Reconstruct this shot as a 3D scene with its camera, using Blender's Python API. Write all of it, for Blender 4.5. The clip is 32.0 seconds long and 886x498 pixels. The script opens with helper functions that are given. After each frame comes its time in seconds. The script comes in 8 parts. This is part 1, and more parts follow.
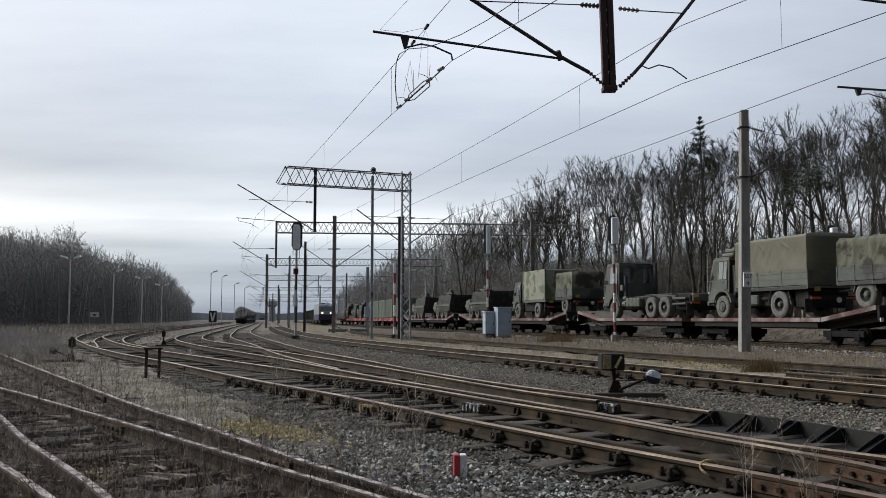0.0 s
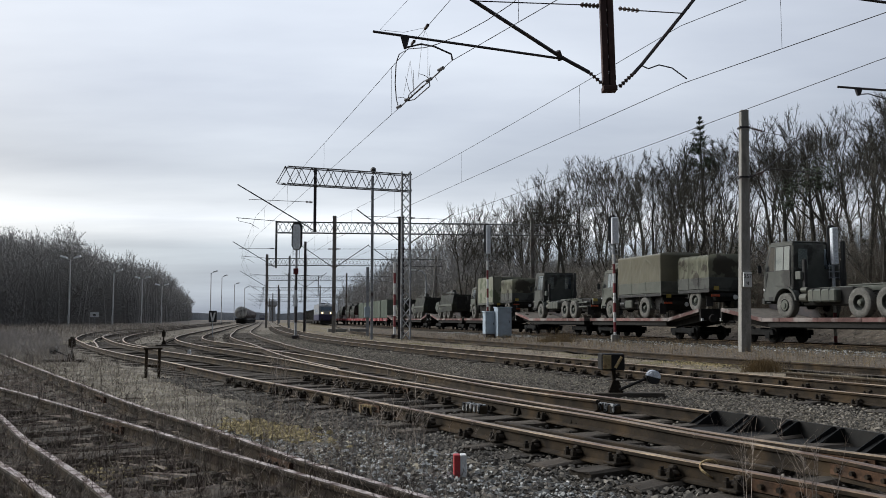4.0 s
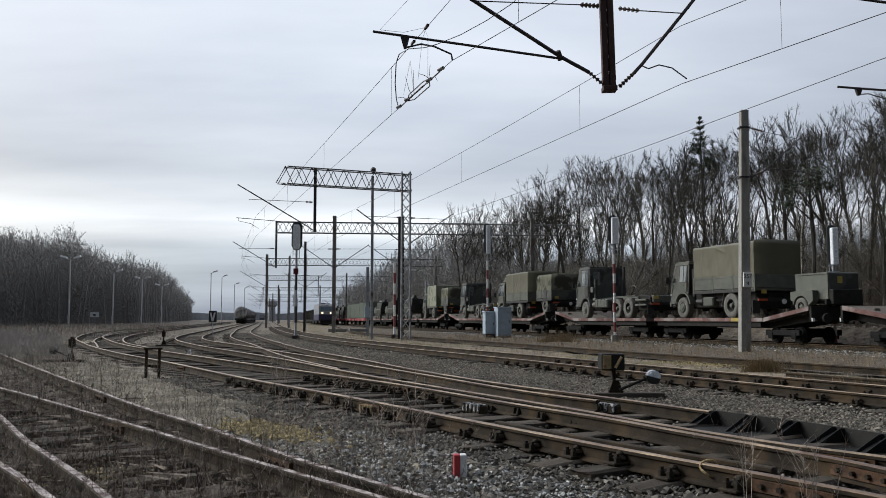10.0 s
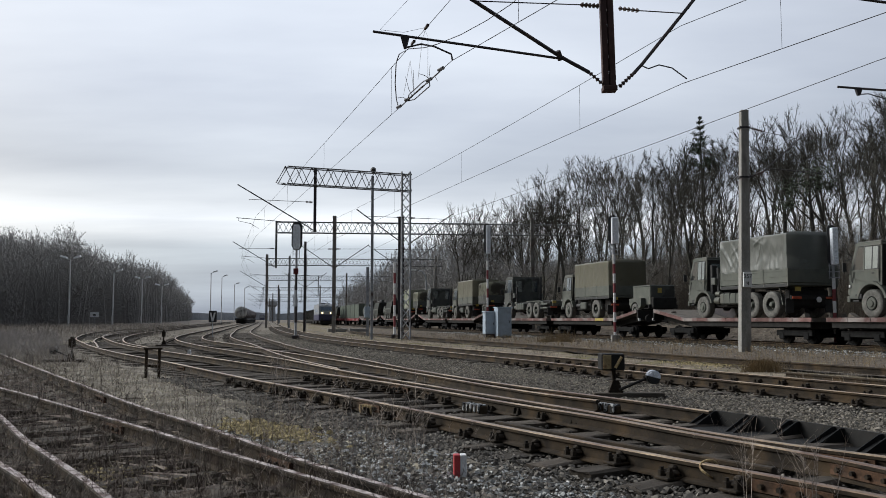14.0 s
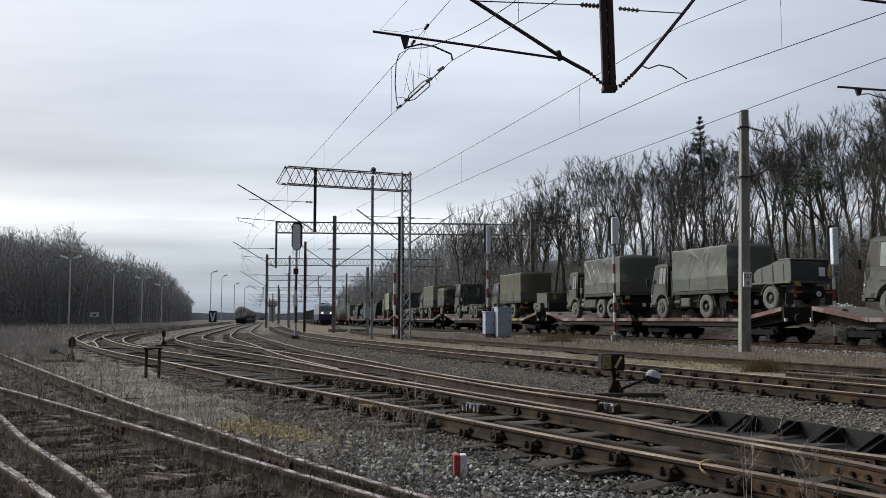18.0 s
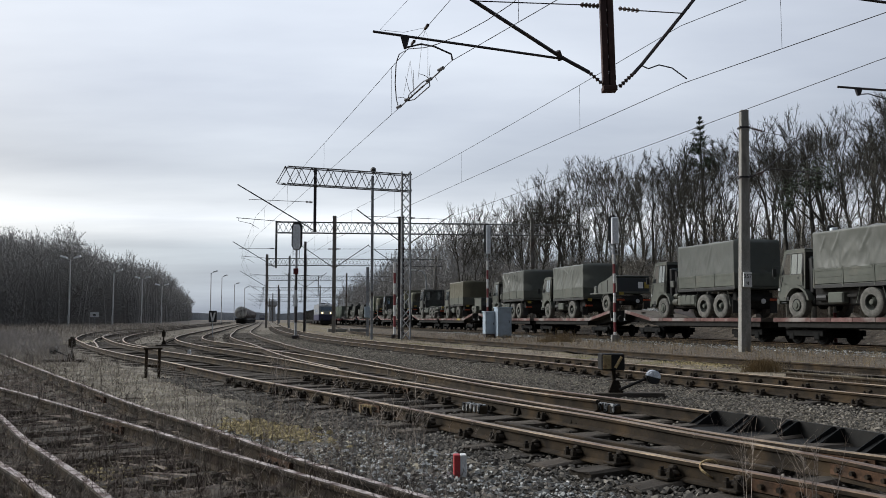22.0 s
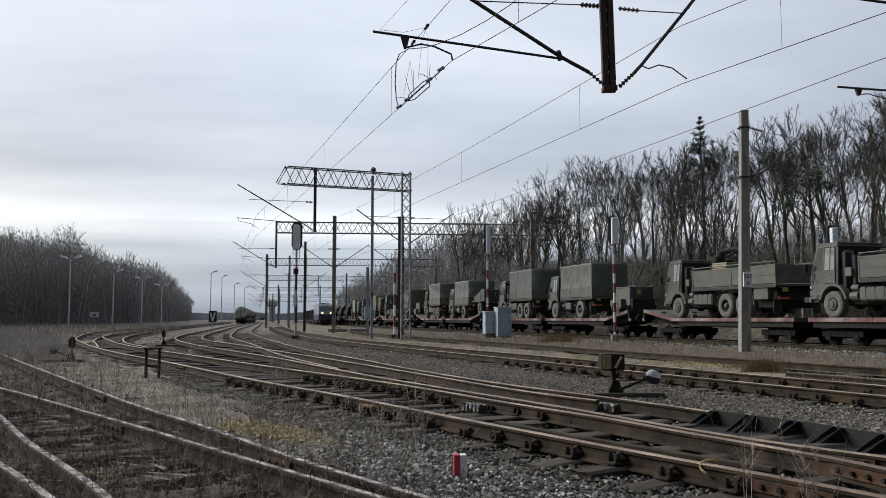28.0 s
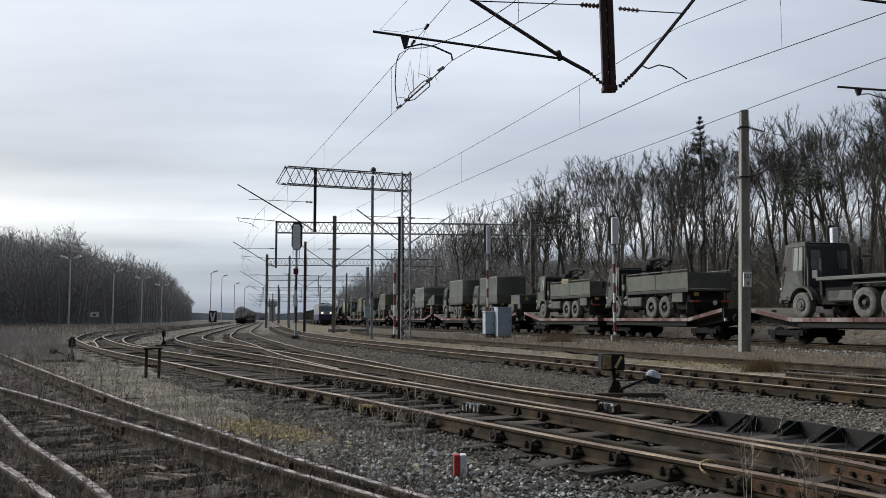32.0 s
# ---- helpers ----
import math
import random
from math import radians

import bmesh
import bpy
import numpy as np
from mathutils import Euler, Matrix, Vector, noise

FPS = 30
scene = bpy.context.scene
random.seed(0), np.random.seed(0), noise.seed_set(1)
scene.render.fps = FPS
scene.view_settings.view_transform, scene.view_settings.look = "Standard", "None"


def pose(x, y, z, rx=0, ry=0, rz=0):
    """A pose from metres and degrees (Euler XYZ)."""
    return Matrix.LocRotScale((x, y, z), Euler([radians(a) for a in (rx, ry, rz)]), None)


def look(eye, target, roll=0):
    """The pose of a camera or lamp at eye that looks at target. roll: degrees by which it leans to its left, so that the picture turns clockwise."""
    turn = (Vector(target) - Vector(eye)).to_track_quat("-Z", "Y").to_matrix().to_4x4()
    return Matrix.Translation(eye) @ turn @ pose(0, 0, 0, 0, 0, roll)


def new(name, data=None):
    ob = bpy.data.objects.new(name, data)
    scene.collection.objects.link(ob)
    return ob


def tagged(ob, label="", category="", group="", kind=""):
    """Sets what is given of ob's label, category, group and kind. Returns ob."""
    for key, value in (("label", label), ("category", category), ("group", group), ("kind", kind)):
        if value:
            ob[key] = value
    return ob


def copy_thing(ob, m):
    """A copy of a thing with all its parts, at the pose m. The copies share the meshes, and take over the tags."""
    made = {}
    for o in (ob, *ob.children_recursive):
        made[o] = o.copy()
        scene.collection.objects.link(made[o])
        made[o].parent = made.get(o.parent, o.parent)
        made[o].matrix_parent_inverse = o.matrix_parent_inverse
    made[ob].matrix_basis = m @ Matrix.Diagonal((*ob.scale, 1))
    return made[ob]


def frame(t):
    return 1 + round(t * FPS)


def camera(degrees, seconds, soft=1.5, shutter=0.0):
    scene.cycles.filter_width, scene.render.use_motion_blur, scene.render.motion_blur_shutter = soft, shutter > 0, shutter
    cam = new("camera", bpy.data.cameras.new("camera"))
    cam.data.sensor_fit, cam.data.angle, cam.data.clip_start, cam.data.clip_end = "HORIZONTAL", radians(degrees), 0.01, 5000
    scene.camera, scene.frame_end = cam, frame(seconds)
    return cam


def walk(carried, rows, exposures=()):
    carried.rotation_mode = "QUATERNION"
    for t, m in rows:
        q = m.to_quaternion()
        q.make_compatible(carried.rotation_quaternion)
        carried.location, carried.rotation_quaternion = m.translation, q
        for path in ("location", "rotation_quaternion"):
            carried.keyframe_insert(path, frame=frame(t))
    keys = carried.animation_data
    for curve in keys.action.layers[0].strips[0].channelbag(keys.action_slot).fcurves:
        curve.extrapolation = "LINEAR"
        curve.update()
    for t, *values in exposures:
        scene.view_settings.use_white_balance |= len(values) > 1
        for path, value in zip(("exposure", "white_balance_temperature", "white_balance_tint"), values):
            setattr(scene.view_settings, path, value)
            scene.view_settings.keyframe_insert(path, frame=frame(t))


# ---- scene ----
# Camera: stands still, 1.2 m above the ground of a railway yard, looking along +Y
cam = camera(53.5, 32.0, 0.8)
STAND = pose(0, 0, 1.195, 94.56, 0, 0)
walk(cam, [(0.0, STAND), (32.0, STAND)], [(0.0, 0.0, 6300, 6.5), (32.0, 0.0, 6300, 6.5)])

# World: high overcast, brighter low down on the left
world = bpy.data.worlds.new("sky")
scene.world = world
world.use_nodes = True
wn, wl = world.node_tree.nodes, world.node_tree.links
wn.clear()


def wnode(kind, **kw):
    n = wn.new(kind)
    for k, v in kw.items():
        n.inputs[k].default_value = v
    return n


sky = wn.new("ShaderNodeTexSky")
sky.sky_type, sky.sun_disc = "NISHITA", False
sky.sun_elevation, sky.sun_rotation = radians(24), radians(-62)
sky.dust_density = 3.0
sky_bg = wnode("ShaderNodeBackground", Strength=0.03)
wl.new(sky.outputs[0], sky_bg.inputs[0])
wco = wn.new("ShaderNodeTexCoord")
wsep = wn.new("ShaderNodeSeparateXYZ")
wl.new(wco.outputs["Generated"], wsep.inputs[0])
# a flat cloud deck: direction divided by its height gives streaks that close up towards the horizon
wden = wn.new("ShaderNodeMath")
wden.operation = "ADD"
wden.inputs[1].default_value = 0.10
wabs = wn.new("ShaderNodeMath")
wabs.operation = "ABSOLUTE"
wl.new(wsep.outputs[2], wabs.inputs[0])
wl.new(wabs.outputs[0], wden.inputs[0])
wdiv = []
for i in (0, 1):
    d = wn.new("ShaderNodeMath")
    d.operation = "DIVIDE"
    wl.new(wsep.outputs[i], d.inputs[0])
    wl.new(wden.outputs[0], d.inputs[1])
    wdiv.append(d)
wcomb = wn.new("ShaderNodeCombineXYZ")
wl.new(wdiv[0].outputs[0], wcomb.inputs[0])
wl.new(wdiv[1].outputs[0], wcomb.inputs[1])
wmap = wn.new("ShaderNodeMapping")
wmap.inputs["Scale"].default_value = (0.42, 0.85, 1.0)
wmap.inputs["Location"].default_value = (3.3, 1.7, 0.4)
wmap.inputs["Rotation"].default_value = (0, 0, radians(-14))
wl.new(wcomb.outputs[0], wmap.inputs["Vector"])
wno = wnode("ShaderNodeTexNoise", Scale=0.9, Detail=6.0, Roughness=0.52)
wl.new(wmap.outputs[0], wno.inputs["Vector"])
wramp = wn.new("ShaderNodeValToRGB")
wl.new(wno.outputs[0], wramp.inputs[0])
wramp.color_ramp.elements[0].position, wramp.color_ramp.elements[0].color = 0.34, (0.47, 0.485, 0.555, 1)
wramp.color_ramp.elements[1].position, wramp.color_ramp.elements[1].color = 0.66, (0.73, 0.74, 0.79, 1)
# brightening low down, a thin clear band over the horizon on the left
wel = wn.new("ShaderNodeValToRGB")
wl.new(wsep.outputs[2], wel.inputs[0])
E_ = wel.color_ramp.elements
E_[0].position, E_[0].color = 0.0, (0.56, 0.64, 0.73, 1)
E_[1].position, E_[1].color = 0.42, (1.13, 1.13, 1.14, 1)
E_.new(0.62).color = (2.1, 2.1, 2.1, 1)
E_.new(0.95).color = (2.7, 2.7, 2.68, 1)
for pos, col in ((0.045, (0.61, 0.69, 0.78, 1)), (0.080, (0.80, 0.855, 0.91, 1)), (0.095, (1.30, 1.29, 1.26, 1)), (0.110, (1.50, 1.48, 1.43, 1)), (0.130, (0.98, 0.975, 0.98, 1)), (0.165, (0.80, 0.805, 0.83, 1)), (0.25, (1.02, 1.02, 1.03, 1))):
    e = E_.new(pos)
    e.color = col
wmul = wn.new("ShaderNodeMix")
wmul.data_type, wmul.blend_type = "RGBA", "MULTIPLY"
wmul.inputs["Factor"].default_value = 1.0
wl.new(wramp.outputs[0], wmul.inputs[6])
wl.new(wel.outputs[0], wmul.inputs[7])
# the veiled sun stands front left: the deck dims smoothly towards the opposite side
wdot = wn.new("ShaderNodeVectorMath")
wdot.operation = "DOT_PRODUCT"
wdot.inputs[1].default_value = (-0.07, 0.95, 0.30)
wl.new(wco.outputs["Generated"], wdot.inputs[0])
wside = wn.new("ShaderNodeMapRange")
wside.inputs[1].default_value, wside.inputs[2].default_value, wside.inputs[3].default_value, wside.inputs[4].default_value = -1.0, 1.0, 0.09, 1.005
wl.new(wdot.outputs["Value"], wside.inputs[0])
wpow = wn.new("ShaderNodeMath")
wpow.operation = "POWER"
wpow.inputs[1].default_value = 2.2
wl.new(wside.outputs[0], wpow.inputs[0])
cloud_bg = wnode("ShaderNodeBackground", Strength=1.0)
wl.new(wmul.outputs[2], cloud_bg.inputs[0])
wl.new(wpow.outputs[0], cloud_bg.inputs[1])
wadd = wn.new("ShaderNodeAddShader")
wl.new(sky_bg.outputs[0], wadd.inputs[0])
wl.new(cloud_bg.outputs[0], wadd.inputs[1])
wout = wn.new("ShaderNodeOutputWorld")
wl.new(wadd.outputs[0], wout.inputs[0])

sun_data = bpy.data.lights.new("sun", "SUN")
sun_data.energy, sun_data.angle, sun_data.color = 3.1, radians(38), (1.0, 0.985, 0.96)
sun = new("sun", sun_data)
sun.matrix_world = look((-80, 26, 52), (0, 0, 0))


# ---- materials ----
MATS = {}


def mat(name, color, rough=0.8, metal=0.0, var=0.25, scale=6.0, fine=60.0, bump=0.3, dist=0.004, stain=None, stain_at=(0.5, 0.7),
        stain_scale=1.5, rnd=0.0, island=0.0, stretch=(1, 1, 1)):
    """A surface with two scales of noise in colour, fine relief, and stains of a second colour."""
    m = bpy.data.materials.new(name)
    m.use_nodes = True
    n, l = m.node_tree.nodes, m.node_tree.links
    b = n["Principled BSDF"]
    b.inputs["Roughness"].default_value, b.inputs["Metallic"].default_value = rough, metal
    b.inputs["Specular IOR Level"].default_value = 0.5 if rough < 0.7 else 0.22 if rough < 0.93 else 0.05
    co = n.new("ShaderNodeTexCoord")
    mp = n.new("ShaderNodeMapping")
    mp.inputs["Scale"].default_value = stretch
    l.new(co.outputs["Object"], mp.inputs[0])

    def noise_of(sc, detail=4.0):
        t = n.new("ShaderNodeTexNoise")
        t.inputs["Scale"].default_value, t.inputs["Detail"].default_value = sc, detail
        l.new(mp.outputs[0], t.inputs["Vector"])
        return t.outputs[0]

    def mixed(kind, a, bcol, fac=None, value=1.0):
        x = n.new("ShaderNodeMix")
        x.data_type, x.blend_type = "RGBA", kind
        x.inputs["Factor"].default_value = value
        if fac is not None:
            l.new(fac, x.inputs["Factor"])
        for s, v in ((6, a), (7, bcol)):
            if isinstance(v, tuple):
                x.inputs[s].default_value = (*v, 1)
            else:
                l.new(v, x.inputs[s])
        return x.outputs[2]

    def ranged(v, lo, hi, f0=0.3, f1=0.7):
        r = n.new("ShaderNodeMapRange")
        r.inputs[1].default_value, r.inputs[2].default_value, r.inputs[3].default_value, r.inputs[4].default_value = f0, f1, lo, hi
        l.new(v, r.inputs[0])
        return r.outputs[0]

    coarse, small = noise_of(scale), noise_of(fine, 6.0)
    col = mixed("MULTIPLY", color, ranged(coarse, 1 - var, 1 + var))
    col = mixed("MULTIPLY", col, ranged(small, 1 - var * 0.8, 1 + var * 0.8))
    if rnd:
        oi = n.new("ShaderNodeObjectInfo")
        col = mixed("MULTIPLY", col, ranged(oi.outputs["Random"], 1 - rnd, 1 + rnd, 0, 1))
    if island:
        ge = n.new("ShaderNodeNewGeometry")
        col = mixed("MULTIPLY", col, ranged(ge.outputs["Random Per Island"], 1 - island, 1 + island, 0, 1))
    if stain:
        col = mixed("MIX", col, stain, ranged(noise_of(stain_scale, 8.0), 0, 1, *stain_at))
    l.new(col, b.inputs["Base Color"])
    l.new(ranged(small, max(rough - 0.12, 0.05), min(rough + 0.12, 1)), b.inputs["Roughness"])
    if bump:
        bu = n.new("ShaderNodeBump")
        bu.inputs["Strength"].default_value, bu.inputs["Distance"].default_value = bump, dist
        l.new(small, bu.inputs["Height"])
        l.new(bu.outputs[0], b.inputs["Normal"])
    MATS[name] = m
    return m


def glow(name, color, strength):
    m = bpy.data.materials.new(name)
    m.use_nodes = True
    b = m.node_tree.nodes["Principled BSDF"]
    b.inputs["Base Color"].default_value = (*color, 1)
    b.inputs["Emission Color"].default_value, b.inputs["Emission Strength"].default_value = (*color, 1), strength
    return m


EARTH = mat("dry_grass_earth", (0.155, 0.136, 0.116), 0.95, var=0.4, scale=0.6, fine=14, bump=0.9, dist=0.03, stain=(0.17, 0.148, 0.122), stain_at=(0.52, 0.74), stain_scale=0.35)
SOIL = mat("dark_leaf_mould", (0.158, 0.142, 0.125), 0.95, var=0.5, scale=3, fine=28, bump=1.0, dist=0.03, stain=(0.12, 0.108, 0.09), stain_at=(0.5, 0.68), stain_scale=1.6)
LITTER = mat("leaf_and_twig_litter", (0.125, 0.103, 0.082), 0.95, var=0.3, scale=6, fine=40, bump=0.2, island=0.8)
SAND = mat("sandy_soil", (0.185, 0.155, 0.115), 0.95, var=0.4, scale=1.6, fine=30, bump=0.7, dist=0.02, stain=(0.14, 0.125, 0.066), stain_at=(0.52, 0.64), stain_scale=0.5)
BALLAST = mat("grey_ballast", (0.066, 0.058, 0.049), 0.95, var=0.5, scale=22, fine=48, bump=1.0, dist=0.05, stain=(0.15, 0.13, 0.10), stain_at=(0.48, 0.72), stain_scale=0.3)
MAINBED = mat("dark_brown_ballast", (0.048, 0.041, 0.034), 0.95, var=0.5, scale=12, fine=40, bump=1.0, dist=0.05, stain=(0.085, 0.073, 0.058), stain_at=(0.5, 0.7), stain_scale=0.6)
TRODDEN = mat("tan_gravelly_soil", (0.205, 0.184, 0.150), 0.95, var=0.42, scale=2.5, fine=45, bump=0.8, dist=0.015, stain=(0.105, 0.092, 0.076), stain_at=(0.44, 0.62), stain_scale=0.9)
SIDESOIL = mat("dark_gravelly_soil", (0.116, 0.096, 0.076), 0.95, var=0.45, scale=3, fine=35, bump=0.9, dist=0.02, stain=(0.14, 0.12, 0.095), stain_at=(0.55, 0.72), stain_scale=0.8)
YARDSOIL = mat("cinder_ground", (0.165, 0.145, 0.121), 0.95, var=0.45, scale=1.5, fine=20, bump=0.8, dist=0.02, stain=(0.21, 0.188, 0.15), stain_at=(0.45, 0.7), stain_scale=0.5)
DRYGRASS = mat("straw_grass", (0.34, 0.305, 0.235), 0.95, var=0.3, scale=2, fine=30, bump=0, island=0.5)
BROWNSTONE = mat("brown_crushed_stone", (0.165, 0.147, 0.121), 0.9, var=0.25, scale=9, fine=80, bump=0.4, island=0.6)
STONE = mat("crushed_stone", (0.114, 0.103, 0.089), 0.85, var=0.25, scale=9, fine=80, bump=0.4, island=0.72)
PALESTONE = mat("pale_stone", (0.27, 0.27, 0.26), 0.85, var=0.25, scale=9, fine=80, bump=0.2, island=0.8)
RUST = mat("rusty_steel", (0.028, 0.0208, 0.0140), 0.85, 0.0, var=0.5, scale=5, fine=38, bump=0.6, stain=(0.070, 0.046, 0.024), stain_at=(0.48, 0.72), stain_scale=2.6)
RAILTOP = mat("rail_head", (0.29, 0.212, 0.135), 0.42, 0.5, var=0.35, scale=3, fine=50, bump=0.2, stain=(0.12, 0.072, 0.048), stain_at=(0.40, 0.60), stain_scale=1.2)
PALETOP = mat("pale_rail_head", (0.44, 0.385, 0.365), 0.75, 0.05, var=0.35, scale=6, fine=40, bump=0.3, stain=(0.075, 0.045, 0.038), stain_at=(0.42, 0.60), stain_scale=9)
WOOD = mat("weathered_sleeper_wood", (0.066, 0.055, 0.044), 0.9, var=0.3, scale=5, fine=60, bump=0.8, dist=0.008, rnd=0.35, stretch=(0.4, 4, 4))
CONCRETE = mat("weathered_concrete", (0.29, 0.28, 0.26), 0.9, var=0.3, scale=3, fine=60, bump=0.4, stain=(0.16, 0.15, 0.135), stain_at=(0.50, 0.68), stain_scale=3.0, stretch=(1, 1, 0.25))
DARKSTEEL = mat("dark_painted_steel", (0.035, 0.030, 0.034), 0.6, 0.2, var=0.3, scale=4, fine=40, bump=0.2, stain=(0.065, 0.04, 0.03), stain_at=(0.55, 0.7), stain_scale=2)
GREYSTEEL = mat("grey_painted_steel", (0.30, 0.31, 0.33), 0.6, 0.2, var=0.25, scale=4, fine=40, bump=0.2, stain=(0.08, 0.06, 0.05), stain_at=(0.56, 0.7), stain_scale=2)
WIRE = mat("copper_wire", (0.06, 0.055, 0.055), 0.5, 0.5, var=0.1, bump=0)
PORC = mat("brown_insulator", (0.05, 0.025, 0.02), 0.25, var=0.1, bump=0)
WHITE = mat("white_paint", (0.66, 0.66, 0.66), 0.6, var=0.12, scale=5, fine=50, bump=0.1, stain=(0.3, 0.28, 0.26), stain_at=(0.55, 0.75), stain_scale=5)
POSTGREY = mat("weathered_grey_brown_post", (0.20, 0.185, 0.17), 0.85, var=0.25, scale=2, fine=30, bump=0.2, stain=(0.10, 0.075, 0.06), stain_at=(0.5, 0.7), stain_scale=1.2)
LATTICE = mat("dull_galvanised_lattice", (0.13, 0.13, 0.135), 0.65, 0.2, var=0.25, scale=4, fine=40, bump=0.2)
HANGPOST = mat("dark_red_brown_primer", (0.062, 0.036, 0.034), 0.7, 0.1, var=0.3, scale=4, fine=40, bump=0.2)
BANDRED = mat("dull_signal_red", (0.17, 0.028, 0.034), 0.6, var=0.25, scale=5, fine=50, bump=0.1)
LANTERN = mat("pale_lantern_enamel", (0.86, 0.87, 0.88), 0.35, var=0.05, scale=5, fine=50, bump=0)
RED = mat("red_paint", (0.40, 0.035, 0.04), 0.6, var=0.2, scale=5, fine=50, bump=0.1, stain=(0.2, 0.05, 0.04), stain_at=(0.55, 0.75), stain_scale=5)
BLACK = mat("black_paint", (0.018, 0.018, 0.019), 0.6, var=0.3, scale=5, fine=50, bump=0.2)
CABINET = mat("pale_blue_grey_enamel", (0.35, 0.42, 0.49), 0.5, var=0.1, scale=3, fine=40, bump=0.1, stain=(0.27, 0.30, 0.35), stain_at=(0.52, 0.72), stain_scale=2)
BARK = mat("grey_brown_bark", (0.066, 0.062, 0.054), 0.95, var=0.35, scale=2, fine=25, bump=0.5, dist=0.01, rnd=0.25)
BIRCH = mat("pale_birch_bark", (0.28, 0.26, 0.23), 0.9, var=0.3, scale=3, fine=15, bump=0.3, stain=(0.04, 0.035, 0.03), stain_at=(0.54, 0.6), stain_scale=4, stretch=(1, 1, 2))
THICKET = mat("grey_brown_brushwood", (0.37, 0.343, 0.305), 0.95, var=0.25, scale=1.2, fine=9, bump=0.5, dist=0.05, rnd=0.2, island=0.35)
SAPLING = mat("brown_sapling_bark", (0.175, 0.152, 0.125), 0.95, var=0.25, scale=1.2, fine=9, bump=0.3, dist=0.02, island=0.35)
NEEDLE = mat("pine_needles", (0.062, 0.074, 0.050), 0.9, var=0.3, scale=2, fine=20, bump=0.2, island=0.4)
STRAW = mat("dry_stalks", (0.255, 0.215, 0.184), 0.95, var=0.3, scale=2, fine=30, bump=0, island=0.5)
FIELDWEED = mat("grey_brown_field_weed", (0.265, 0.236, 0.207), 0.95, var=0.3, scale=2, fine=30, bump=0, island=0.5)
DARKWEED = mat("dark_dead_stems", (0.062, 0.047, 0.042), 0.95, var=0.3, scale=2, fine=30, bump=0, island=0.5)
CHAIN = mat("pale_galvanised_chain", (0.52, 0.52, 0.50), 0.6, 0.2, var=0.3, scale=8, fine=40, bump=0.1)
BRAMBLE = mat("dark_grey_bramble_stems", (0.29, 0.267, 0.254), 0.95, var=0.3, scale=2, fine=30, bump=0, island=0.5)
MOSS = mat("yellow_moss", (0.33, 0.272, 0.15), 0.95, var=0.35, scale=9, fine=60, bump=0.8, dist=0.02, island=0.4)
TYRE = mat("dusty_tyre_rubber", (0.145, 0.14, 0.128), 0.9, var=0.3, scale=5, fine=40, bump=0.3, stain=(0.10, 0.097, 0.09), stain_at=(0.52, 0.72), stain_scale=3)
OLIVE = mat("olive_drab_paint", (0.080, 0.086, 0.071), 0.65, var=0.16, scale=2.5, fine=30, bump=0.1, stain=(0.125, 0.118, 0.095), stain_at=(0.52, 0.75), stain_scale=1.4, rnd=0.12)
DKGREEN = mat("dark_green_paint", (0.062, 0.066, 0.058), 0.6, var=0.2, scale=2.5, fine=30, bump=0.1, stain=(0.024, 0.024, 0.022), stain_at=(0.52, 0.56), stain_scale=0.8, rnd=0.15)
HULLGREEN = mat("bronze_green_armour_paint", (0.034, 0.037, 0.030), 0.7, var=0.25, scale=1.5, fine=30, bump=0.1, stain=(0.02, 0.02, 0.018), stain_at=(0.5, 0.56), stain_scale=0.9)
TARPG = mat("grey_green_tarpaulin", (0.098, 0.104, 0.093), 0.45, var=0.08, scale=1.5, fine=40, bump=0.25, stain=(0.135, 0.138, 0.125), stain_at=(0.6, 0.9), stain_scale=0.7, rnd=0.08)
TARPD = mat("dark_grey_green_tarpaulin", (0.078, 0.085, 0.078), 0.5, var=0.1, scale=1.5, fine=40, bump=0.25, stain=(0.10, 0.105, 0.098), stain_at=(0.6, 0.9), stain_scale=0.7)
# blue-black for backs turned from the sun: shade put into the colour
SHADEBLUE = mat("blue_black_rear_shade", (0.035, 0.039, 0.047), 0.5, var=0.1, scale=1.5, fine=40, bump=0.25)
TARPO = mat("olive_brown_tarpaulin", (0.088, 0.082, 0.052), 0.48, var=0.08, scale=1.5, fine=40, bump=0.25, stain=(0.115, 0.106, 0.074), stain_at=(0.6, 0.9), stain_scale=0.7, rnd=0.05)
CAMO = mat("camouflage_canvas", (0.115, 0.115, 0.085), 0.85, var=0.15, scale=1.5, fine=40, bump=0.2, stain=(0.05, 0.045, 0.035), stain_at=(0.5, 0.54), stain_scale=0.9)
CAMOL = mat("light_camouflage_panel", (0.24, 0.24, 0.19), 0.7, var=0.12, scale=1.5, fine=40, bump=0.1, stain=(0.12, 0.14, 0.09), stain_at=(0.5, 0.54), stain_scale=0.8)
UNDER = mat("oily_black_underframe", (0.020, 0.019, 0.018), 0.8, var=0.3, scale=4, fine=40, bump=0.3)
WREDDISH = mat("faded_red_wagon_paint", (0.150, 0.085, 0.078), 0.8, var=0.3, scale=3, fine=30, bump=0.2, stain=(0.27, 0.235, 0.22), stain_at=(0.50, 0.62), stain_scale=0.9, rnd=0.35)
PLANKS = mat("worn_deck_boards", (0.115, 0.100, 0.085), 0.9, var=0.3, scale=4, fine=40, bump=0.4, stain=(0.08, 0.07, 0.06), stain_at=(0.5, 0.7), stain_scale=2)
MAROON = mat("dull_maroon_paint", (0.11, 0.022, 0.024), 0.7, var=0.2, scale=6, fine=40, bump=0.1)
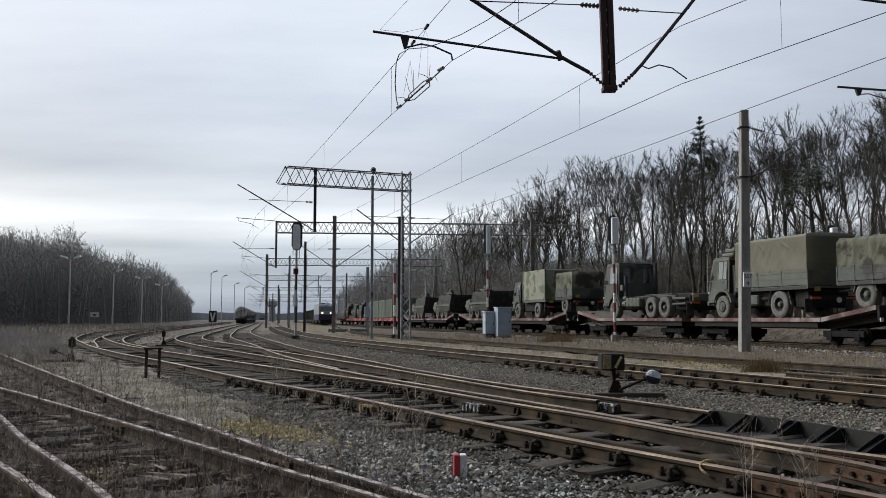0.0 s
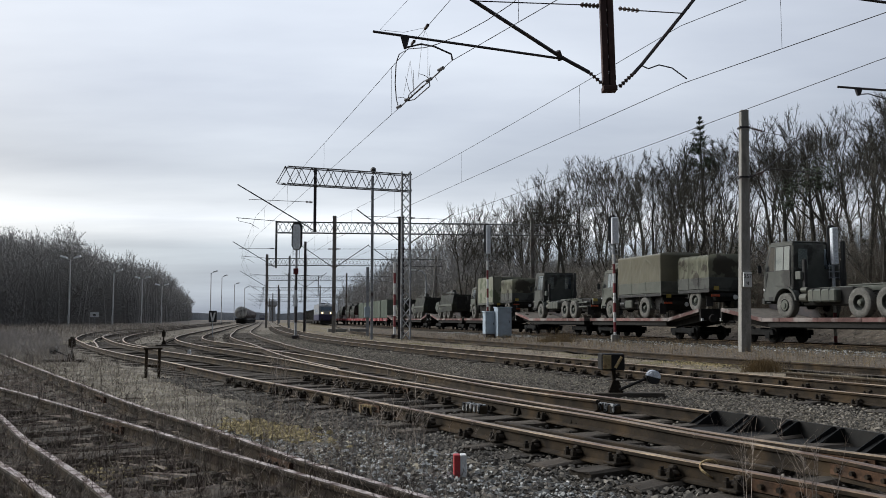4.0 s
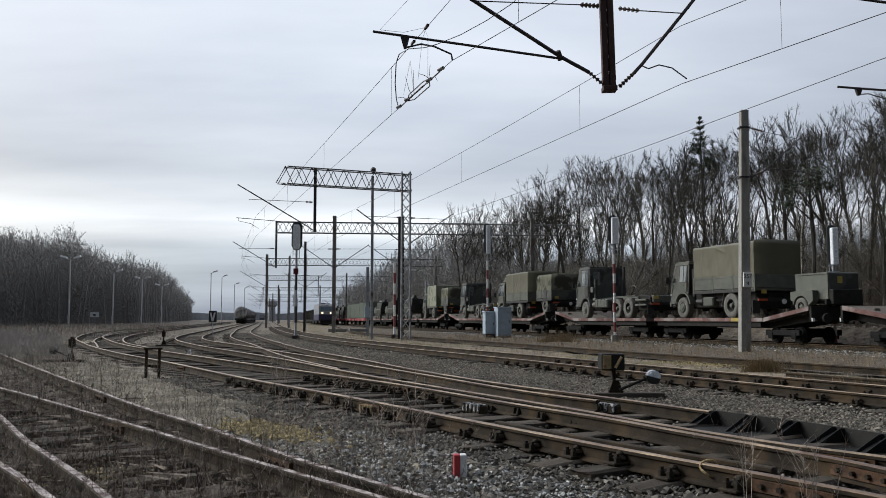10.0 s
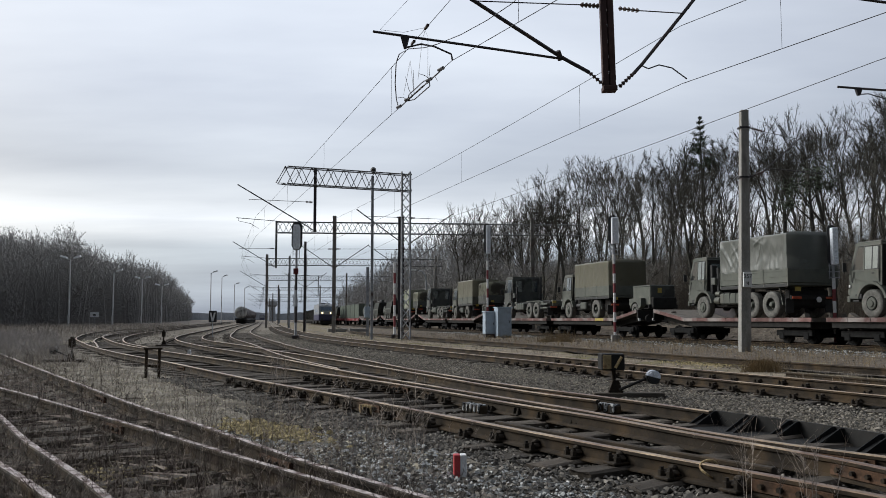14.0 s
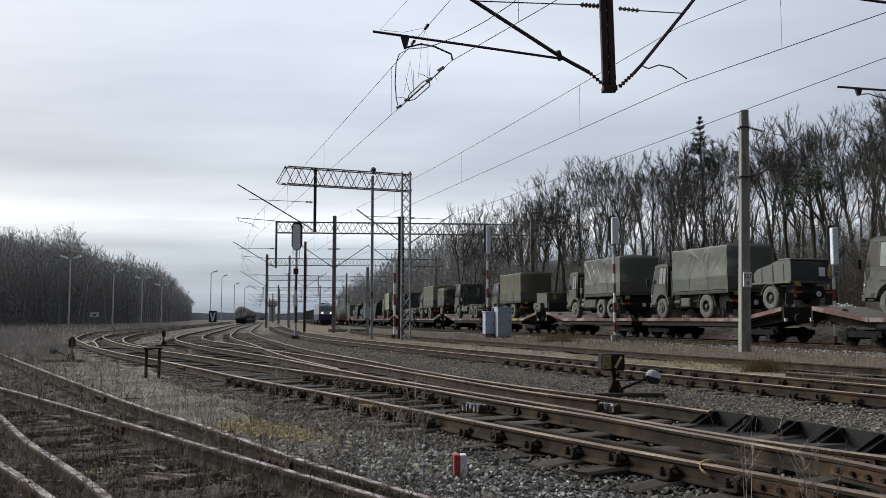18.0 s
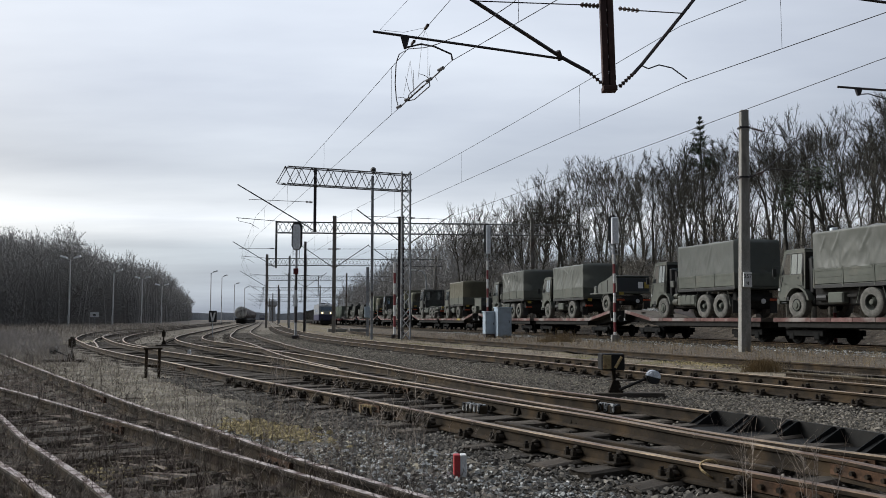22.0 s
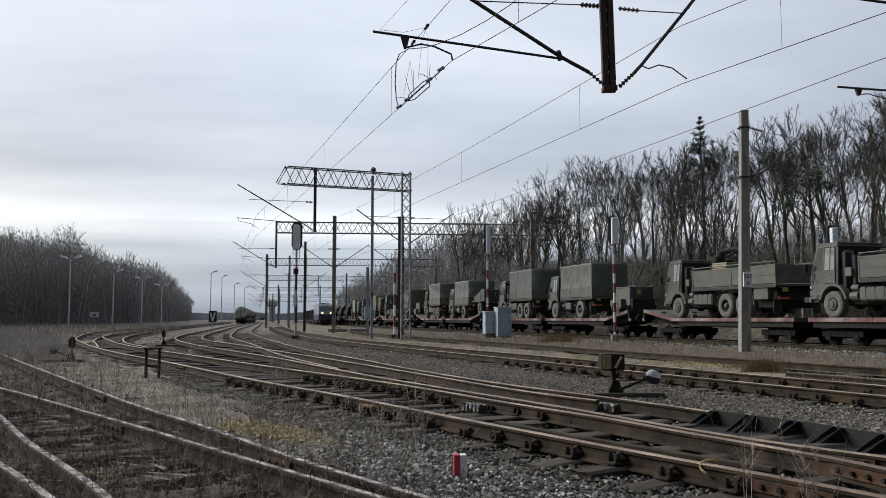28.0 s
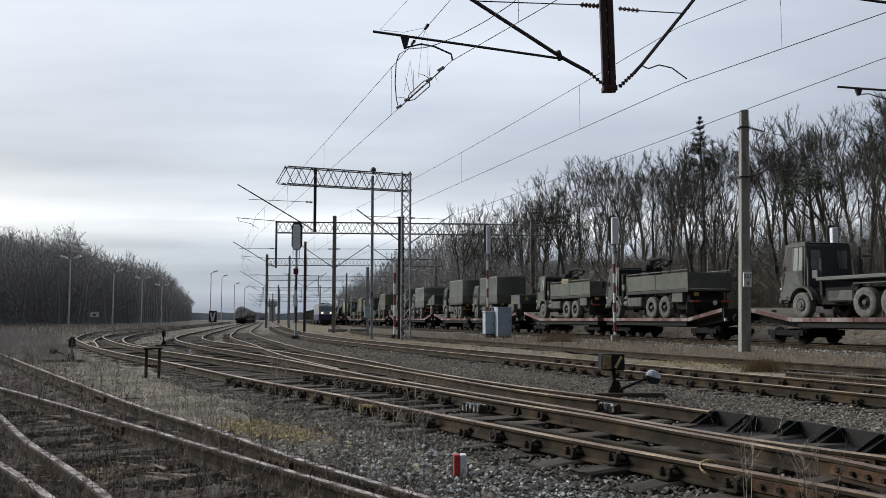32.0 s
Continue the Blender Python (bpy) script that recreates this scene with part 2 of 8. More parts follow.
ORUST = mat("fresh_orange_rust", (0.080, 0.045, 0.027), 0.85, var=0.4, scale=14, fine=70, bump=0.6, stain=(0.05, 0.032, 0.022), stain_at=(0.5, 0.65), stain_scale=9)
PALEWOOD = mat("fresh_pale_timber", (0.34, 0.29, 0.205), 0.85, var=0.2, scale=5, fine=40, bump=0.3)
REDWAG = mat("bright_red_wagon_paint", (0.30, 0.06, 0.065), 0.7, var=0.25, scale=1.2, fine=30, bump=0.1, stain=(0.42, 0.30, 0.29), stain_at=(0.52, 0.6), stain_scale=0.8)
CONTAIN = mat("grey_green_container", (0.125, 0.145, 0.118), 0.7, var=0.15, scale=1, fine=20, bump=0.1)
YELLOW = mat("yellow_paint", (0.36, 0.27, 0.06), 0.6, var=0.2, scale=5, fine=40, bump=0.1)
TANPAINT = mat("faded_tan_paint", (0.36, 0.27, 0.14), 0.7, var=0.3, scale=8, fine=50, bump=0.1, stain=(0.12, 0.06, 0.03), stain_at=(0.5, 0.65), stain_scale=8)
CRUST = mat("black_steel_with_white_crust", (0.02, 0.02, 0.02), 0.8, var=0.3, scale=8, fine=50, bump=0.2, stain=(0.42, 0.42, 0.42), stain_at=(0.45, 0.56), stain_scale=14)
RUSSET = mat("russet_twigs", (0.235, 0.178, 0.106), 0.95, var=0.3, scale=2, fine=30, bump=0, island=0.4)
ORANGE = mat("orange_red_lamp_lens", (0.38, 0.06, 0.02), 0.4, var=0.2, scale=5, fine=40, bump=0.1)
PALEBOARD = mat("pale_dotted_casing", (0.72, 0.75, 0.80), 0.6, var=0.25, scale=14, fine=60, bump=0.1)
BLUEPAINT = mat("dark_blue_locomotive_paint", (0.030, 0.028, 0.075), 0.5, var=0.2, scale=2, fine=20, bump=0.1)
LGREY = mat("light_grey_locomotive_paint", (0.25, 0.26, 0.275), 0.6, var=0.2, scale=2, fine=20, bump=0.1)
TANKPALE = mat("pale_tank_end", (0.46, 0.45, 0.43), 0.6, var=0.2, scale=1, fine=10, bump=0.1, stain=(0.12, 0.10, 0.09), stain_at=(0.5, 0.7), stain_scale=0.8)
TANKDARK = mat("sooty_tank_shell", (0.055, 0.04, 0.038), 0.7, var=0.2, scale=1, fine=10, bump=0.1)
# bark, twigs and brushwood of the far wood: haze put into the colour
FARBARK = mat("hazed_grey_bark", (0.25, 0.238, 0.23), 0.95, var=0.2, scale=0.2, fine=3, bump=0, island=0.2)
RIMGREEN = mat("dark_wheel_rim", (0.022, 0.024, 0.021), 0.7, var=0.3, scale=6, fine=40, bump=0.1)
FARTWIG = mat("hazed_twig_mass", (0.30, 0.29, 0.28), 1.0, var=0.12, scale=0.15, fine=2, bump=0, island=0.12)
FARCORE = mat("hazed_brushwood", (0.40, 0.385, 0.37), 1.0, var=0.16, scale=0.25, fine=1.6, bump=0.6, dist=0.4)
# pale blue-grey: the haze of distance put into the wood line's colour
FARWOOD = mat("hazed_wood_line", (0.42, 0.44, 0.48), 1.0, var=0.25, scale=0.05, fine=0.6, bump=0)
# near black: oily trough steel, also shade painted on bogies and arches
DEEPBLACK = mat("oily_and_shaded_black_steel", (0.011, 0.011, 0.011), 0.9, var=0.4, scale=6, fine=50, bump=0.3)
GLASS = bpy.data.materials.new("cab_window_glass")
GLASS.use_nodes = True
GLASS.node_tree.nodes["Principled BSDF"].inputs["Base Color"].default_value = (0.19, 0.225, 0.25, 1)
GLASS.node_tree.nodes["Principled BSDF"].inputs["Metallic"].default_value = 0.8
GLASS.node_tree.nodes["Principled BSDF"].inputs["Roughness"].default_value = 0.06
# quarter panes darkened: the unlit cab inside put into the glass colour
DARKGLASS = mat("dim_quarter_glass", (0.02, 0.022, 0.022), 0.12, var=0.1, bump=0)
LAMPGLOW = glow("lit_headlamp", (1.0, 0.80, 0.42), 3.2)


# ---- mesh tools ----
class Geo:
    """Collects vertices and faces of one part."""

    def __init__(self):
        self.v, self.f = [], []

    def add(self, vs, fs):
        k = len(self.v)
        self.v.extend(tuple(p) for p in vs)
        self.f.extend(tuple(i + k for i in q) for q in fs)
        return self

    def box(self, x0, x1, y0, y1, z0, z1, c=0.0):
        """A box, its edges chamfered by c."""
        if c <= 0:
            return self.add([(x, y, z) for x in (x0, x1) for y in (y0, y1) for z in (z0, z1)],
                            [(0, 1, 3, 2), (4, 6, 7, 5), (0, 4, 5, 1), (2, 3, 7, 6), (0, 2, 6, 4), (1, 5, 7, 3)])
        vs, idx = [], {}
        for i, x in enumerate((x0, x1)):
            for j, y in enumerate((y0, y1)):
                for k, z in enumerate((z0, z1)):
                    sx, sy, sz = 1 - 2 * i, 1 - 2 * j, 1 - 2 * k
                    for a, p in enumerate(((x, y + sy * c, z + sz * c), (x + sx * c, y, z + sz * c), (x + sx * c, y + sy * c, z))):
                        idx[i, j, k, a] = len(vs)
                        vs.append(p)
        fs = []
        ring = ((0, 0), (1, 0), (1, 1), (0, 1))
        for s in (0, 1):
            fs.append([idx[s, a, b, 0] for a, b in ring])
            fs.append([idx[a, s, b, 1] for a, b in ring])
            fs.append([idx[a, b, s, 2] for a, b in ring])
        for a in (0, 1):
            for b in (0, 1):
                fs.append([idx[a, b, 0, 0], idx[a, b, 1, 0], idx[a, b, 1, 1], idx[a, b, 0, 1]])
                fs.append([idx[a, 0, b, 0], idx[a, 1, b, 0], idx[a, 1, b, 2], idx[a, 0, b, 2]])
                fs.append([idx[0, a, b, 1], idx[1, a, b, 1], idx[1, a, b, 2], idx[0, a, b, 2]])
                for k in (0, 1):
                    fs.append([idx[a, b, k, 0], idx[a, b, k, 1], idx[a, b, k, 2]])
        return self.add(vs, fs)

    def tube(self, pts, r0, r1=None, n=6, cap=True):
        """A tube along a line of points, from radius r0 to r1."""
        r1 = r0 if r1 is None else r1
        pts = [Vector(p) for p in pts]
        k, m = len(self.v), len(pts)
        for i, p in enumerate(pts):
            d = (pts[min(i + 1, m - 1)] - pts[max(i - 1, 0)]).normalized()
            a = d.cross(Vector((0, 0, 1)) if abs(d.z) < 0.95 else Vector((1, 0, 0))).normalized()
            b = d.cross(a)
            r = r0 + (r1 - r0) * i / max(m - 1, 1)
            for j in range(n):
                w = 2 * math.pi * j / n
                self.v.append(tuple(p + a * (r * math.cos(w)) + b * (r * math.sin(w))))
        for i in range(m - 1):
            for j in range(n):
                q = k + i * n
                self.f.append((q + j, q + (j + 1) % n, q + n + (j + 1) % n, q + n + j))
        if cap:
            self.f.append(tuple(range(k, k + n)))
            self.f.append(tuple(range(k + (m - 1) * n, k + m * n)))
        return self

    def prism(self, outline, x0, x1, axis=0):
        """An outline of two coordinates drawn out along an axis (0: outline in y, z; 1: in x, z; 2: in x, y)."""
        n = len(outline)
        at = (lambda u, v, w: (w, u, v), lambda u, v, w: (u, w, v), lambda u, v, w: (u, v, w))[axis]
        vs = [at(u, v, w) for w in (x0, x1) for u, v in outline]
        return self.add(vs, [tuple(range(n)), tuple(range(n, 2 * n))] + [(i, (i + 1) % n, n + (i + 1) % n, n + i) for i in range(n)])

    def lathe(self, profile, n=20, axis=0, at=(0, 0, 0), cap=True):
        """A profile of (along, radius) turned about an axis through at."""
        k = len(self.v)
        for a, r in profile:
            for j in range(n):
                w = 2 * math.pi * j / n
                c, s = r * math.cos(w), r * math.sin(w)
                p = ((a, c, s), (c, a, s), (c, s, a))[axis]
                self.v.append((p[0] + at[0], p[1] + at[1], p[2] + at[2]))
        for i in range(len(profile) - 1):
            for j in range(n):
                q = k + i * n
                self.f.append((q + j, q + (j + 1) % n, q + n + (j + 1) % n, q + n + j))
        if cap:
            self.f.append(tuple(range(k, k + n)))
            self.f.append(tuple(range(k + (len(profile) - 1) * n, k + len(profile) * n)))
        return self

    def moved(self, m):
        self.v = [tuple(m @ Vector(p)) for p in self.v]
        return self

    def mesh(self, name, material, smooth=False):
        me = bpy.data.meshes.new(name)
        me.from_pydata(self.v, [], self.f)
        me.materials.append(material)
        bm = bmesh.new()
        bm.from_mesh(me)
        bmesh.ops.recalc_face_normals(bm, faces=bm.faces)
        bm.to_mesh(me)
        bm.free()
        if smooth:
            me.polygons.foreach_set("use_smooth", [True] * len(me.polygons))
        return me


def part(name, geo, material, parent, label="", smooth=False):
    ob = new(name, geo.mesh(name, material, smooth) if isinstance(geo, Geo) else geo)
    ob.parent = parent
    return tagged(ob, label)


def thing(name, label, category, group="", at=None, kind=""):
    ob = tagged(new(name), label, category, group, kind)
    if at is not None:
        ob.matrix_basis = at
    return ob


def spline(pts, step=0.5):
    """A smooth line through plan points."""
    P = np.array(pts, float)
    P = np.vstack([2 * P[0] - P[1], P, 2 * P[-1] - P[-2]])
    out = []
    for i in range(1, len(P) - 2):
        n = max(int(np.linalg.norm(P[i + 1] - P[i]) / step), 2)
        t = np.linspace(0, 1, n, endpoint=False)[:, None]
        d = np.linalg.norm(P[i + 1] - P[i])
        m0 = (P[i + 1] - P[i - 1]) * d / (np.linalg.norm(P[i + 1] - P[i]) + np.linalg.norm(P[i] - P[i - 1]))
        m1 = (P[i + 2] - P[i]) * d / (np.linalg.norm(P[i + 2] - P[i + 1]) + np.linalg.norm(P[i + 1] - P[i]))
        out.append((2 * t**3 - 3 * t**2 + 1) * P[i] + (t**3 - 2 * t**2 + t) * m0 + (-2 * t**3 + 3 * t**2) * P[i + 1] + (t**3 - t**2) * m1)
    out.append(P[-2:-1])
    return np.vstack(out)


def offset(path, d):
    """The line d metres to the right of a plan line."""
    t = np.gradient(path, axis=0)
    t /= np.linalg.norm(t, axis=1)[:, None]
    return path + np.stack([t[:, 1], -t[:, 0]], 1) * d


def along(path, gap, start=0.0):
    """Points and headings at even steps along a plan line."""
    s = np.r_[0, np.cumsum(np.linalg.norm(np.diff(path, axis=0), axis=1))]
    q = np.arange(start, s[-1], gap)
    x, y = np.interp(q, s, path[:, 0]), np.interp(q, s, path[:, 1])
    t = np.gradient(path, axis=0)
    hx, hy = np.interp(q, s, t[:, 0]), np.interp(q, s, t[:, 1])
    return [(a, b, math.atan2(-c, d)) for a, b, c, d in zip(x, y, hx, hy)]


RAIL_TOP = 0.17
RAIL_SHAPE = [(-0.065, 0.0), (0.065, 0.0), (0.065, 0.012), (0.010, 0.030), (0.010, 0.105), (0.034, 0.118), (0.036, 0.142),
              (0.026, 0.150), (-0.026, 0.150), (-0.036, 0.142), (-0.034, 0.118), (-0.010, 0.105), (-0.010, 0.030), (-0.065, 0.012)]


def rail(path, parent, top=RAILTOP, name="rail", z=0.02, label=""):
    """A flat-bottomed rail along a plan line, head and web with their own surface."""
    t = np.gradient(path, axis=0)
    t /= np.linalg.norm(t, axis=1)[:, None]
    nx, ny = t[:, 1], -t[:, 0]
    n, m = len(RAIL_SHAPE), len(path)
    vs = [(p[0] + nx[i] * u, p[1] + ny[i] * u, z + w) for i, p in enumerate(path) for u, w in RAIL_SHAPE]
    fs, mi = [], []
    for i in range(m - 1):
        for j in range(n):
            k = i * n
            fs.append((k + j, k + (j + 1) % n, k + n + (j + 1) % n, k + n + j))
            mi.append(1 if (6 <= j <= 8 if top is RAILTOP else j == 7) else 0)
    fs += [tuple(range(n)), tuple(range((m - 1) * n, m * n))]
    mi += [0, 0]
    me = bpy.data.meshes.new(name)
    me.from_pydata(vs, [], fs)
    me.materials.append(RUST)
    me.materials.append(top)
    me.polygons.foreach_set("material_index", mi)
    bm = bmesh.new()
    bm.from_mesh(me)
    bmesh.ops.recalc_face_normals(bm, faces=bm.faces)
    bm.to_mesh(me)
    bm.free()
    ob = new(name, me)
    ob.parent = parent
    return tagged(ob, label)


# ---- ground ----
def sheet(name, xs, ys, z, rough, material, label, category, kind="structure", seed=0.0, size=0.9):
    """An uneven sheet over a grid of plan lines; xs may be a function of y that gives the two edges."""
    vs, fs = [], []
    nx = len(xs(ys[0])) if callable(xs) else len(xs)
    for y in ys:
        for x in (xs(y) if callable(xs) else xs):
            vs.append((x, y, z + rough * noise.fractal((x / size + seed, y / size, seed), 1.0, 2.0, 3)))
    for i in range(len(ys) - 1):
        for j in range(nx - 1):
            k = i * nx + j
            fs.append((k, k + 1, k + nx + 1, k + nx))
    g = Geo().add(vs, fs)
    return tagged(new(name, g.mesh(name, material, True)), label, category, "", kind)


def edges(lo, hi, n):
    return lambda y: [lo(y) + (hi(y) - lo(y)) * i / (n - 1) for i in range(n)]


gy = [-60, -20, -5, 2] + [2 + 0.25 * i for i in range(1, 80)] + [22 + 1.2 * i for i in range(1, 60)] + [100, 130, 180, 250, 400, 700, 1200, 2200, 4000]
gx = [-3000, -900, -300, -150, -90, -60] + [-50 + i for i in range(0, 38)] + [-12 + 0.25 * i for i in range(0, 100)] + [13 + i for i in range(0, 30)] + [60, 100, 200, 500, 1200, 3000]
sheet("ground", gx, gy, -0.075, 0.05, EARTH, "brown dry grass and bare earth of the yard", "ground")

# ---- tracks ----
def train_x(y):
    """Plan of the near rail under the moving train: a long curve that straightens."""
    if y < 125:
        return 26.99 - 0.3454 * y + 0.000516 * y * y
    return -8.1225 - 0.2164 * (y - 125)


TRAIN_LINE = offset(np.array([(train_x(y), y) for y in np.arange(-140, 420, 1.0)]), 0.75)
TRAIN_S = np.r_[0, np.cumsum(np.linalg.norm(np.diff(TRAIN_LINE, axis=0), axis=1))]
TRAIN_S -= np.interp(0, TRAIN_LINE[:, 1], TRAIN_S)

YARD_C = spline([(10.9, 1.0), (8.75, 7), (6.35, 13), (4.8, 17), (2.5, 23.5), (-1.0, 33), (-6.7, 50), (-15.1, 85), (-24.4, 130), (-44.4, 230), (-84, 430)])
SIDE_C = spline([(14.5, 2), (11.0, 11.6), (8.5, 18.5), (5.5, 26.8), (2.05, 38.3), (-1.9, 50), (-8.0, 73), (-13.6, 110), (-23.0, 172), (-43, 272), (-75, 430)])
R_F = spline([(3.35, 3.6), (2.93, 4.5), (2.35, 5.6), (1.43, 7.1), (0.10, 9.4), (-1.41, 12.1), (-3.21, 15.1), (-6.55, 21.2), (-10.54, 28.2), (-15.16, 37.4), (-20.8, 50.2), (-28.5, 73), (-34.3, 100), (-43.0, 146), (-60, 230), (-100, 430)], 0.4)
R_3B = spline([(3.30, 4.9), (3.16, 5.7), (3.05, 6.2), (2.92, 6.6), (2.68, 7.15), (2.42, 7.7), (2.14, 8.3), (1.80, 9.1), (0.81, 11.0), (-0.76, 14.2), (-3.40, 18.7), (-6.87, 24.8), (-12.0, 34.0), (-16.4, 43.4), (-21.5, 56), (-27.2, 76), (-33.0, 103), (-41.5, 148), (-58.4, 231), (-98.4, 431)], 0.4)
R_3A = spline([(4.0, 5.4), (3.32, 6.7), (2.85, 7.35), (2.25, 8.5), (1.43, 10.4), (0.13, 13.1), (-1.41, 16.4), (-4.17, 23.0), (-7.31, 29.8), (-9.70, 35.0), (-12.9, 43), (-15.4, 51), (-18.4, 64), (-22.5, 84), (-31, 125), (-48, 210), (-92, 430)], 0.4)
R_5 = spline([(3.0, 9.95), (2.30, 11.5), (1.04, 14.0), (-0.38, 17.6), (-1.89, 22.1), (-4.37, 29.2), (-6.79, 37.4), (-10.75, 51.8), (-15.24, 69.8), (-20.3, 94.4), (-30.5, 146), (-52, 252), (-88, 430)], 0.4)
R_4 = spline([(1.97, 11.3), (1.45, 12.2), (0.98, 13.2), (-0.36, 16.6), (-2.63, 22.2), (-5.03, 27.9), (-8.2, 35.6), (-11.4, 43), (-13.9, 51), (-16.9, 64), (-21.0, 84), (-29.5, 125), (-46.4, 210), (-90.4, 430)], 0.4)
R_S1 = spline([(-2.17, 18.5), (-3.93, 23.3), (-5.48, 28.2), (-7.6, 35.6), (-10.4, 44.6), (-13.0, 54), (-16.6, 70), (-21.8, 94), (-32, 146), (-53.4, 252), (-89.4, 430)], 0.4)
R_B = spline([(-12.6, 32.3), (-14.6, 37.2), (-16.6, 42.0), (-19.6, 50.5), (-24.0, 66), (-30, 95), (-41, 150), (-57, 231)], 0.4)
R_D = spline([(-10.7, 32.2), (-13.1, 37.0), (-15.0, 41.5), (-18.0, 50.0), (-22.5, 66), (-28.6, 95), (-39.6, 150), (-55.6, 231)], 0.4)
R_U1 = spline([(0.6, 4.2), (-0.11, 5.2), (-0.95, 6.4), (-2.39, 8.7), (-3.52, 10.4), (-5.48, 13.6), (-9.43, 20.1), (-13.2, 26.4), (-20, 38)], 0.3)
R_U2 = spline([(0.3, 4.3), (-0.45, 5.3), (-1.38, 6.5), (-2.89, 8.5), (-4.05, 10.0), (-5.67, 12.1), (-6.72, 13.4), (-12, 20)], 0.3)
R_U3 = spline([(-1.3, 4.0), (-1.89, 5.1), (-2.81, 6.5), (-3.56, 7.6), (-4.74, 9.5), (-8, 14.5)], 0.3)
R_U4 = spline([(-1.5, 4.0), (-2.22, 5.1), (-3.19, 6.4), (-4.6, 8.1), (-8, 12)], 0.3)
R_GUARD = spline([(0.55, 9.0), (0.89, 8.4), (1.49, 7.4), (1.82, 6.9), (2.3, 6.2)], 0.3)


def x_on(path):
    o = np.argsort(path[:, 1])
    return lambda y: float(np.interp(y, path[o, 1], path[o, 0]))


xF, x5, xT3, xT2, xTr = x_on(R_F), x_on(R_5), x_on(YARD_C), x_on(SIDE_C), x_on(TRAIN_LINE)
by = [1 + 0.12 * i for i in range(0, 150)] + [19 + 0.4 * i for i in range(0, 66)]
sheet("yard_ground", edges(lambda y: xF(y) - 1.1, lambda y: xT3(y) + 1.7, 30), [45 + 0.8 * i for i in range(0, 60)] + [93 + 5 * i for i in range(0, 60)], -0.05, 0.03, YARDSOIL,
      "trodden grey-brown cinder ground between the far tracks", "ground", seed=4.4, size=0.6)
sheet("ballast_bed", edges(lambda y: xF(y) - (1.1 if y > 12 else 1.9), lambda y: xT3(y) + 1.7, 60), by, -0.05, 0.03, BALLAST,
      "grey crushed stone ballast under the yard tracks", "ballast", seed=3.1, size=0.22)
sheet("train_track_ballast", edges(lambda y: xTr(y) - 3.2, lambda y: xTr(y) + 3.2, 9), [5 + 0.7 * i for i in range(0, 200)] + [150 + 10 * i for i in range(0, 25)], -0.03, 0.05,
      MAINBED, "grey ballast shoulder under the main track", "ballast", seed=9.0, size=0.8)
sheet("sandy_strip", edges(lambda y: xT3(y) + 1.5, lambda y: xTr(y) - 3.0, 16), [5 + 0.5 * i for i in range(0, 150)] + [82 + 8 * i for i in range(0, 30)], -0.05, 0.05,
      SAND, "sandy soil with patches of dry grass", "ground", seed=5.0, size=0.9)

def ragged_tie(x0, x1, seed):
    """A worn wooden sleeper: chipped ends and uneven edges."""
    rng = random.Random(seed)
    n = 9
    vs, fs = [], []
    for i in range(n + 1):
        x = x0 + (x1 - x0) * i / n
        e = 0.03 if i in (0, n) else 0.0
        for y, z in ((-0.125, -0.12), (-0.125, 0.0), (-0.10, 0.018), (0.0, 0.020), (0.10, 0.018), (0.125, 0.0), (0.125, -0.12)):
            vs.append((x + rng.uniform(-0.03, 0.03) * (e > 0), y * rng.uniform(0.82, 1.06), z - (rng.uniform(0, 0.016) if z > -0.1 else 0) - e * 0.5))
    for i in range(n):
        for j in range(6):
            k = i * 7 + j
            fs.append((k, k + 1, k + 8, k + 7))
    fs += [tuple(range(7)), tuple(range(n * 7, n * 7 + 7))]
    return Geo().add(vs, fs).mesh("sleeper", WOOD)


sheet("siding_soil", edges(lambda y: xT2(y) + 0.85, lambda y: xTr(y) - 2.9, 12), [5 + 0.5 * i for i in range(0, 150)] + [82 + 8 * i for i in range(0, 30)], -0.02, 0.05,
      SIDESOIL, "dark gravelly soil between siding and main track", "ground", seed=8.0, size=0.8)
tie_far = [ragged_tie(-1.3, 1.3, 50 + i) for i in range(5)]
tie_long = [ragged_tie(-1.22, 2.9, 60 + i) for i in range(5)]
clip = Geo().box(-0.18, 0.18, -0.075, 0.075, 0.0, 0.022, 0.006)
for sx in (-1, 1):
    for sy in (-0.045, 0.045):
        clip.tube([(0.125 * sx, sy, 0.02), (0.125 * sx, sy, 0.062)], 0.032, 0.028, 6)
        clip.tube([(0.125 * sx, sy, 0.06), (0.125 * sx, sy, 0.088)], 0.017, 0.015, 6)
    clip.box(0.08 * sx - 0.045, 0.08 * sx + 0.045, -0.07, 0.07, 0.02, 0.068, 0.02)
    clip.box(0.055 * sx - 0.03, 0.055 * sx + 0.03, -0.035, 0.035, 0.05, 0.10, 0.015)
clip_mesh = clip.mesh("rail_chair", RUST)


def sleepers(path, parent, mesh, gap, first, last, clips=(), until=0.0, drop=0.0):
    for x, y, h in along(path, gap):
        if first <= y <= last:
            ob = new("sleeper", random.choice(mesh))
            ob.parent = parent
            ob.matrix_basis = pose(x + random.uniform(-.04, .04), y, random.choice((0.004, 0.0, -0.012, -0.03)) + random.uniform(-0.008, 0.004) - drop * random.uniform(0.5, 1.3), 0, random.uniform(-1, 1) * drop * 14, math.degrees(h) + random.uniform(-1.5, 1.5) * (1 + abs(drop) * 40))
            if y < until:
                for d in clips:
                    c = new("rail_chair", clip_mesh)
                    c.parent = ob
                    c.matrix_basis = pose(d, 0, 0.016)


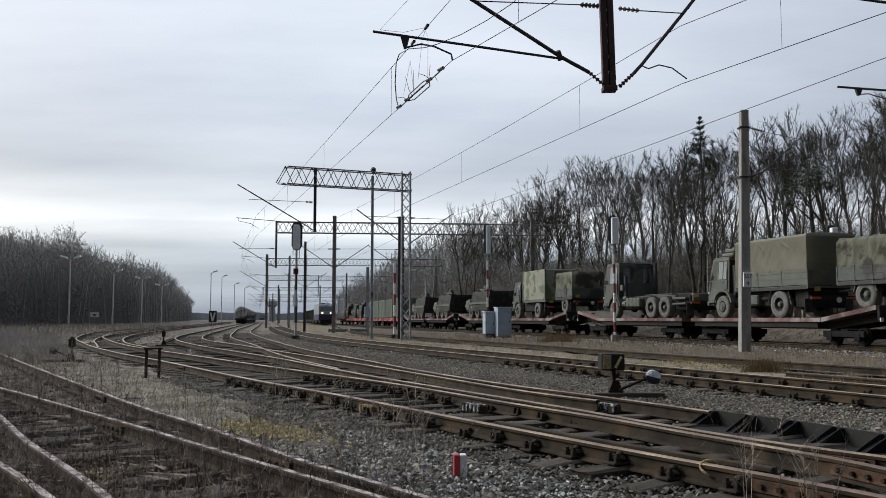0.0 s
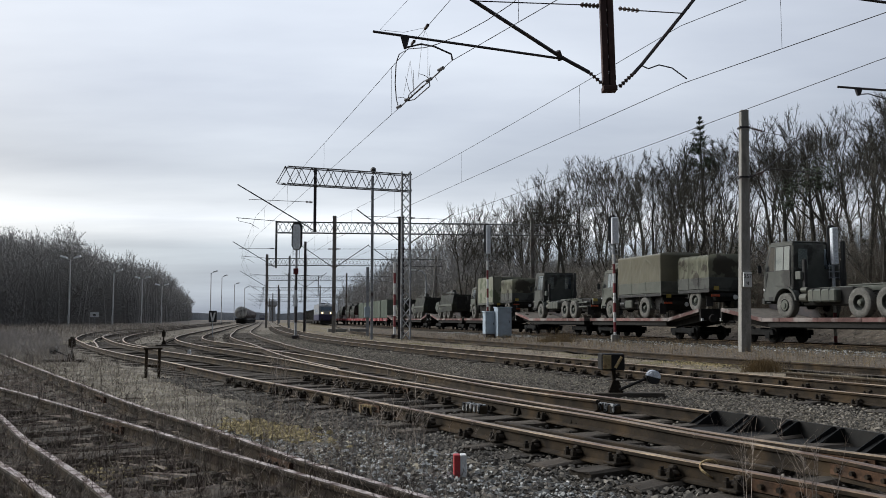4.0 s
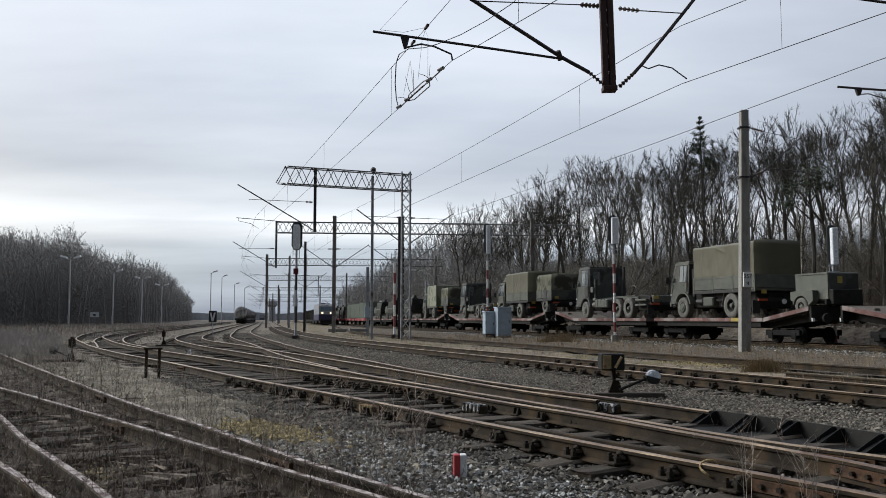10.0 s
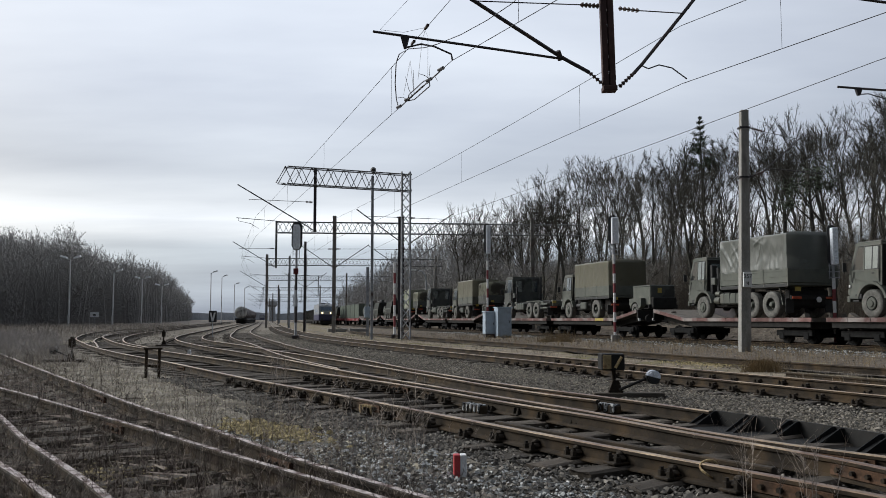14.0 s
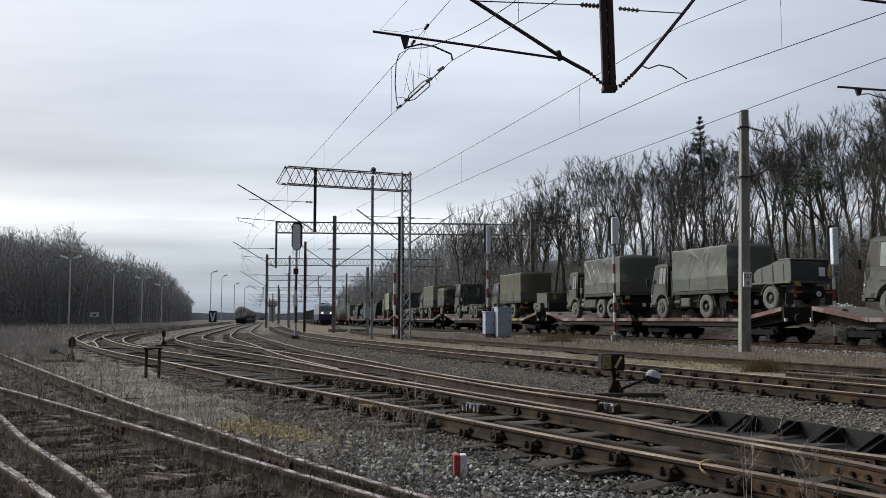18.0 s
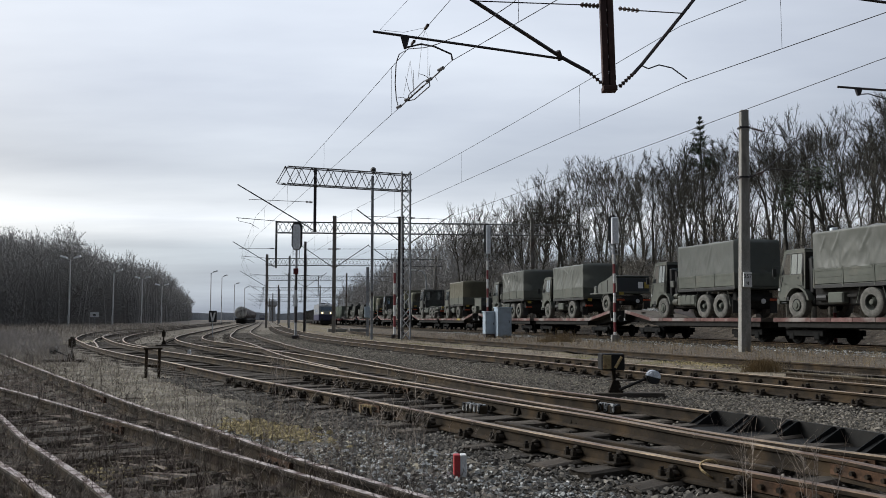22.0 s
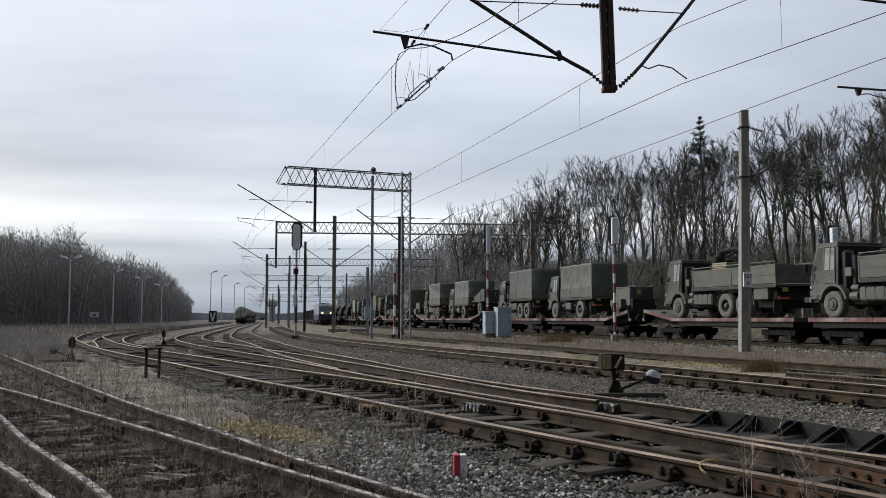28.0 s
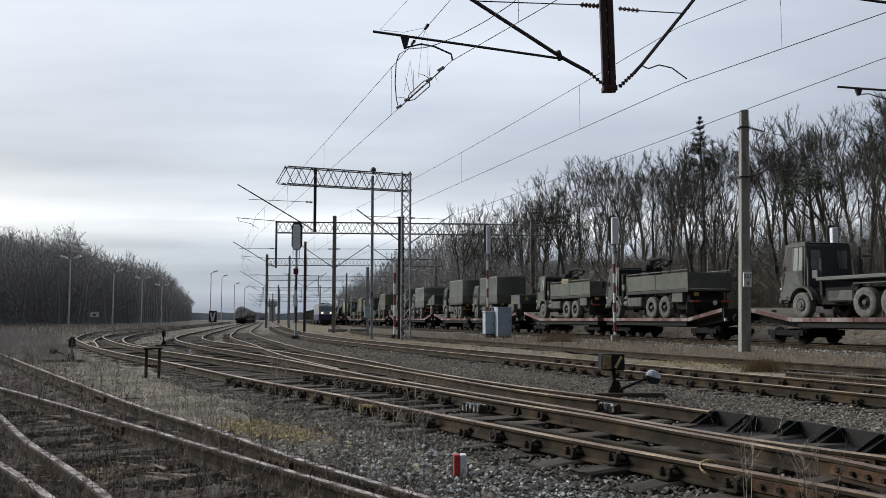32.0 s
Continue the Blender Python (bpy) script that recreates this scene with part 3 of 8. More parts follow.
def track(name, label, rails, group="yard tracks"):
    t = thing(name, label, "railway track", group)
    for p, top in rails:
        rail(p, t, top)
    return t


def joined_sleepers(path, parent, gap, first, last, label=""):
    g = Geo()
    for x, y, h in along(path, gap):
        if first <= y <= last:
            k = Geo().box(-1.3, 1.3, -0.125, 0.125, -0.12, 0.014)
            g.add([tuple(pose(x, y, 0, 0, 0, math.degrees(h)) @ Vector(p)) for p in k.v], k.f)
    ob = part("sleeper_bed", g, WOOD, parent)
    tagged(ob, kind="stuff")


main_track = track("main_track", "long curving rusty main track under the moving military train", [(offset(TRAIN_LINE, -0.75), RAILTOP), (offset(TRAIN_LINE, 0.75), RAILTOP)])
joined_sleepers(TRAIN_LINE, main_track, 0.65, 15, 110)
yard_track = track("yard_track", "rusty through track on dark wooden sleepers in ballast", [(offset(YARD_C, -0.75), RAILTOP), (offset(YARD_C, 0.75), RAILTOP)])
sleepers(YARD_C, yard_track, tie_far, 0.62, 9, 45, (-0.75, 0.75), 24)
joined_sleepers(YARD_C, yard_track, 0.65, 45.5, 130)
SIDE_NEAR = offset(SIDE_C, -0.75)
side_track = track("siding_track", "half-buried rusty siding whose near rail sinks into the sandy soil", [(offset(SIDE_C, 0.75), RUST)])
rail(SIDE_NEAR[SIDE_NEAR[:, 1] < 19.4], side_track, RUST, z=-0.10)
near_track = track("turnout_track", "rusty turnout with parallel rails on long wooden sleepers", [(R_F, RAILTOP), (R_3B, RAILTOP), (R_3A, RAILTOP), (R_5, RAILTOP), (R_4, RAILTOP), (R_S1, RAILTOP), (R_GUARD, RUST)])
sleepers(offset(R_F, 0.75), near_track, tie_long, 0.58, 3, 22, (-0.75, 0.72), 17, drop=-0.022)
sleepers(offset(R_F, 0.75), near_track, tie_far, 0.65, 22, 70)
sleepers(offset(R_3A, 0.75), near_track, tie_far, 0.65, 22, 60)
sleepers(offset(R_5, -0.75), near_track, tie_far, 0.65, 26, 75)
left_track = track("branch_track", "rusty branch track that bends off behind the turnout", [(R_B, RAILTOP), (R_D, RAILTOP)])
sleepers(offset(R_D, -0.75), left_track, tie_far, 0.65, 36, 75)
old_track = track("disused_track", "disused track with pale rail heads overgrown by dry weeds", [(R_U1, PALETOP), (R_U2, PALETOP), (R_U3, PALETOP), (R_U4, PALETOP)])
sleepers(offset(R_U2, -0.8), old_track, tie_far, 0.66, 3.5, 16, drop=-0.03)

xU1 = x_on(R_U1)
sheet("old_track_soil", edges(lambda y: xU1(y) - 16, lambda y: xU1(y) + 0.12, 60), [2.5 + 0.16 * i for i in range(0, 130)], -0.055, 0.040, SOIL,
      "trampled soil and leaf mould between the disused rails", "ground", seed=21.0, size=0.45)

sheet("trodden_strip", edges(lambda y: xU1(y) + 0.1, lambda y: xF(y) - (0.9 if y < 13 else 0.14), 24), [7.0 + 0.3 * i for i in range(0, 100)], -0.022, 0.035, TRODDEN,
      "trodden tan soil and gravel between the tracks", "ground", seed=31.0, size=0.5)

# bolted joints in the nearer rails
def fishplate(path, y, parent, ln=0.62):
    x = x_on(path)(y)
    h = math.atan2(-(x_on(path)(y + 0.3) - x_on(path)(y - 0.3)), 0.6)
    for s in (-1, 1):
        g = Geo().prism([(s * 0.012, 0.055), (s * 0.046, 0.050), (s * 0.040, 0.085), (s * 0.046, 0.128), (s * 0.012, 0.132)], -ln / 2, ln / 2, 1)
        ob = part("fishplate", g, ORUST, parent, "brown rusted fishplate")
        ob.matrix_basis = pose(x, y, 0, 0, 0, math.degrees(h))
        for k in range(4):
            b = Geo().tube([(s * 0.036, -ln * 0.36 + ln * 0.24 * k, 0.090), (s * 0.072, -ln * 0.36 + ln * 0.24 * k, 0.090)], 0.021, 0.019, 6)
            part("bolt", b, RUST, ob)


for path, y, own in ((R_F, 5.75, near_track), (R_F, 11.2, near_track), (R_3A, 7.0, near_track), (R_3B, 6.35, near_track), (R_5, 12.9, near_track), (R_3B, 14.0, near_track), (R_F, 20.0, near_track),
                     (R_U1, 6.9, old_track), (R_U2, 9.1, old_track), (R_U1, 12.4, old_track)):
    fishplate(path, y, own)

# ---- overhead line: supports, beams and wires ----
def lattice_beam(g, a, b, depth, width, bay, r=0.035):
    """Four chords and zigzag bracing between two plan points; a, b at the lower chords' middle."""
    a, b = Vector(a), Vector(b)
    d = (b - a)
    n = max(int(d.length / bay), 2)
    side = Vector((-d.y, d.x, 0)).normalized() * (width / 2)
    up = Vector((0, 0, depth))
    for s in (-1, 1):
        for u in (0, 1):
            g.tube([a + side * s + up * u, b + side * s + up * u], r, r, 4)
        for i in range(n):
            p, q = a + d * (i / n), a + d * ((i + 0.5) / n)
            e = a + d * ((i + 1) / n)
            lo, hi = (0.0, 1.0) if s < 0 else (1.0, 0.0)
            g.tube([p + side * s + up * lo, q + side * s + up * hi], r * 0.62, r * 0.62, 4, False)
            g.tube([q + side * s + up * hi, e + side * s + up * lo], r * 0.62, r * 0.62, 4, False)
    return g


def lattice_post(g, x, y, z1, w, bay=0.55, turn=0.0, r=0.035):
    c, s = math.cos(turn), math.sin(turn)
    cor = [Vector((x + c * a - s * b, y + s * a + c * b, 0)) for a, b in ((-w, -w), (w, -w), (w, w), (-w, w))]
    n = int(z1 / bay)
    for i in range(4):
        p, q = cor[i], cor[(i + 1) % 4]
        g.tube([p, p + Vector((0, 0, z1))], r, r, 4)
        for k in range(n):
            a, b = (p, q) if k % 2 else (q, p)
            g.tube([a + Vector((0, 0, z1 * k / n)), b + Vector((0, 0, z1 * (k + 1) / n))], r * 0.6, r * 0.6, 4, False)
    return g


def insulator(g, a, b, r=0.06, n=5):
    a, b = Vector(a), Vector(b)
    g.tube([a, b], r * 0.35, r * 0.35, 6)
    for i in range(n):
        p = a + (b - a) * ((i + 0.5) / n)
        d = (b - a).normalized() * 0.018
        g.tube([p - d, p + d], r, r * 0.7, 8)


def hanging_v(parent, x, y, z, left, right, size=1.0, turn=0.0, reach=1.0):
    """A hanging post with one or two slanting cantilever arms, their stays, insulators and registration arms."""
    c, s = math.cos(turn), math.sin(turn)

    def w(a, h, b=0.0):
        return (x + c * a - s * b, y + s * a + c * b, z + h)
    for sgn, on in ((-1, left), (1, right)):
        if not on:
            continue
        arm, ins, ins2, stay = Geo(), Geo(), Geo(), Geo()
        insulator(ins, w(sgn * 0.12, 0.05), w(sgn * 0.42, 0.26))
        k_ = reach if sgn < 0 else 1.0
        arm.tube([w(sgn * 0.40, 0.25), w(sgn * 2.75 * size * k_, 1.85 * size * (0.55 + 0.45 * k_))], 0.035, 0.035, 6)
        insulator(ins2, w(sgn * 0.15, 1.66), w(sgn * 0.55, 1.66), 0.07)
        stay.tube([w(sgn * 0.55, 1.66), w(sgn * 2.35 * size * k_, 1.66)], 0.016, 0.016, 5)
        part("cantilever_arm", arm, LATTICE, parent)
        part("stay_rod", stay, LATTICE, parent)
        for i_ in (ins, ins2):
            part("insulator", i_, PORC, parent, "brown ribbed porcelain insulator")
    return w


gantry_group = "overhead line supports"
# nearest portal: only its hanging post comes down into view
near_portal = thing("overhead_portal", "dark steel overhead-line portal with a hanging post", "gantry", gantry_group)
g = Geo()
lattice_beam(g, (-11.5, 12.0, 8.3), (15.0, 20.6, 8.3), 0.9, 0.6, 0.9)
part("beam", g, DARKSTEEL, near_portal)
for px, py in ((-11.5, 12.0), (15.0, 20.6)):
    part("post", lattice_post(Geo(), px, py, 9.2, 0.28), DARKSTEEL, near_portal)
hp = Geo()
for dx in (-0.069, 0.069):
    hp.box(3.20 + dx - 0.055, 3.20 + dx + 0.055, 16.55, 16.70, 5.62, 8.4, 0.006)
for k in range(9):
    hp.box(3.12, 3.28, 16.60, 16.66, 5.66 + 0.31 * k, 5.90 + 0.31 * k)
hp.box(3.07, 3.34, 16.50, 16.75, 5.56, 5.66, 0.01)
part("hanging_post", hp.moved(Matrix.Translation((3.25, 0, 5.6)) @ Matrix.Rotation(radians(-1.2), 4, "Y") @ Matrix.Translation((-3.25, 0, -5.6))), HANGPOST, near_portal)
for ia, ib, ir in (((3.12, 16.6, 5.66), (2.80, 16.5, 5.90), 0.046), ((3.40, 16.65, 5.66), (3.70, 16.75, 5.95), 0.046), ((3.02, 16.6, 7.24), (2.64, 16.5, 7.23), 0.055), ((3.42, 16.7, 7.23), (3.85, 16.8, 7.22), 0.048)):
    ins = Geo()
    insulator(ins, ia, ib, ir)
    part("insulator", ins, PORC, near_portal, "brown ribbed porcelain insulator")
arm = Geo()
arm.tube([(2.80, 16.5, 5.90), (2.22, 16.35, 6.17), (0.52, 16.0, 7.16), (0.1, 15.9, 7.40)], 0.036, 0.036, 6)
arm.tube([(2.24, 16.4, 6.12), (2.18, 16.3, 6.26)], 0.06, 0.05, 6)
part("cantilever_arm", arm, DARKSTEEL, near_portal)
arm = Geo()
arm.tube([(2.20, 16.35, 6.13), (-1.29, 15.8, 6.47)], 0.024, 0.024, 6)
arm.prism([(-0.79, 6.40), (-0.61, 6.38), (-0.67, 6.14), (-0.72, 6.14)], 15.76, 15.82, 1)
part("registration_tube", arm, DARKSTEEL, near_portal)
arm = Geo()
arm.tube([(-0.68, 15.75, 6.15), (-0.40, 15.7, 6.20), (-0.15, 15.6, 6.12), (0.15, 15.6, 5.98), (0.17, 15.6, 5.87)], 0.018, 0.018, 5)
part("steady_arm", arm, DARKSTEEL, near_portal)
arm = Geo()
arm.tube([(3.70, 16.75, 5.95), (3.88, 16.8, 6.15), (4.84, 17.0, 7.34), (5.2, 17.1, 7.8)], 0.036, 0.036, 6)
part("cantilever_arm", arm, DARKSTEEL, near_portal)
part("stay_rod", Geo().tube([(2.64, 16.5, 7.23), (0.6, 16.0, 7.12)], 0.012, 0.012, 5), DARKSTEEL, near_portal)
part("stay_rod", Geo().tube([(3.85, 16.8, 7.22), (4.76, 16.95, 7.22)], 0.012, 0.012, 5), DARKSTEEL, near_portal)
arm = Geo()
arm.tube([(3.86, 16.8, 6.13), (4.0, 16.8, 6.06), (4.2, 16.75, 6.12), (4.45, 16.75, 6.06), (4.72, 16.7, 5.83)], 0.014, 0.014, 5)
part("steady_arm", arm, DARKSTEEL, near_portal)
arm = Geo()
arm.tube([(9.14, 20.0, 6.56), (14.9, 20.4, 6.25)], 0.026, 0.026, 6)
arm.prism([(9.55, 6.52), (9.70, 6.50), (9.66, 6.36), (9.60, 6.36)], 19.97, 20.05, 1)
arm.tube([(9.62, 20.0, 6.38), (9.9, 20.1, 6.42), (10.6, 20.2, 6.25)], 0.014, 0.014, 5)
part("registration_tube", arm, DARKSTEEL, near_portal)

# half portal on one lattice post
half_portal = thing("half_portal", "grey lattice half-portal carrying hanging overhead-line posts", "gantry", gantry_group)
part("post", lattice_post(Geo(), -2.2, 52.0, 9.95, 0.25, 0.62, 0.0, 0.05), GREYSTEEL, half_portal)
g = lattice_beam(Geo(), (-8.85, 49.2, 8.80), (-1.95, 52.1, 8.80), 0.98, 0.5, 0.85, 0.036)
for dy in (-0.25, 0.25):
    g.tube([(-8.85, 49.2 + dy, 9.78), (-9.35, 49.0 + dy, 8.80), (-8.85, 49.2 + dy, 8.80)], 0.04, 0.04, 4)
part("beam", g, LATTICE, half_portal)
part("hanging_post", Geo().box(-7.40, -7.25, 49.87, 50.02, 6.15, 9.85, 0.01), DARKSTEEL, half_portal)
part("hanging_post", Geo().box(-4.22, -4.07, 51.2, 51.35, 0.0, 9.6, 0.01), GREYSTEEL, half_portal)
part("loudspeaker", Geo().lathe([(-0.15, 0.08), (-0.04, 0.17), (0.08, 0.17), (0.15, 0.07)], 12, 1, (-4.1, 51.2, 9.94)), BLACK, half_portal, "round black loudspeaker on the beam")
hanging_v(half_portal, -7.32, 49.95, 6.2, True, False, 1.12, 0.35, 1.42)
hanging_v(half_portal, -2.2, 52.0, 5.55, True, True, 1.1, 0.35)

# full portals along the line
def portal(ya, xl, xr, posts, hangs, z=8.72):
    t = thing("lattice_portal", "dark lattice portal spanning several tracks", "gantry", gantry_group)
    slope = 0.10
    part("beam", lattice_beam(Geo(), (xl, ya, z), (xr, ya + (xr - xl) * slope, z), 0.95, 0.5, 1.0, 0.04), LATTICE, t)
    for px in posts:
        part("post", Geo().box(px - 0.15, px + 0.15, ya + (px - xl) * slope - 0.5, ya + (px - xl) * slope - 0.2, 0, z + 1.5, 0.01), POSTGREY, t)
    for hx, le, ri in hangs:
        hy = ya + (hx - xl) * slope
        part("hanging_post", Geo().box(hx - 0.08, hx + 0.08, hy - 0.44, hy - 0.28, 5.6, z + 1.0, 0.01), LATTICE, t)
        hanging_v(t, hx, hy - 0.36, 5.65, le, ri, 1.1, 0.0, 1.0 if ri else 1.25)
    g = Geo().tube([(xl - 3.5, ya - 0.4, z + 1.28), (xl + 0.3, ya, z + 1.0)], 0.03, 0.03, 6)
    g.tube([(xl - 3.3, ya - 0.4, z + 1.24), (xl - 3.3, ya - 0.4, z + 1.0), (xl - 2.2, ya - 0.5, z + 0.75), (xl - 1.5, ya - 0.5, z + 0.3)], 0.02, 0.02, 5)
    part("registration_tube", g, DARKSTEEL, t)
    return t


portal(76.5, -14.5, 12.5, (-9.5, -3.6, 8.0), [(-14.5, True, False), (-9.5, True, True), (-3.6, True, True)])
portal(123, -24.9, 0.0, (-24.6, -19.3, -1.0), [(-24.6, True, False), (-19.3, True, True)])
portal(172, -34.4, -8.0, (-30.2, -19.0, -8.5), [(-34.2, True, False), (-24.5, True, True)])
portal(235, -48.5, -18, (-44, -33, -18.5), [(-48, True, False), (-38, True, True)])
portal(305, -64, -32, (-59, -48, -33), [(-63, True, False), (-52, True, True)])
portal(385, -82, -45, (-76, -64, -46), [(-80, True, False), (-68, True, True)])

# single masts
def mast(x, y, h, r=0.13, material=CONCRETE, label="weathered grey concrete overhead-line mast", name="line_mast", arms=0, lean=0.0):
    t = thing(name, label, "mast", "single masts", pose(x, y, 0, 0, lean, 0))
    part("shaft", Geo().prism([(-r * 1.25, -r), (r * 1.25, -r), (r * 1.25, r), (-r * 1.25, r)], 0, h, 2), material, t)
    return t


pole = thing("concrete_mast", "weathered square concrete mast with a number board", "mast", "single masts", pose(11.23, 32.9, 0, 0, 1.3, 0))
g = Geo()
g.add([(sx * w, sy * w, z) for z, w in ((-0.1, 0.185), (9.1, 0.135)) for sx, sy in ((-1, -1), (1, -1), (1, 1), (-1, 1))],
      [(0, 1, 2, 3), (4, 5, 6, 7), (0, 1, 5, 4), (1, 2, 6, 5), (2, 3, 7, 6), (3, 0, 4, 7)])
part("shaft", g, CONCRETE, pole)
part("number_board", Geo().box(-0.12, 0.19, -0.26, -0.16, 2.38, 2.93, 0.008), WHITE, pole, "white number board")
def lettering(text, size, m, parent, material, label):
    """Figures of the built-in font as a thin mesh, facing -Y."""
    cu = bpy.data.curves.new("figures", "FONT")
    cu.body, cu.size, cu.align_x, cu.extrude, cu.resolution_u = text, size, "CENTER", 0.003, 3
    tmp = bpy.data.objects.new("figures", cu)
    me = bpy.data.meshes.new_from_object(tmp)
    bpy.data.objects.remove(tmp)
    me.materials.clear()
    me.materials.append(material)
    ob = part("figures", me, material, parent, label)
    ob.matrix_basis = m
    return ob


lettering("257", 0.20, pose(0.035, -0.265, 2.72, 90), pole, BLACK, "black figures 257")
lettering("4", 0.20, pose(0.035, -0.265, 2.45, 90), pole, BLACK, "black figure 4")
g = Geo()
g.tube([(0.2, 0, 6.55), (0.7, 0, 6.75), (2.3, 0.3, 8.2)], 0.035, 0.03, 6)
g.tube([(0.15, 0, 8.45), (0.7, 0, 8.32), (2.25, 0.3, 8.1)], 0.014, 0.014, 5)
g.tube([(0.9, 0, 6.9), (2.6, 0.3, 6.85), (3.2, 0.4, 6.8)], 0.02, 0.02, 5)
g.box(-0.2, 0.2, -0.17, 0.17, 8.40, 8.46)
g.box(-0.22, 0.22, -0.18, 0.18, 6.5, 6.56)
part("cantilever_arm", g, DARKSTEEL, pole)
ins = Geo()
insulator(ins, (0.35, 0, 6.6), (0.75, 0, 6.78), 0.07)
insulator(ins, (0.3, 0, 8.42), (0.7, 0, 8.32), 0.07)
part("insulator", ins, PORC, pole)

for x, y, h in ((-3.0, 64.6, 6.6), (-2.6, 53.2, 7.4)):
    mast(x, y, h, 0.1, DARKSTEEL, "slim dark steel mast beside the tracks")
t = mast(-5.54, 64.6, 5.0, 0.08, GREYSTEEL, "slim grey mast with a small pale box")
part("switch_box", Geo().box(-0.2, 0.2, -0.28, -0.1, 1.3, 2.1, 0.02), CABINET, t)
mast(9.2, 88, 8.6, 0.16, CONCRETE)
# masts beyond 100 m take the paler steel in place of haze
for i, (x, y) in enumerate(((-13.2, 84), (-18.0, 103), (-32, 190), (-40, 215), (-50, 270), (-58, 330))):
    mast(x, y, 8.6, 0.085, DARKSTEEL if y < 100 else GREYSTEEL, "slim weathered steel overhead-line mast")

# wires: contact wire, messenger with droppers
def wire(name, pts, r=0.009, label="thin overhead wire"):
    return tagged(new(name, Geo().tube(pts, r, r, 4, False).mesh(name, WIRE)), label, "wire", "overhead wires", "")


def catenary(stops, z, zm, sag=0.2, r=0.0075, contact=True):
    """A contact wire and its messenger, straight in plan from support to support, with droppers between."""
    t = thing("catenary", "contact wire hung by droppers from a sagging messenger wire", "wire", "overhead wires")
    con, mes = [], []
    for (ax, ay), (bx, by_) in zip(stops, stops[1:]):
        for i in range(9):
            u = i / 8
            x, y = ax + (bx - ax) * u, ay + (by_ - ay) * u
            zz = zm - sag * 4 * u * (1 - u)
            con.append((x, y, z))
            mes.append((x, y, zz))
            if contact and i in (1, 3, 5, 7) and 6 < y < 120:
                part("dropper", Geo().tube([(x, y, z), (x, y, zz)], 0.004, 0.004, 3, False), WIRE, t)
    if contact:
        part("contact_wire", Geo().tube(con, r, r, 4, False), WIRE, t)
    part("messenger_wire", Geo().tube(mes, r, r, 4, False), WIRE, t)
    return t


FAR_STOPS = [122, 172, 235, 305, 385]
catenary([(8.4, -1.0), (0.16, 15.6), (-10.6, 49.5), (-17.5, 76)] + [(0.5 * (x5(y) + x_on(R_S1)(y)), y) for y in FAR_STOPS], 5.86, 7.02, 0.12)
catenary([(13.6, -1.0), (4.72, 17.05), (-6.2, 50.5), (-13.2, 76.5)] + [(xT3(y), y) for y in FAR_STOPS], 5.83, 7.0, 0.16)
catenary([(15.1, -2.0), (8.8, 17.5), (-1.9, 52), (-8.2, 77)] + [(xT2(y), y) for y in FAR_STOPS], 5.5, 6.42, 0.05, 0.0085, False)
catenary([(24.5, 4.0), (13.6, 33.2), (3.5, 80), (-7.5, 124)] + [(xTr(y), y) for y in FAR_STOPS[1:]], 5.8, 8.15, 0.9)

# section insulator and loose jumper on the nearest contact wire
t = thing("section_insulator", "section insulator with arcing horns on the contact wire", "insulator", "overhead wires")
def on_contact(y, side=0.0, up=0.0):
    return (0.16 - 0.3174 * (y - 15.6) + side, y, 5.86 + up)


part("clamp_rod", Geo().tube([on_contact(16.05), on_contact(19.15)], 0.013, 0.013, 6), DARKSTEEL, t)
for y in (16.15, 16.9, 18.45, 19.1):
    part("clamp", Geo().tube([on_contact(y, 0.02, 0.03), on_contact(y + 0.16, -0.02, 0.03)], 0.034, 0.03, 8), DARKSTEEL, t)
for e, u in ((-0.07, -0.05), (0.07, -0.05), (-0.05, 0.05), (0.05, 0.05)):
    part("runner", Geo().tube([on_contact(16.95, 0, u * 0.4), on_contact(17.15, e, u), on_contact(18.2, e, u), on_contact(18.45, 0, u * 0.4)], 0.012, 0.012, 5), DARKSTEEL, t)
for y, dx, dz in ((16.75, 0.10, -0.06), (16.85, -0.24, 0.12), (17.0, 0.03, 0.34), (18.0, -0.02, 0.52), (18.15, -0.14, 0.42), (18.45, -0.24, 0.04)):
    part("arcing_horn", Geo().tube([on_contact(y), on_contact(y, dx * 0.5, 0.05 + dz * 0.25), on_contact(y, dx, dz)], 0.007, 0.004, 4), DARKSTEEL, t)
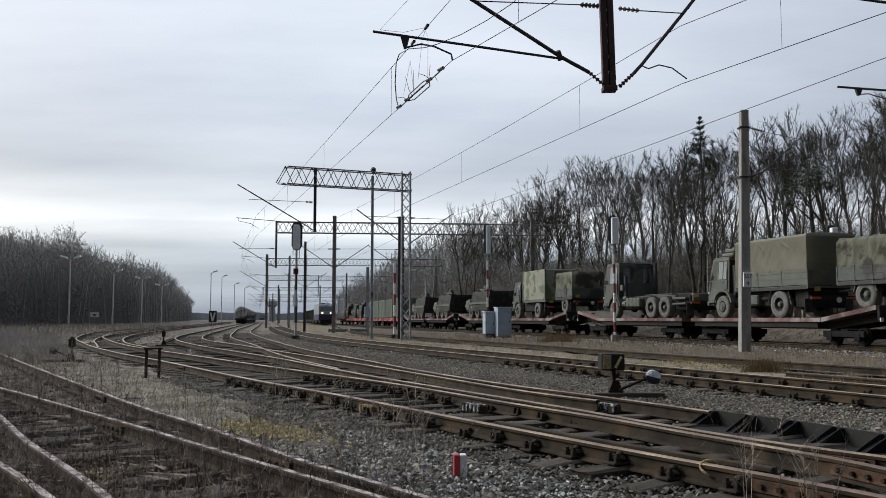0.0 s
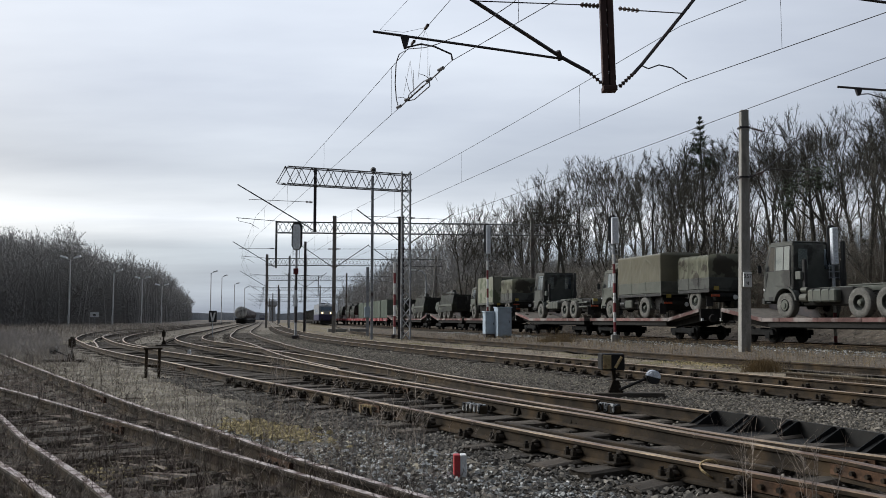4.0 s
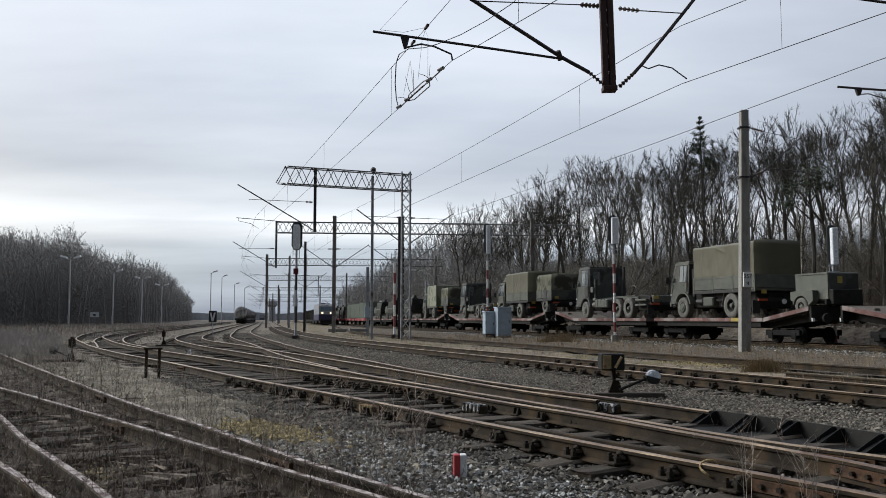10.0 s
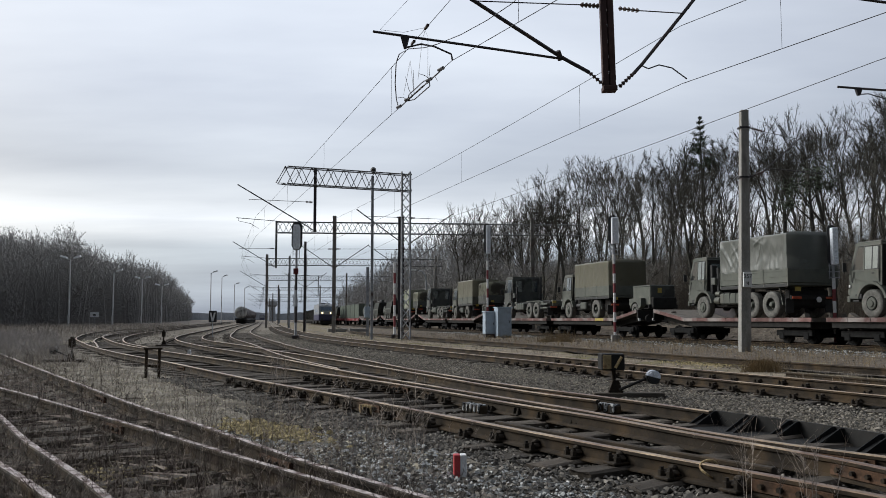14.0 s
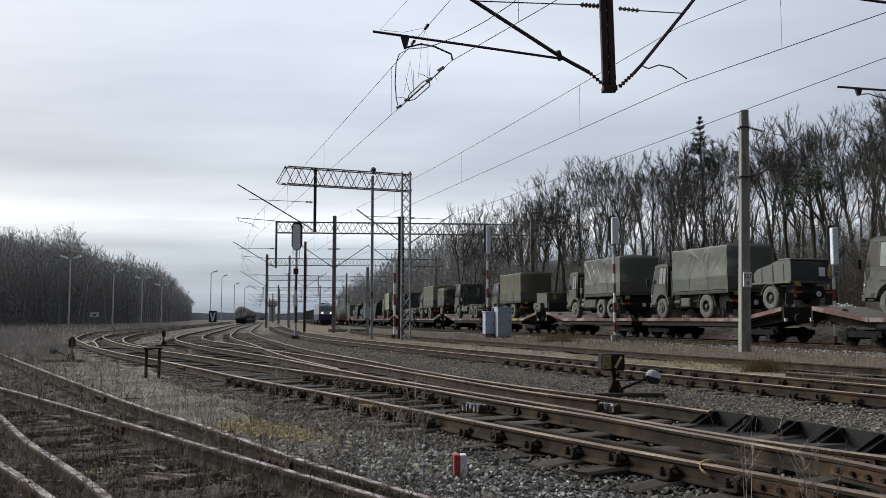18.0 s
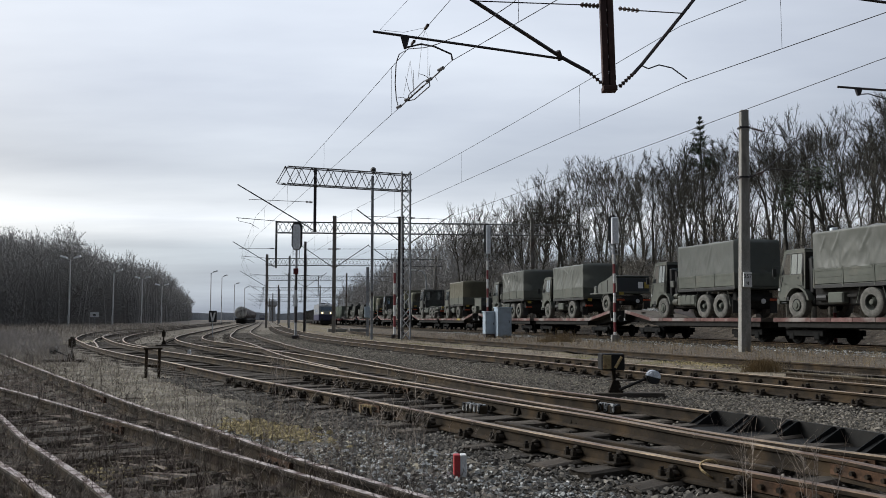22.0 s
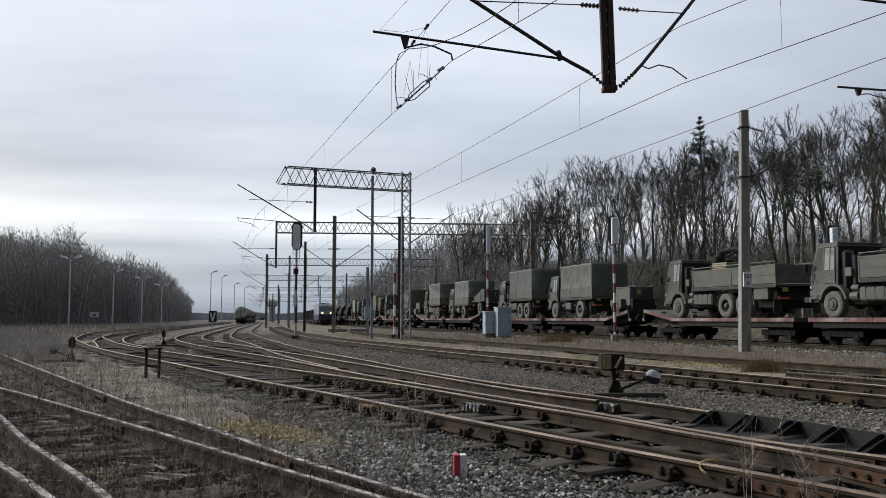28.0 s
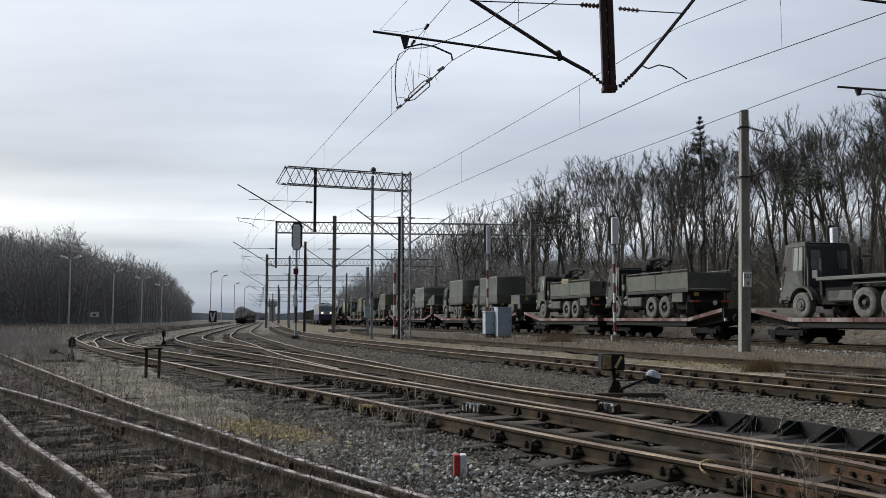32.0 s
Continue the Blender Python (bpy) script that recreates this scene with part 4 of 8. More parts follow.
for nm, pts, rr in (("jumper_wire", [(-0.80, 15.75, 6.03), (-0.87, 16.0, 5.94), (-0.92, 16.6, 5.72), (-0.95, 17.6, 5.66), (-0.95, 18.5, 5.70), (-0.96, 19.1, 5.87)], 0.010),
                    ("jumper_wire", [(-0.80, 15.75, 6.03), (-0.62, 15.6, 6.08), (-0.34, 15.5, 6.07), (-0.1, 15.2, 6.04), (0.3, 14.5, 5.98), (0.7, 13.7, 5.95), (1.05, 13.0, 5.97), (1.3, 12.4, 6.05), (1.7, 11.4, 6.1)], 0.008),
                    ("hanger_wire", [(-0.36, 17.2, 6.95), (-0.30, 17.1, 6.8), (-0.30, 17.05, 5.95)], 0.0035), ("hanger_wire", [(-0.36, 17.2, 6.95), (-0.42, 17.3, 6.8), (-0.50, 17.3, 5.98)], 0.0035),
                    ("hanger_wire", [(-0.70, 18.4, 6.7), (-0.84, 18.4, 5.95)], 0.0035), ("hanger_wire", [(-0.70, 18.4, 6.7), (-0.62, 18.2, 5.98)], 0.0035),
                    ("stay_wire", [(-1.16, 15.8, 6.50), (-0.75, 16.3, 6.62), (-0.36, 17.1, 6.98)], 0.0035),
                    ("stay_wire", [(-1.16, 15.8, 6.50), (-0.6, 14.8, 6.7), (0.4, 13.5, 6.95)], 0.0035)):
    wire(nm, pts, rr, "thin slack wire at the overhead support")
ins = Geo()
ins.tube([(-0.30, 17.0, 7.0), (-0.36, 17.2, 6.99)], 0.034, 0.03, 8)
ins.tube([(-0.60, 17.95, 6.98), (-0.66, 18.15, 6.98)], 0.034, 0.03, 8)
part("rod", ins, PORC, t)

# ---- signals ----
def signal(x, y, h, head, bands, head_w=0.36, label="colour-light signal on a red and white banded post", turn=0.0, paints=None, foot=0.22):
    t = thing("rail_signal", label, "signal", "light signals", pose(x, y, 0, 0, 0, turn))
    zs = np.linspace(0.0, h - head - 0.5, bands + 1)
    for i in range(bands):
        part("post_band", Geo().tube([(0, 0, zs[i]), (0, 0, zs[i + 1])], 0.075, 0.075, 8), (paints or (BANDRED, WHITE))[(i + bands) % 2], t)
    part("post_top", Geo().tube([(0, 0, zs[-1]), (0, 0, h - 0.2)], 0.06, 0.06, 8), GREYSTEEL, t)
    w = head_w
    o = [(-w * 0.5, h - head), (w * 0.5, h - head), (w, h - head + 0.28)]
    o += [(w * math.cos(a), h - w + w * math.sin(a)) for a in np.linspace(0, math.pi, 9)] + [(-w, h - head + 0.28)]
    part("backboard", Geo().prism(o, 0.08, 0.12, 1), BLACK, t, "black rounded backboard")
    g = Geo()
    if paints:
        g.prism([(-w * 0.4, h - head + 0.06), (w * 0.4, h - head + 0.06), (w * 0.64, h - head + 0.28), (w * 0.64, h - 0.40), (w * 0.4, h - 0.2), (-w * 0.4, h - 0.2), (-w * 0.64, h - 0.40), (-w * 0.64, h - head + 0.28)], -0.2, 0.07, 1)
    else:
        g.box(-w * 0.42, w * 0.86, -0.2, 0.07, h - head + 0.05, h - 0.14, 0.025)
    part("lamp_casing", g, PALEBOARD, t, "pale grey lamp casing")
    lad = Geo()
    for sx in (-1, 1):
        lad.tube([(sx * 0.2, -0.1, h - head - 0.55), (sx * 0.2, -0.1, h - head + 0.1)], 0.018, 0.018, 5)
    for k in range(3):
        lad.tube([(-0.24, -0.1, h - head - 0.5 + 0.25 * k), (0.24, -0.1, h - head - 0.5 + 0.25 * k)], 0.018, 0.018, 5)
    part("service_platform", lad, GREYSTEEL, t)
    part("footing", Geo().box(-0.2, 0.2, -0.2, 0.2, -0.1, foot, 0.02), CONCRETE if foot > 0.3 else DARKSTEEL, t)
    if paints:
        part("red_plate", Geo().box(-0.15, 0.15, -0.2, -0.09, 3.90, 4.27, 0.02), MAROON, t, "small dark red plate")
    return t


signal(-8.94, 53.5, 7.15, 1.75, 5, 0.33, "dark colour-light signal with a rounded backboard", 0.0, (DARKSTEEL, GREYSTEEL))
signal(3.45, 68.0, 8.6, 2.4, 8, 0.27)
signal(9.16, 47.0, 6.78, 1.62, 9, 0.28, foot=0.36)
signal(16.45, 37.0, 5.18, 1.75, 6, 0.19, "colour-light signal on a banded post beyond the main track")
signal(-3.12, 56.8, 5.4, 0.02, 7, 0.05, "red and white banded post")

# ---- trackside cabinets ----
def cabinet(x, y, w, d, h, foot, label):
    t = thing("relay_cabinet", label, "cabinet", "trackside cabinets", pose(x, y, 0, 0, 0, 14))
    part("plinth", Geo().box(-w / 2 + 0.04, w / 2 - 0.04, -d / 2 + 0.04, d / 2 - 0.04, -0.05, foot, 0.01), DARKSTEEL if foot > 0.2 else CONCRETE, t)
    part("housing", Geo().box(-w / 2, w / 2, -d / 2, d / 2, foot, h, 0.02), CABINET, t)
    part("roof", Geo().box(-w / 2 - 0.05, w / 2 + 0.05, -d / 2 - 0.05, d / 2 + 0.05, h, h + 0.07, 0.02), CABINET, t)
    dr = part("door", Geo().box(-w / 2 + 0.07, w / 2 - 0.07, -d / 2 - 0.025, -d / 2, foot + 0.08, h - 0.08, 0.008), CABINET, t)
    part("door_handle", Geo().box(w / 2 - 0.2, w / 2 - 0.16, -d / 2 - 0.06, -d / 2 - 0.025, h * 0.5, h * 0.5 + 0.15, 0.008), DARKSTEEL, dr)
    return t


cabinet(3.08, 58.6, 0.74, 0.66, 1.64, 0.22, "pale blue-grey steel relay cabinet on a dark plinth")
cabinet(3.95, 58.2, 0.95, 0.8, 1.92, 0.06, "tall pale blue-grey steel relay cabinet")

# ---- the moving train ----
def travel(t):
    """Metres gone since the start; the train slowly gathers speed."""
    return 2.648 * t + 0.04655 * t**2 - 0.000933 * t**3 + 0.00001407 * t**4


def on_line(s, z, side=0.0):
    x, y = np.interp(s, TRAIN_S, TRAIN_LINE[:, 0]), np.interp(s, TRAIN_S, TRAIN_LINE[:, 1])
    x2, y2 = np.interp(s + 1, TRAIN_S, TRAIN_LINE[:, 0]), np.interp(s + 1, TRAIN_S, TRAIN_LINE[:, 1])
    return pose(x, y, z, 0, 0, math.degrees(math.atan2(x - x2, y2 - y)))


MOVERS = []
DECK = 1.25


def wheel(parent, x, y, r=0.56, w=0.34, dish=0.10, twin=False):
    """Tyre with shoulders, rim and hub; x is the outer face."""
    s = 1 if x > 0 else -1
    wn_ = part("wheel", Geo().lathe([(0, r * 0.52), (-s * 0.01, r * 0.60), (s * 0.012, r * 0.72), (s * 0.0, r * 0.93), (-s * 0.05, r), (-s * (w - 0.05), r), (-s * w, r * 0.92), (-s * w, r * 0.5)], 28, 0, (x, y, r), False), TYRE, parent, "dusty rubber tyre", True)
    part("rim", Geo().lathe([(-s * dish, r * 0.02), (-s * dish, r * 0.36), (-s * 0.02, r * 0.47), (0.0, r * 0.53), (-s * 0.06, r * 0.55)], 24, 0, (x, y, r), False), RIMGREEN, wn_)
    if dish < 0.05:
        part("hub_flange", Geo().lathe([(s * 0.0, r * 0.44), (s * 0.03, r * 0.40), (s * 0.035, r * 0.24), (s * 0.07, r * 0.22), (s * 0.075, 0.02)], 16, 0, (x, y, r)), OLIVE, wn_)
    lugs, nuts = Geo(), Geo()
    for i in range(32):
        a = 2 * math.pi * i / 32
        m = Matrix.Translation((x, y, r)) @ Matrix.Rotation(a, 4, "X")
        g = Geo().box(min(-s * 0.02, -s * 0.13), max(-s * 0.02, -s * 0.13), -r * 0.06, r * 0.06, r * 0.94, r * 0.995)
        lugs.add([tuple(m @ Vector(p)) for p in g.v], g.f)
        g = Geo().box(min(-s * 0.18, -s * w), max(-s * 0.18, -s * w), -r * 0.05 + r * 0.1, r * 0.05 + r * 0.1, r * 0.95, r * 1.0)
        lugs.add([tuple(m @ Vector(p)) for p in g.v], g.f)
        if i < 10:
            a = 2 * math.pi * i / 10
            nuts.tube([(x - s * dish, y + r * 0.31 * math.cos(a), r + r * 0.31 * math.sin(a)), (x - s * (dish - 0.035), y + r * 0.31 * math.cos(a), r + r * 0.31 * math.sin(a))], 0.022, 0.02, 6)
    part("tread", lugs, TYRE, wn_)
    part("wheel_nuts", nuts, OLIVE, wn_)
    part("hub", Geo().lathe([(-s * dish, r * 0.26), (-s * (dish - 0.05), r * 0.25), (s * 0.0, r * 0.16), (s * 0.01, 0.02)], 12, 0, (x, y, r)), OLIVE, wn_)
    return wn_


def tarp(parent, x, y0, y1, z0, z1, material, seed, round_=0.09, sagk=0.22, label="sagging canvas tarpaulin"):
    """A canvas cover over hoops: sides, rounded shoulders, roof and closed ends, with taut creases between the hoops."""
    rng = random.Random(int(seed * 10))
    bays, k = 3, sagk / 0.22
    L = (y1 - y0) / bays
    folds = []
    for side in (0, 1):
        for b in range(bays):
            for i in range(rng.choice((2, 3) if k > 0.5 else (1, 1))):
                ya = y0 + L * (b + rng.choice((0.05, 0.5, 0.95)) + rng.uniform(-0.08, 0.08))
                yb = ya + rng.uniform(-0.55, 0.55) * L
                za, zb = z1 - rng.uniform(0.0, 0.3), z0 + rng.uniform(0.05, 0.75) * (z1 - z0)
                folds.append((side, ya, za, yb, zb, rng.uniform(0.05, 0.12), rng.uniform(0.02, 0.042) * min(k, 1.5)))

    def height(side, y, z):
        u = abs(math.sin(math.pi * (y - y0) / L))
        v = min(max((z - z0) / (z1 - z0), 0), 1)
        h = -0.055 * min(u * 1.6, 1) * math.sin(math.pi * v) * min(k, 1.3) + 0.018 * k * noise.noise((y * 1.7 + seed, z * 1.7, seed))
        crease = 0.0
        for s_, ya, za, yb, zb, w, amp in folds:
            if s_ == side:
                dy, dz = yb - ya, zb - za
                ll = dy * dy + dz * dz
                q = ((y - ya) * dy + (z - za) * dz) / ll
                if -0.1 < q < 1.1:
                    d = abs((y - ya) * dz - (z - za) * dy) / math.sqrt(ll)
                    if d < w:
                        crease = max(crease, amp * (1 - d / w) * math.sin(math.pi * min(max(0.08 + q * 0.9, 0), 1)) ** 0.5)
        a, b = y * 0.86 + z * 0.5, z * 0.86 - y * 0.5
        c, e = y * 0.86 - z * 0.5, z * 0.86 + y * 0.5
        wr = (1 - 2.6 * abs(noise.noise((a * 2.6 + seed, b * 0.75, seed)))) * 0.6 + (1 - 2.6 * abs(noise.noise((c * 3.4, e * 0.9 + seed, seed + 4)))) * 0.4
        hang = (1 - 2.2 * abs(noise.noise((y * 3.1 + seed, z * 0.5, seed + 9)))) * (1 - v)
        return h + crease + k * (0.022 * wr * math.sin(math.pi * min(v * 1.15, 1)) ** 0.5 + 0.020 * hang)
    nz, ny = 26, 130
    prof = [(-x, z0 + (z1 - round_ - 0.02 - z0) * u / nz) for u in range(nz + 1)] + [(-x * 0.985, z1 - round_ * 0.6), (-x * 0.95, z1 - round_ * 0.25), (-x * 0.86, z1), (-x * 0.4, z1 + 0.03)]
    prof = prof + [(-a, b) for a, b in prof[::-1]]
    n = len(prof)
    vs, fs = [], []
    for i in range(ny + 1):
        y = y0 + (y1 - y0) * i / ny
        hoop = min(abs(math.sin(math.pi * bays * i / ny)) * 1.5, 1)
        for a, b in prof:
            h = height(a > 0, y, b) if 0 < i < ny else 0
            if b > z1 - round_ * 0.5:
                vs.append((a, y, b - 0.055 * hoop * min(k, 1.3) + 0.02 * noise.noise((a * 2 + seed, y * 2.5, seed))))
            else:
                vs.append((a + (h if a > 0 else -h) * (b > z0 + 0.01), y, b))
    for i in range(ny):
        for j in range(n - 1):
            q = i * n + j
            fs.append((q, q + 1, q + n + 1, q + n))
    for yy, base in ((y0, 0), (y1, ny * n)):
        c, rows, cols = len(vs), 12, 16
        out = -1 if yy == y0 else 1
        for r in range(rows + 1):
            for j in range(cols + 1):
                u, v = j / cols, r / rows
                z = z0 + (z1 - 0.03 - z0) * v
                bulge = 0.05 * noise.noise((u * 2.5 + seed, v * 1.3, seed)) + 0.035 * max(0, 1 - abs(v - 0.55 + 0.35 * math.sin(math.pi * u)) / 0.07)
                vs.append((-x * 0.985 + 2 * x * 0.985 * u, yy - out * 0.02 + out * bulge * math.sin(math.pi * u), z))
        for r in range(rows):
            for j in range(cols):
                q = c + r * (cols + 1) + j
                fs.append((q, q + 1, q + cols + 2, q + cols + 1))
        fs.append(tuple(range(base, base + n)))
    cover = part("tarpaulin", Geo().add(vs, fs), material, parent, label, True)
    for b in range(bays + 1):
        y = min(max(y0 + L * b, y0 + 0.02), y1 - 0.02)
        for s in (-1, 1):
            part("lashing_strap", Geo().box(s * x - 0.012, s * x + 0.012, y - 0.02, y + 0.02, z0 - 0.28, z0 + 0.05), material, cover)
    return cover


def cab(parent, yf, yr, z0, roof, w=1.2, material=OLIVE, rear=UNDER, gap_fill=True):
    """A forward-control lorry cab: sloped windscreen, doors with windows, arches, lamps, mirrors, steps."""
    belt = z0 + (roof - z0) * 0.50
    short = yr > -0.6
    o = ([] if short else [(yr, z0 + 0.45)]) + [(yr, roof - 0.10), (yr + 0.03, roof - 0.03), (yr + 0.10, roof), (yf - 0.42, roof), (yf - 0.30, roof - 0.08), (yf - 0.04, belt), (yf, belt - 0.12), (yf, z0),
         (yf - 0.35, z0)]
    o += [(0.62 * math.cos(a), 0.56 + 0.66 * math.sin(a)) for a in np.linspace(radians(30), math.acos(yr / 0.62) if short else radians(150), 8)]
    o += [(-0.62, z0 + 0.1), (yr, z0 + 0.1)] if yr < -0.7 else []

    def lean(g):
        """The cab's upper half narrows towards the roof."""
        g.v = [(x * (1 - 0.075 * min(max((z - belt) / (roof - belt), 0), 1)), y, z) for x, y, z in g.v]
        return g
    part("cab_shell", lean(Geo().prism(o, -w, w, 0)), material, parent)
    for s in (-1, 1):
        d = part("cab_door", Geo().prism([(yr + 0.10, belt + 0.02), (yr + 0.10, z0 + 0.60), (yf - 0.75, z0 + 0.62), (yf - 0.16, belt - 0.25), (yf - 0.12, belt + 0.02)], s * w, s * (w + 0.025), 0), material, parent)
        for y0, y1, y2 in ((yr + (0.16 if short else 0.34), yf - 0.78, yf - 0.78), (yf - 0.72, yf - 0.46, yf - 0.20)):
            zb, zt, b0, b1 = belt + 0.05, roof - 0.165, s * (w + 0.014), s * (w + 0.014)
            g = Geo().add([(b0, y0, zb), (b1, y0, zt), (b1, y1, zt), (b0, y2, zb), (s * w * 0.99, y0, zb), (s * w * 0.99, y0, zt), (s * w * 0.99, y1, zt), (s * w * 0.99, y2, zb)],
                          [(0, 1, 2, 3), (4, 5, 6, 7), (0, 1, 5, 4), (1, 2, 6, 5), (2, 3, 7, 6), (3, 0, 4, 7)])
            part("side_window", lean(g), GLASS if y1 == y2 else DARKGLASS, d)
            c0, c1 = s * (w + 0.001), s * (w + 0.008)
            part("window_seal", lean(Geo().prism([(y0 - 0.045, zb - 0.04), (y0 - 0.045, zt + 0.04), (y1 + 0.03, zt + 0.04), (y2 + 0.04, zb - 0.04)], min(c0, c1), max(c0, c1), 0)), BLACK, d)
            if y1 == y2:
                ym = y0 + (y1 - y0) * 0.42
                part("window_bar", lean(Geo().prism([(ym - 0.02, zb), (ym + 0.02, zb), (ym + 0.02, zt), (ym - 0.02, zt)], s * w, s * (w + 0.022), 0)), BLACK, d)
        for yy, zt in ((yr + 0.08, roof - 0.18), (yf - 0.11, belt - 0.02)):
            part("door_gap", lean(Geo().box(s * w - 0.004, s * w + 0.004, yy - 0.009, yy + 0.009, z0 + 0.62, zt)), BLACK, d)
        part("belt_line", Geo().box(s * w - 0.01, s * (w + 0.035), yr + 0.05, yf - 0.1, belt - 0.035, belt - 0.01) if s > 0 else Geo().box(-(w + 0.035), -w + 0.01, yr + 0.05, yf - 0.1, belt - 0.035, belt - 0.01), material, d)
        part("door_handle", Geo().box(s * (w + 0.025) - 0.012, s * (w + 0.025) + 0.012, yr + 0.3, yr + 0.42, belt - 0.14, belt - 0.10), BLACK, d)
        m = Geo()
        m.tube([(s * w, yf - 0.2, belt + 0.45), (s * (w + 0.2), yf + 0.02, belt + 0.4), (s * (w + 0.2), yf + 0.02, belt - 0.1), (s * w, yf - 0.1, belt - 0.12)], 0.012, 0.012, 5)
        m.box(s * (w + 0.2) - 0.09, s * (w + 0.2) + 0.09, yf - 0.01, yf + 0.04, belt - 0.02, belt + 0.32, 0.01)
        part("mirror", m, BLACK, parent)
        part("headlamp", Geo().lathe([(0.0, 0.10), (0.05, 0.11), (0.06, 0.02)], 12, 1, (s * 0.9, yf, z0 + 0.22)), WHITE, parent)
        part("grab_rail", Geo().tube([(s * (w + 0.05), yf - 0.30, belt - 0.05), (s * (w + 0.06), yf - 0.22, belt - 0.45)], 0.014, 0.014, 5), BLACK, parent)
        part("side_lamp", Geo().box(s * w - 0.03, s * w + 0.05, yf - 0.06, yf + 0.02, z0 + 0.42, z0 + 0.52, 0.01), WHITE, parent)
        part("step", Geo().box(s * w - 0.05, s * w + 0.06, yf - 0.5, yf - 0.2, z0 - 0.12, z0 - 0.06, 0.01), BLACK, parent)
        oo = [(0.76 * math.cos(a), 0.56 + 0.78 * math.sin(a)) for a in np.linspace(radians(12), radians(168), 12)]
        ii = [(0.66 * math.cos(a), 0.56 + 0.68 * math.sin(a)) for a in np.linspace(radians(168), radians(12), 12)]
        part("wheel_arch", Geo().prism(oo + ii, s * (w - 0.25), s * (w + 0.05), 0), material, parent)
        part("lamp_guard", Geo().box(s * 0.92 - 0.2, s * 0.92 + 0.2, yf + 0.02, yf + 0.2, z0 + 0.12, z0 + 0.36, 0.03), material, parent)
        part("door_step", Geo().box(min(s * (w - 0.15), s * (w + 0.03)), max(s * (w - 0.15), s * (w + 0.03)), yf - 0.62, yf - 0.30, z0 - 0.02, z0 + 0.16, 0.015), BLACK, parent)
        part("door_pillar", lean(Geo().box(min(s * (w - 0.02), s * (w + 0.025)), max(s * (w - 0.02), s * (w + 0.025)), yf - 0.79, yf - 0.72, belt, roof - 0.1, 0.005)), material, parent)
        part("roof_gutter", lean(Geo().box(min(s * (w - 0.01), s * (w + 0.03)), max(s * (w - 0.01), s * (w + 0.03)), yr, yf - 0.40, roof - 0.13, roof - 0.09, 0.004)), material, parent)
        # black box added inside the arch as its shade
        part("wheel_well", Geo().box(min(s * 0.55, s * 0.85), max(s * 0.55, s * 0.85), -0.66, 0.66, 0.55, 1.22), DEEPBLACK, parent)
        # black blocks added behind the cab to darken the gap before the bed
        if gap_fill:
            part("cab_rear_duct", Geo().box(s * 0.85 - 0.16, s * 0.85 + 0.16, yr - 0.26, yr - 0.02, z0 + 0.3, roof - 0.35, 0.03), BLACK, parent)
    part("windscreen", Geo().prism([(yf - 0.07, belt + 0.06), (yf - 0.27, roof - 0.14), (yf - 0.25, roof - 0.14), (yf - 0.04, belt + 0.06)], -w + 0.16, w - 0.16, 0), GLASS, parent)
    part("rear_window", Geo().box(-w * 0.75, -w * 0.35, yr - 0.042, yr - 0.031, belt + 0.1, roof - 0.28), GLASS, parent)
    part("rear_window", Geo().box(w * 0.35, w * 0.75, yr - 0.042, yr - 0.031, belt + 0.1, roof - 0.28), GLASS, parent)
    # black unless told otherwise: shade on the cab's back put into its colour
    part("rear_wall", lean(Geo().box(-w + 0.03, w - 0.03, yr - 0.03, yr - 0.003, z0 + 0.45, roof - 0.1)), rear, parent)
    part("grille", Geo().box(-0.62, 0.62, yf, yf + 0.03, z0 + 0.25, z0 + 0.75, 0.01), BLACK, parent)
    part("bumper", Geo().box(-w, w, yf + 0.0, yf + 0.16, z0 - 0.14, z0 + 0.1, 0.02), material, parent)
    part("sun_visor", Geo().prism([(yf - 0.40, roof + 0.015), (yf - 0.20, roof - 0.03), (yf - 0.19, roof - 0.09), (yf - 0.40, roof - 0.03)], -w * 0.9, w * 0.9, 0), material, parent)
    part("roof_rim", Geo().box(-w * 0.915, w * 0.915, yr + 0.02, yf - 0.38, roof - 0.012, roof + 0.05, 0.02), material, parent)


def chassis(parent, yf, yr, axles):
    g = Geo()
    for s in (-1, 1):
        g.box(s * 0.42 - 0.05, s * 0.42 + 0.05, yr, yf, 0.72, 0.98, 0.01)
    for y in axles:
        g.tube([(-0.9, y, 0.56), (0.9, y, 0.56)], 0.09, 0.09, 8)
        g.lathe([(-0.2, 0.1), (-0.1, 0.22), (0.1, 0.22), (0.2, 0.1)], 10, 0, (0.1, y, 0.56))
    for y in np.arange(yr + 0.3, yf, 0.9):
        g.box(-0.42, 0.42, y - 0.05, y + 0.05, 0.76, 0.94)
    part("chassis_frame", g, UNDER, parent)
    part("gearbox", Geo().box(-0.38, 0.38, -1.9, -0.2, 0.50, 1.1, 0.06), UNDER, parent)
    part("propeller_shaft", Geo().tube([(0, -1.9, 0.75), (0, axles[1] if len(axles) > 1 else yr, 0.6)], 0.07, 0.07, 8), UNDER, parent)
    part("spare_carrier", Geo().box(-0.9, 0.9, axles[1] + 0.75, axles[1] + 1.5, 0.55, 1.15, 0.05), UNDER, parent)
    # black box added under the bed to keep daylight from showing through
    part("under_shield", Geo().box(-0.92, 0.92, axles[1] + 0.6, -0.75, 0.50, 1.2, 0.04), UNDER, parent)
    part("rear_crossframe", Geo().box(-1.0, 1.0, yr + 0.15, yr + 0.45, 0.48, 1.18, 0.04), UNDER, parent)


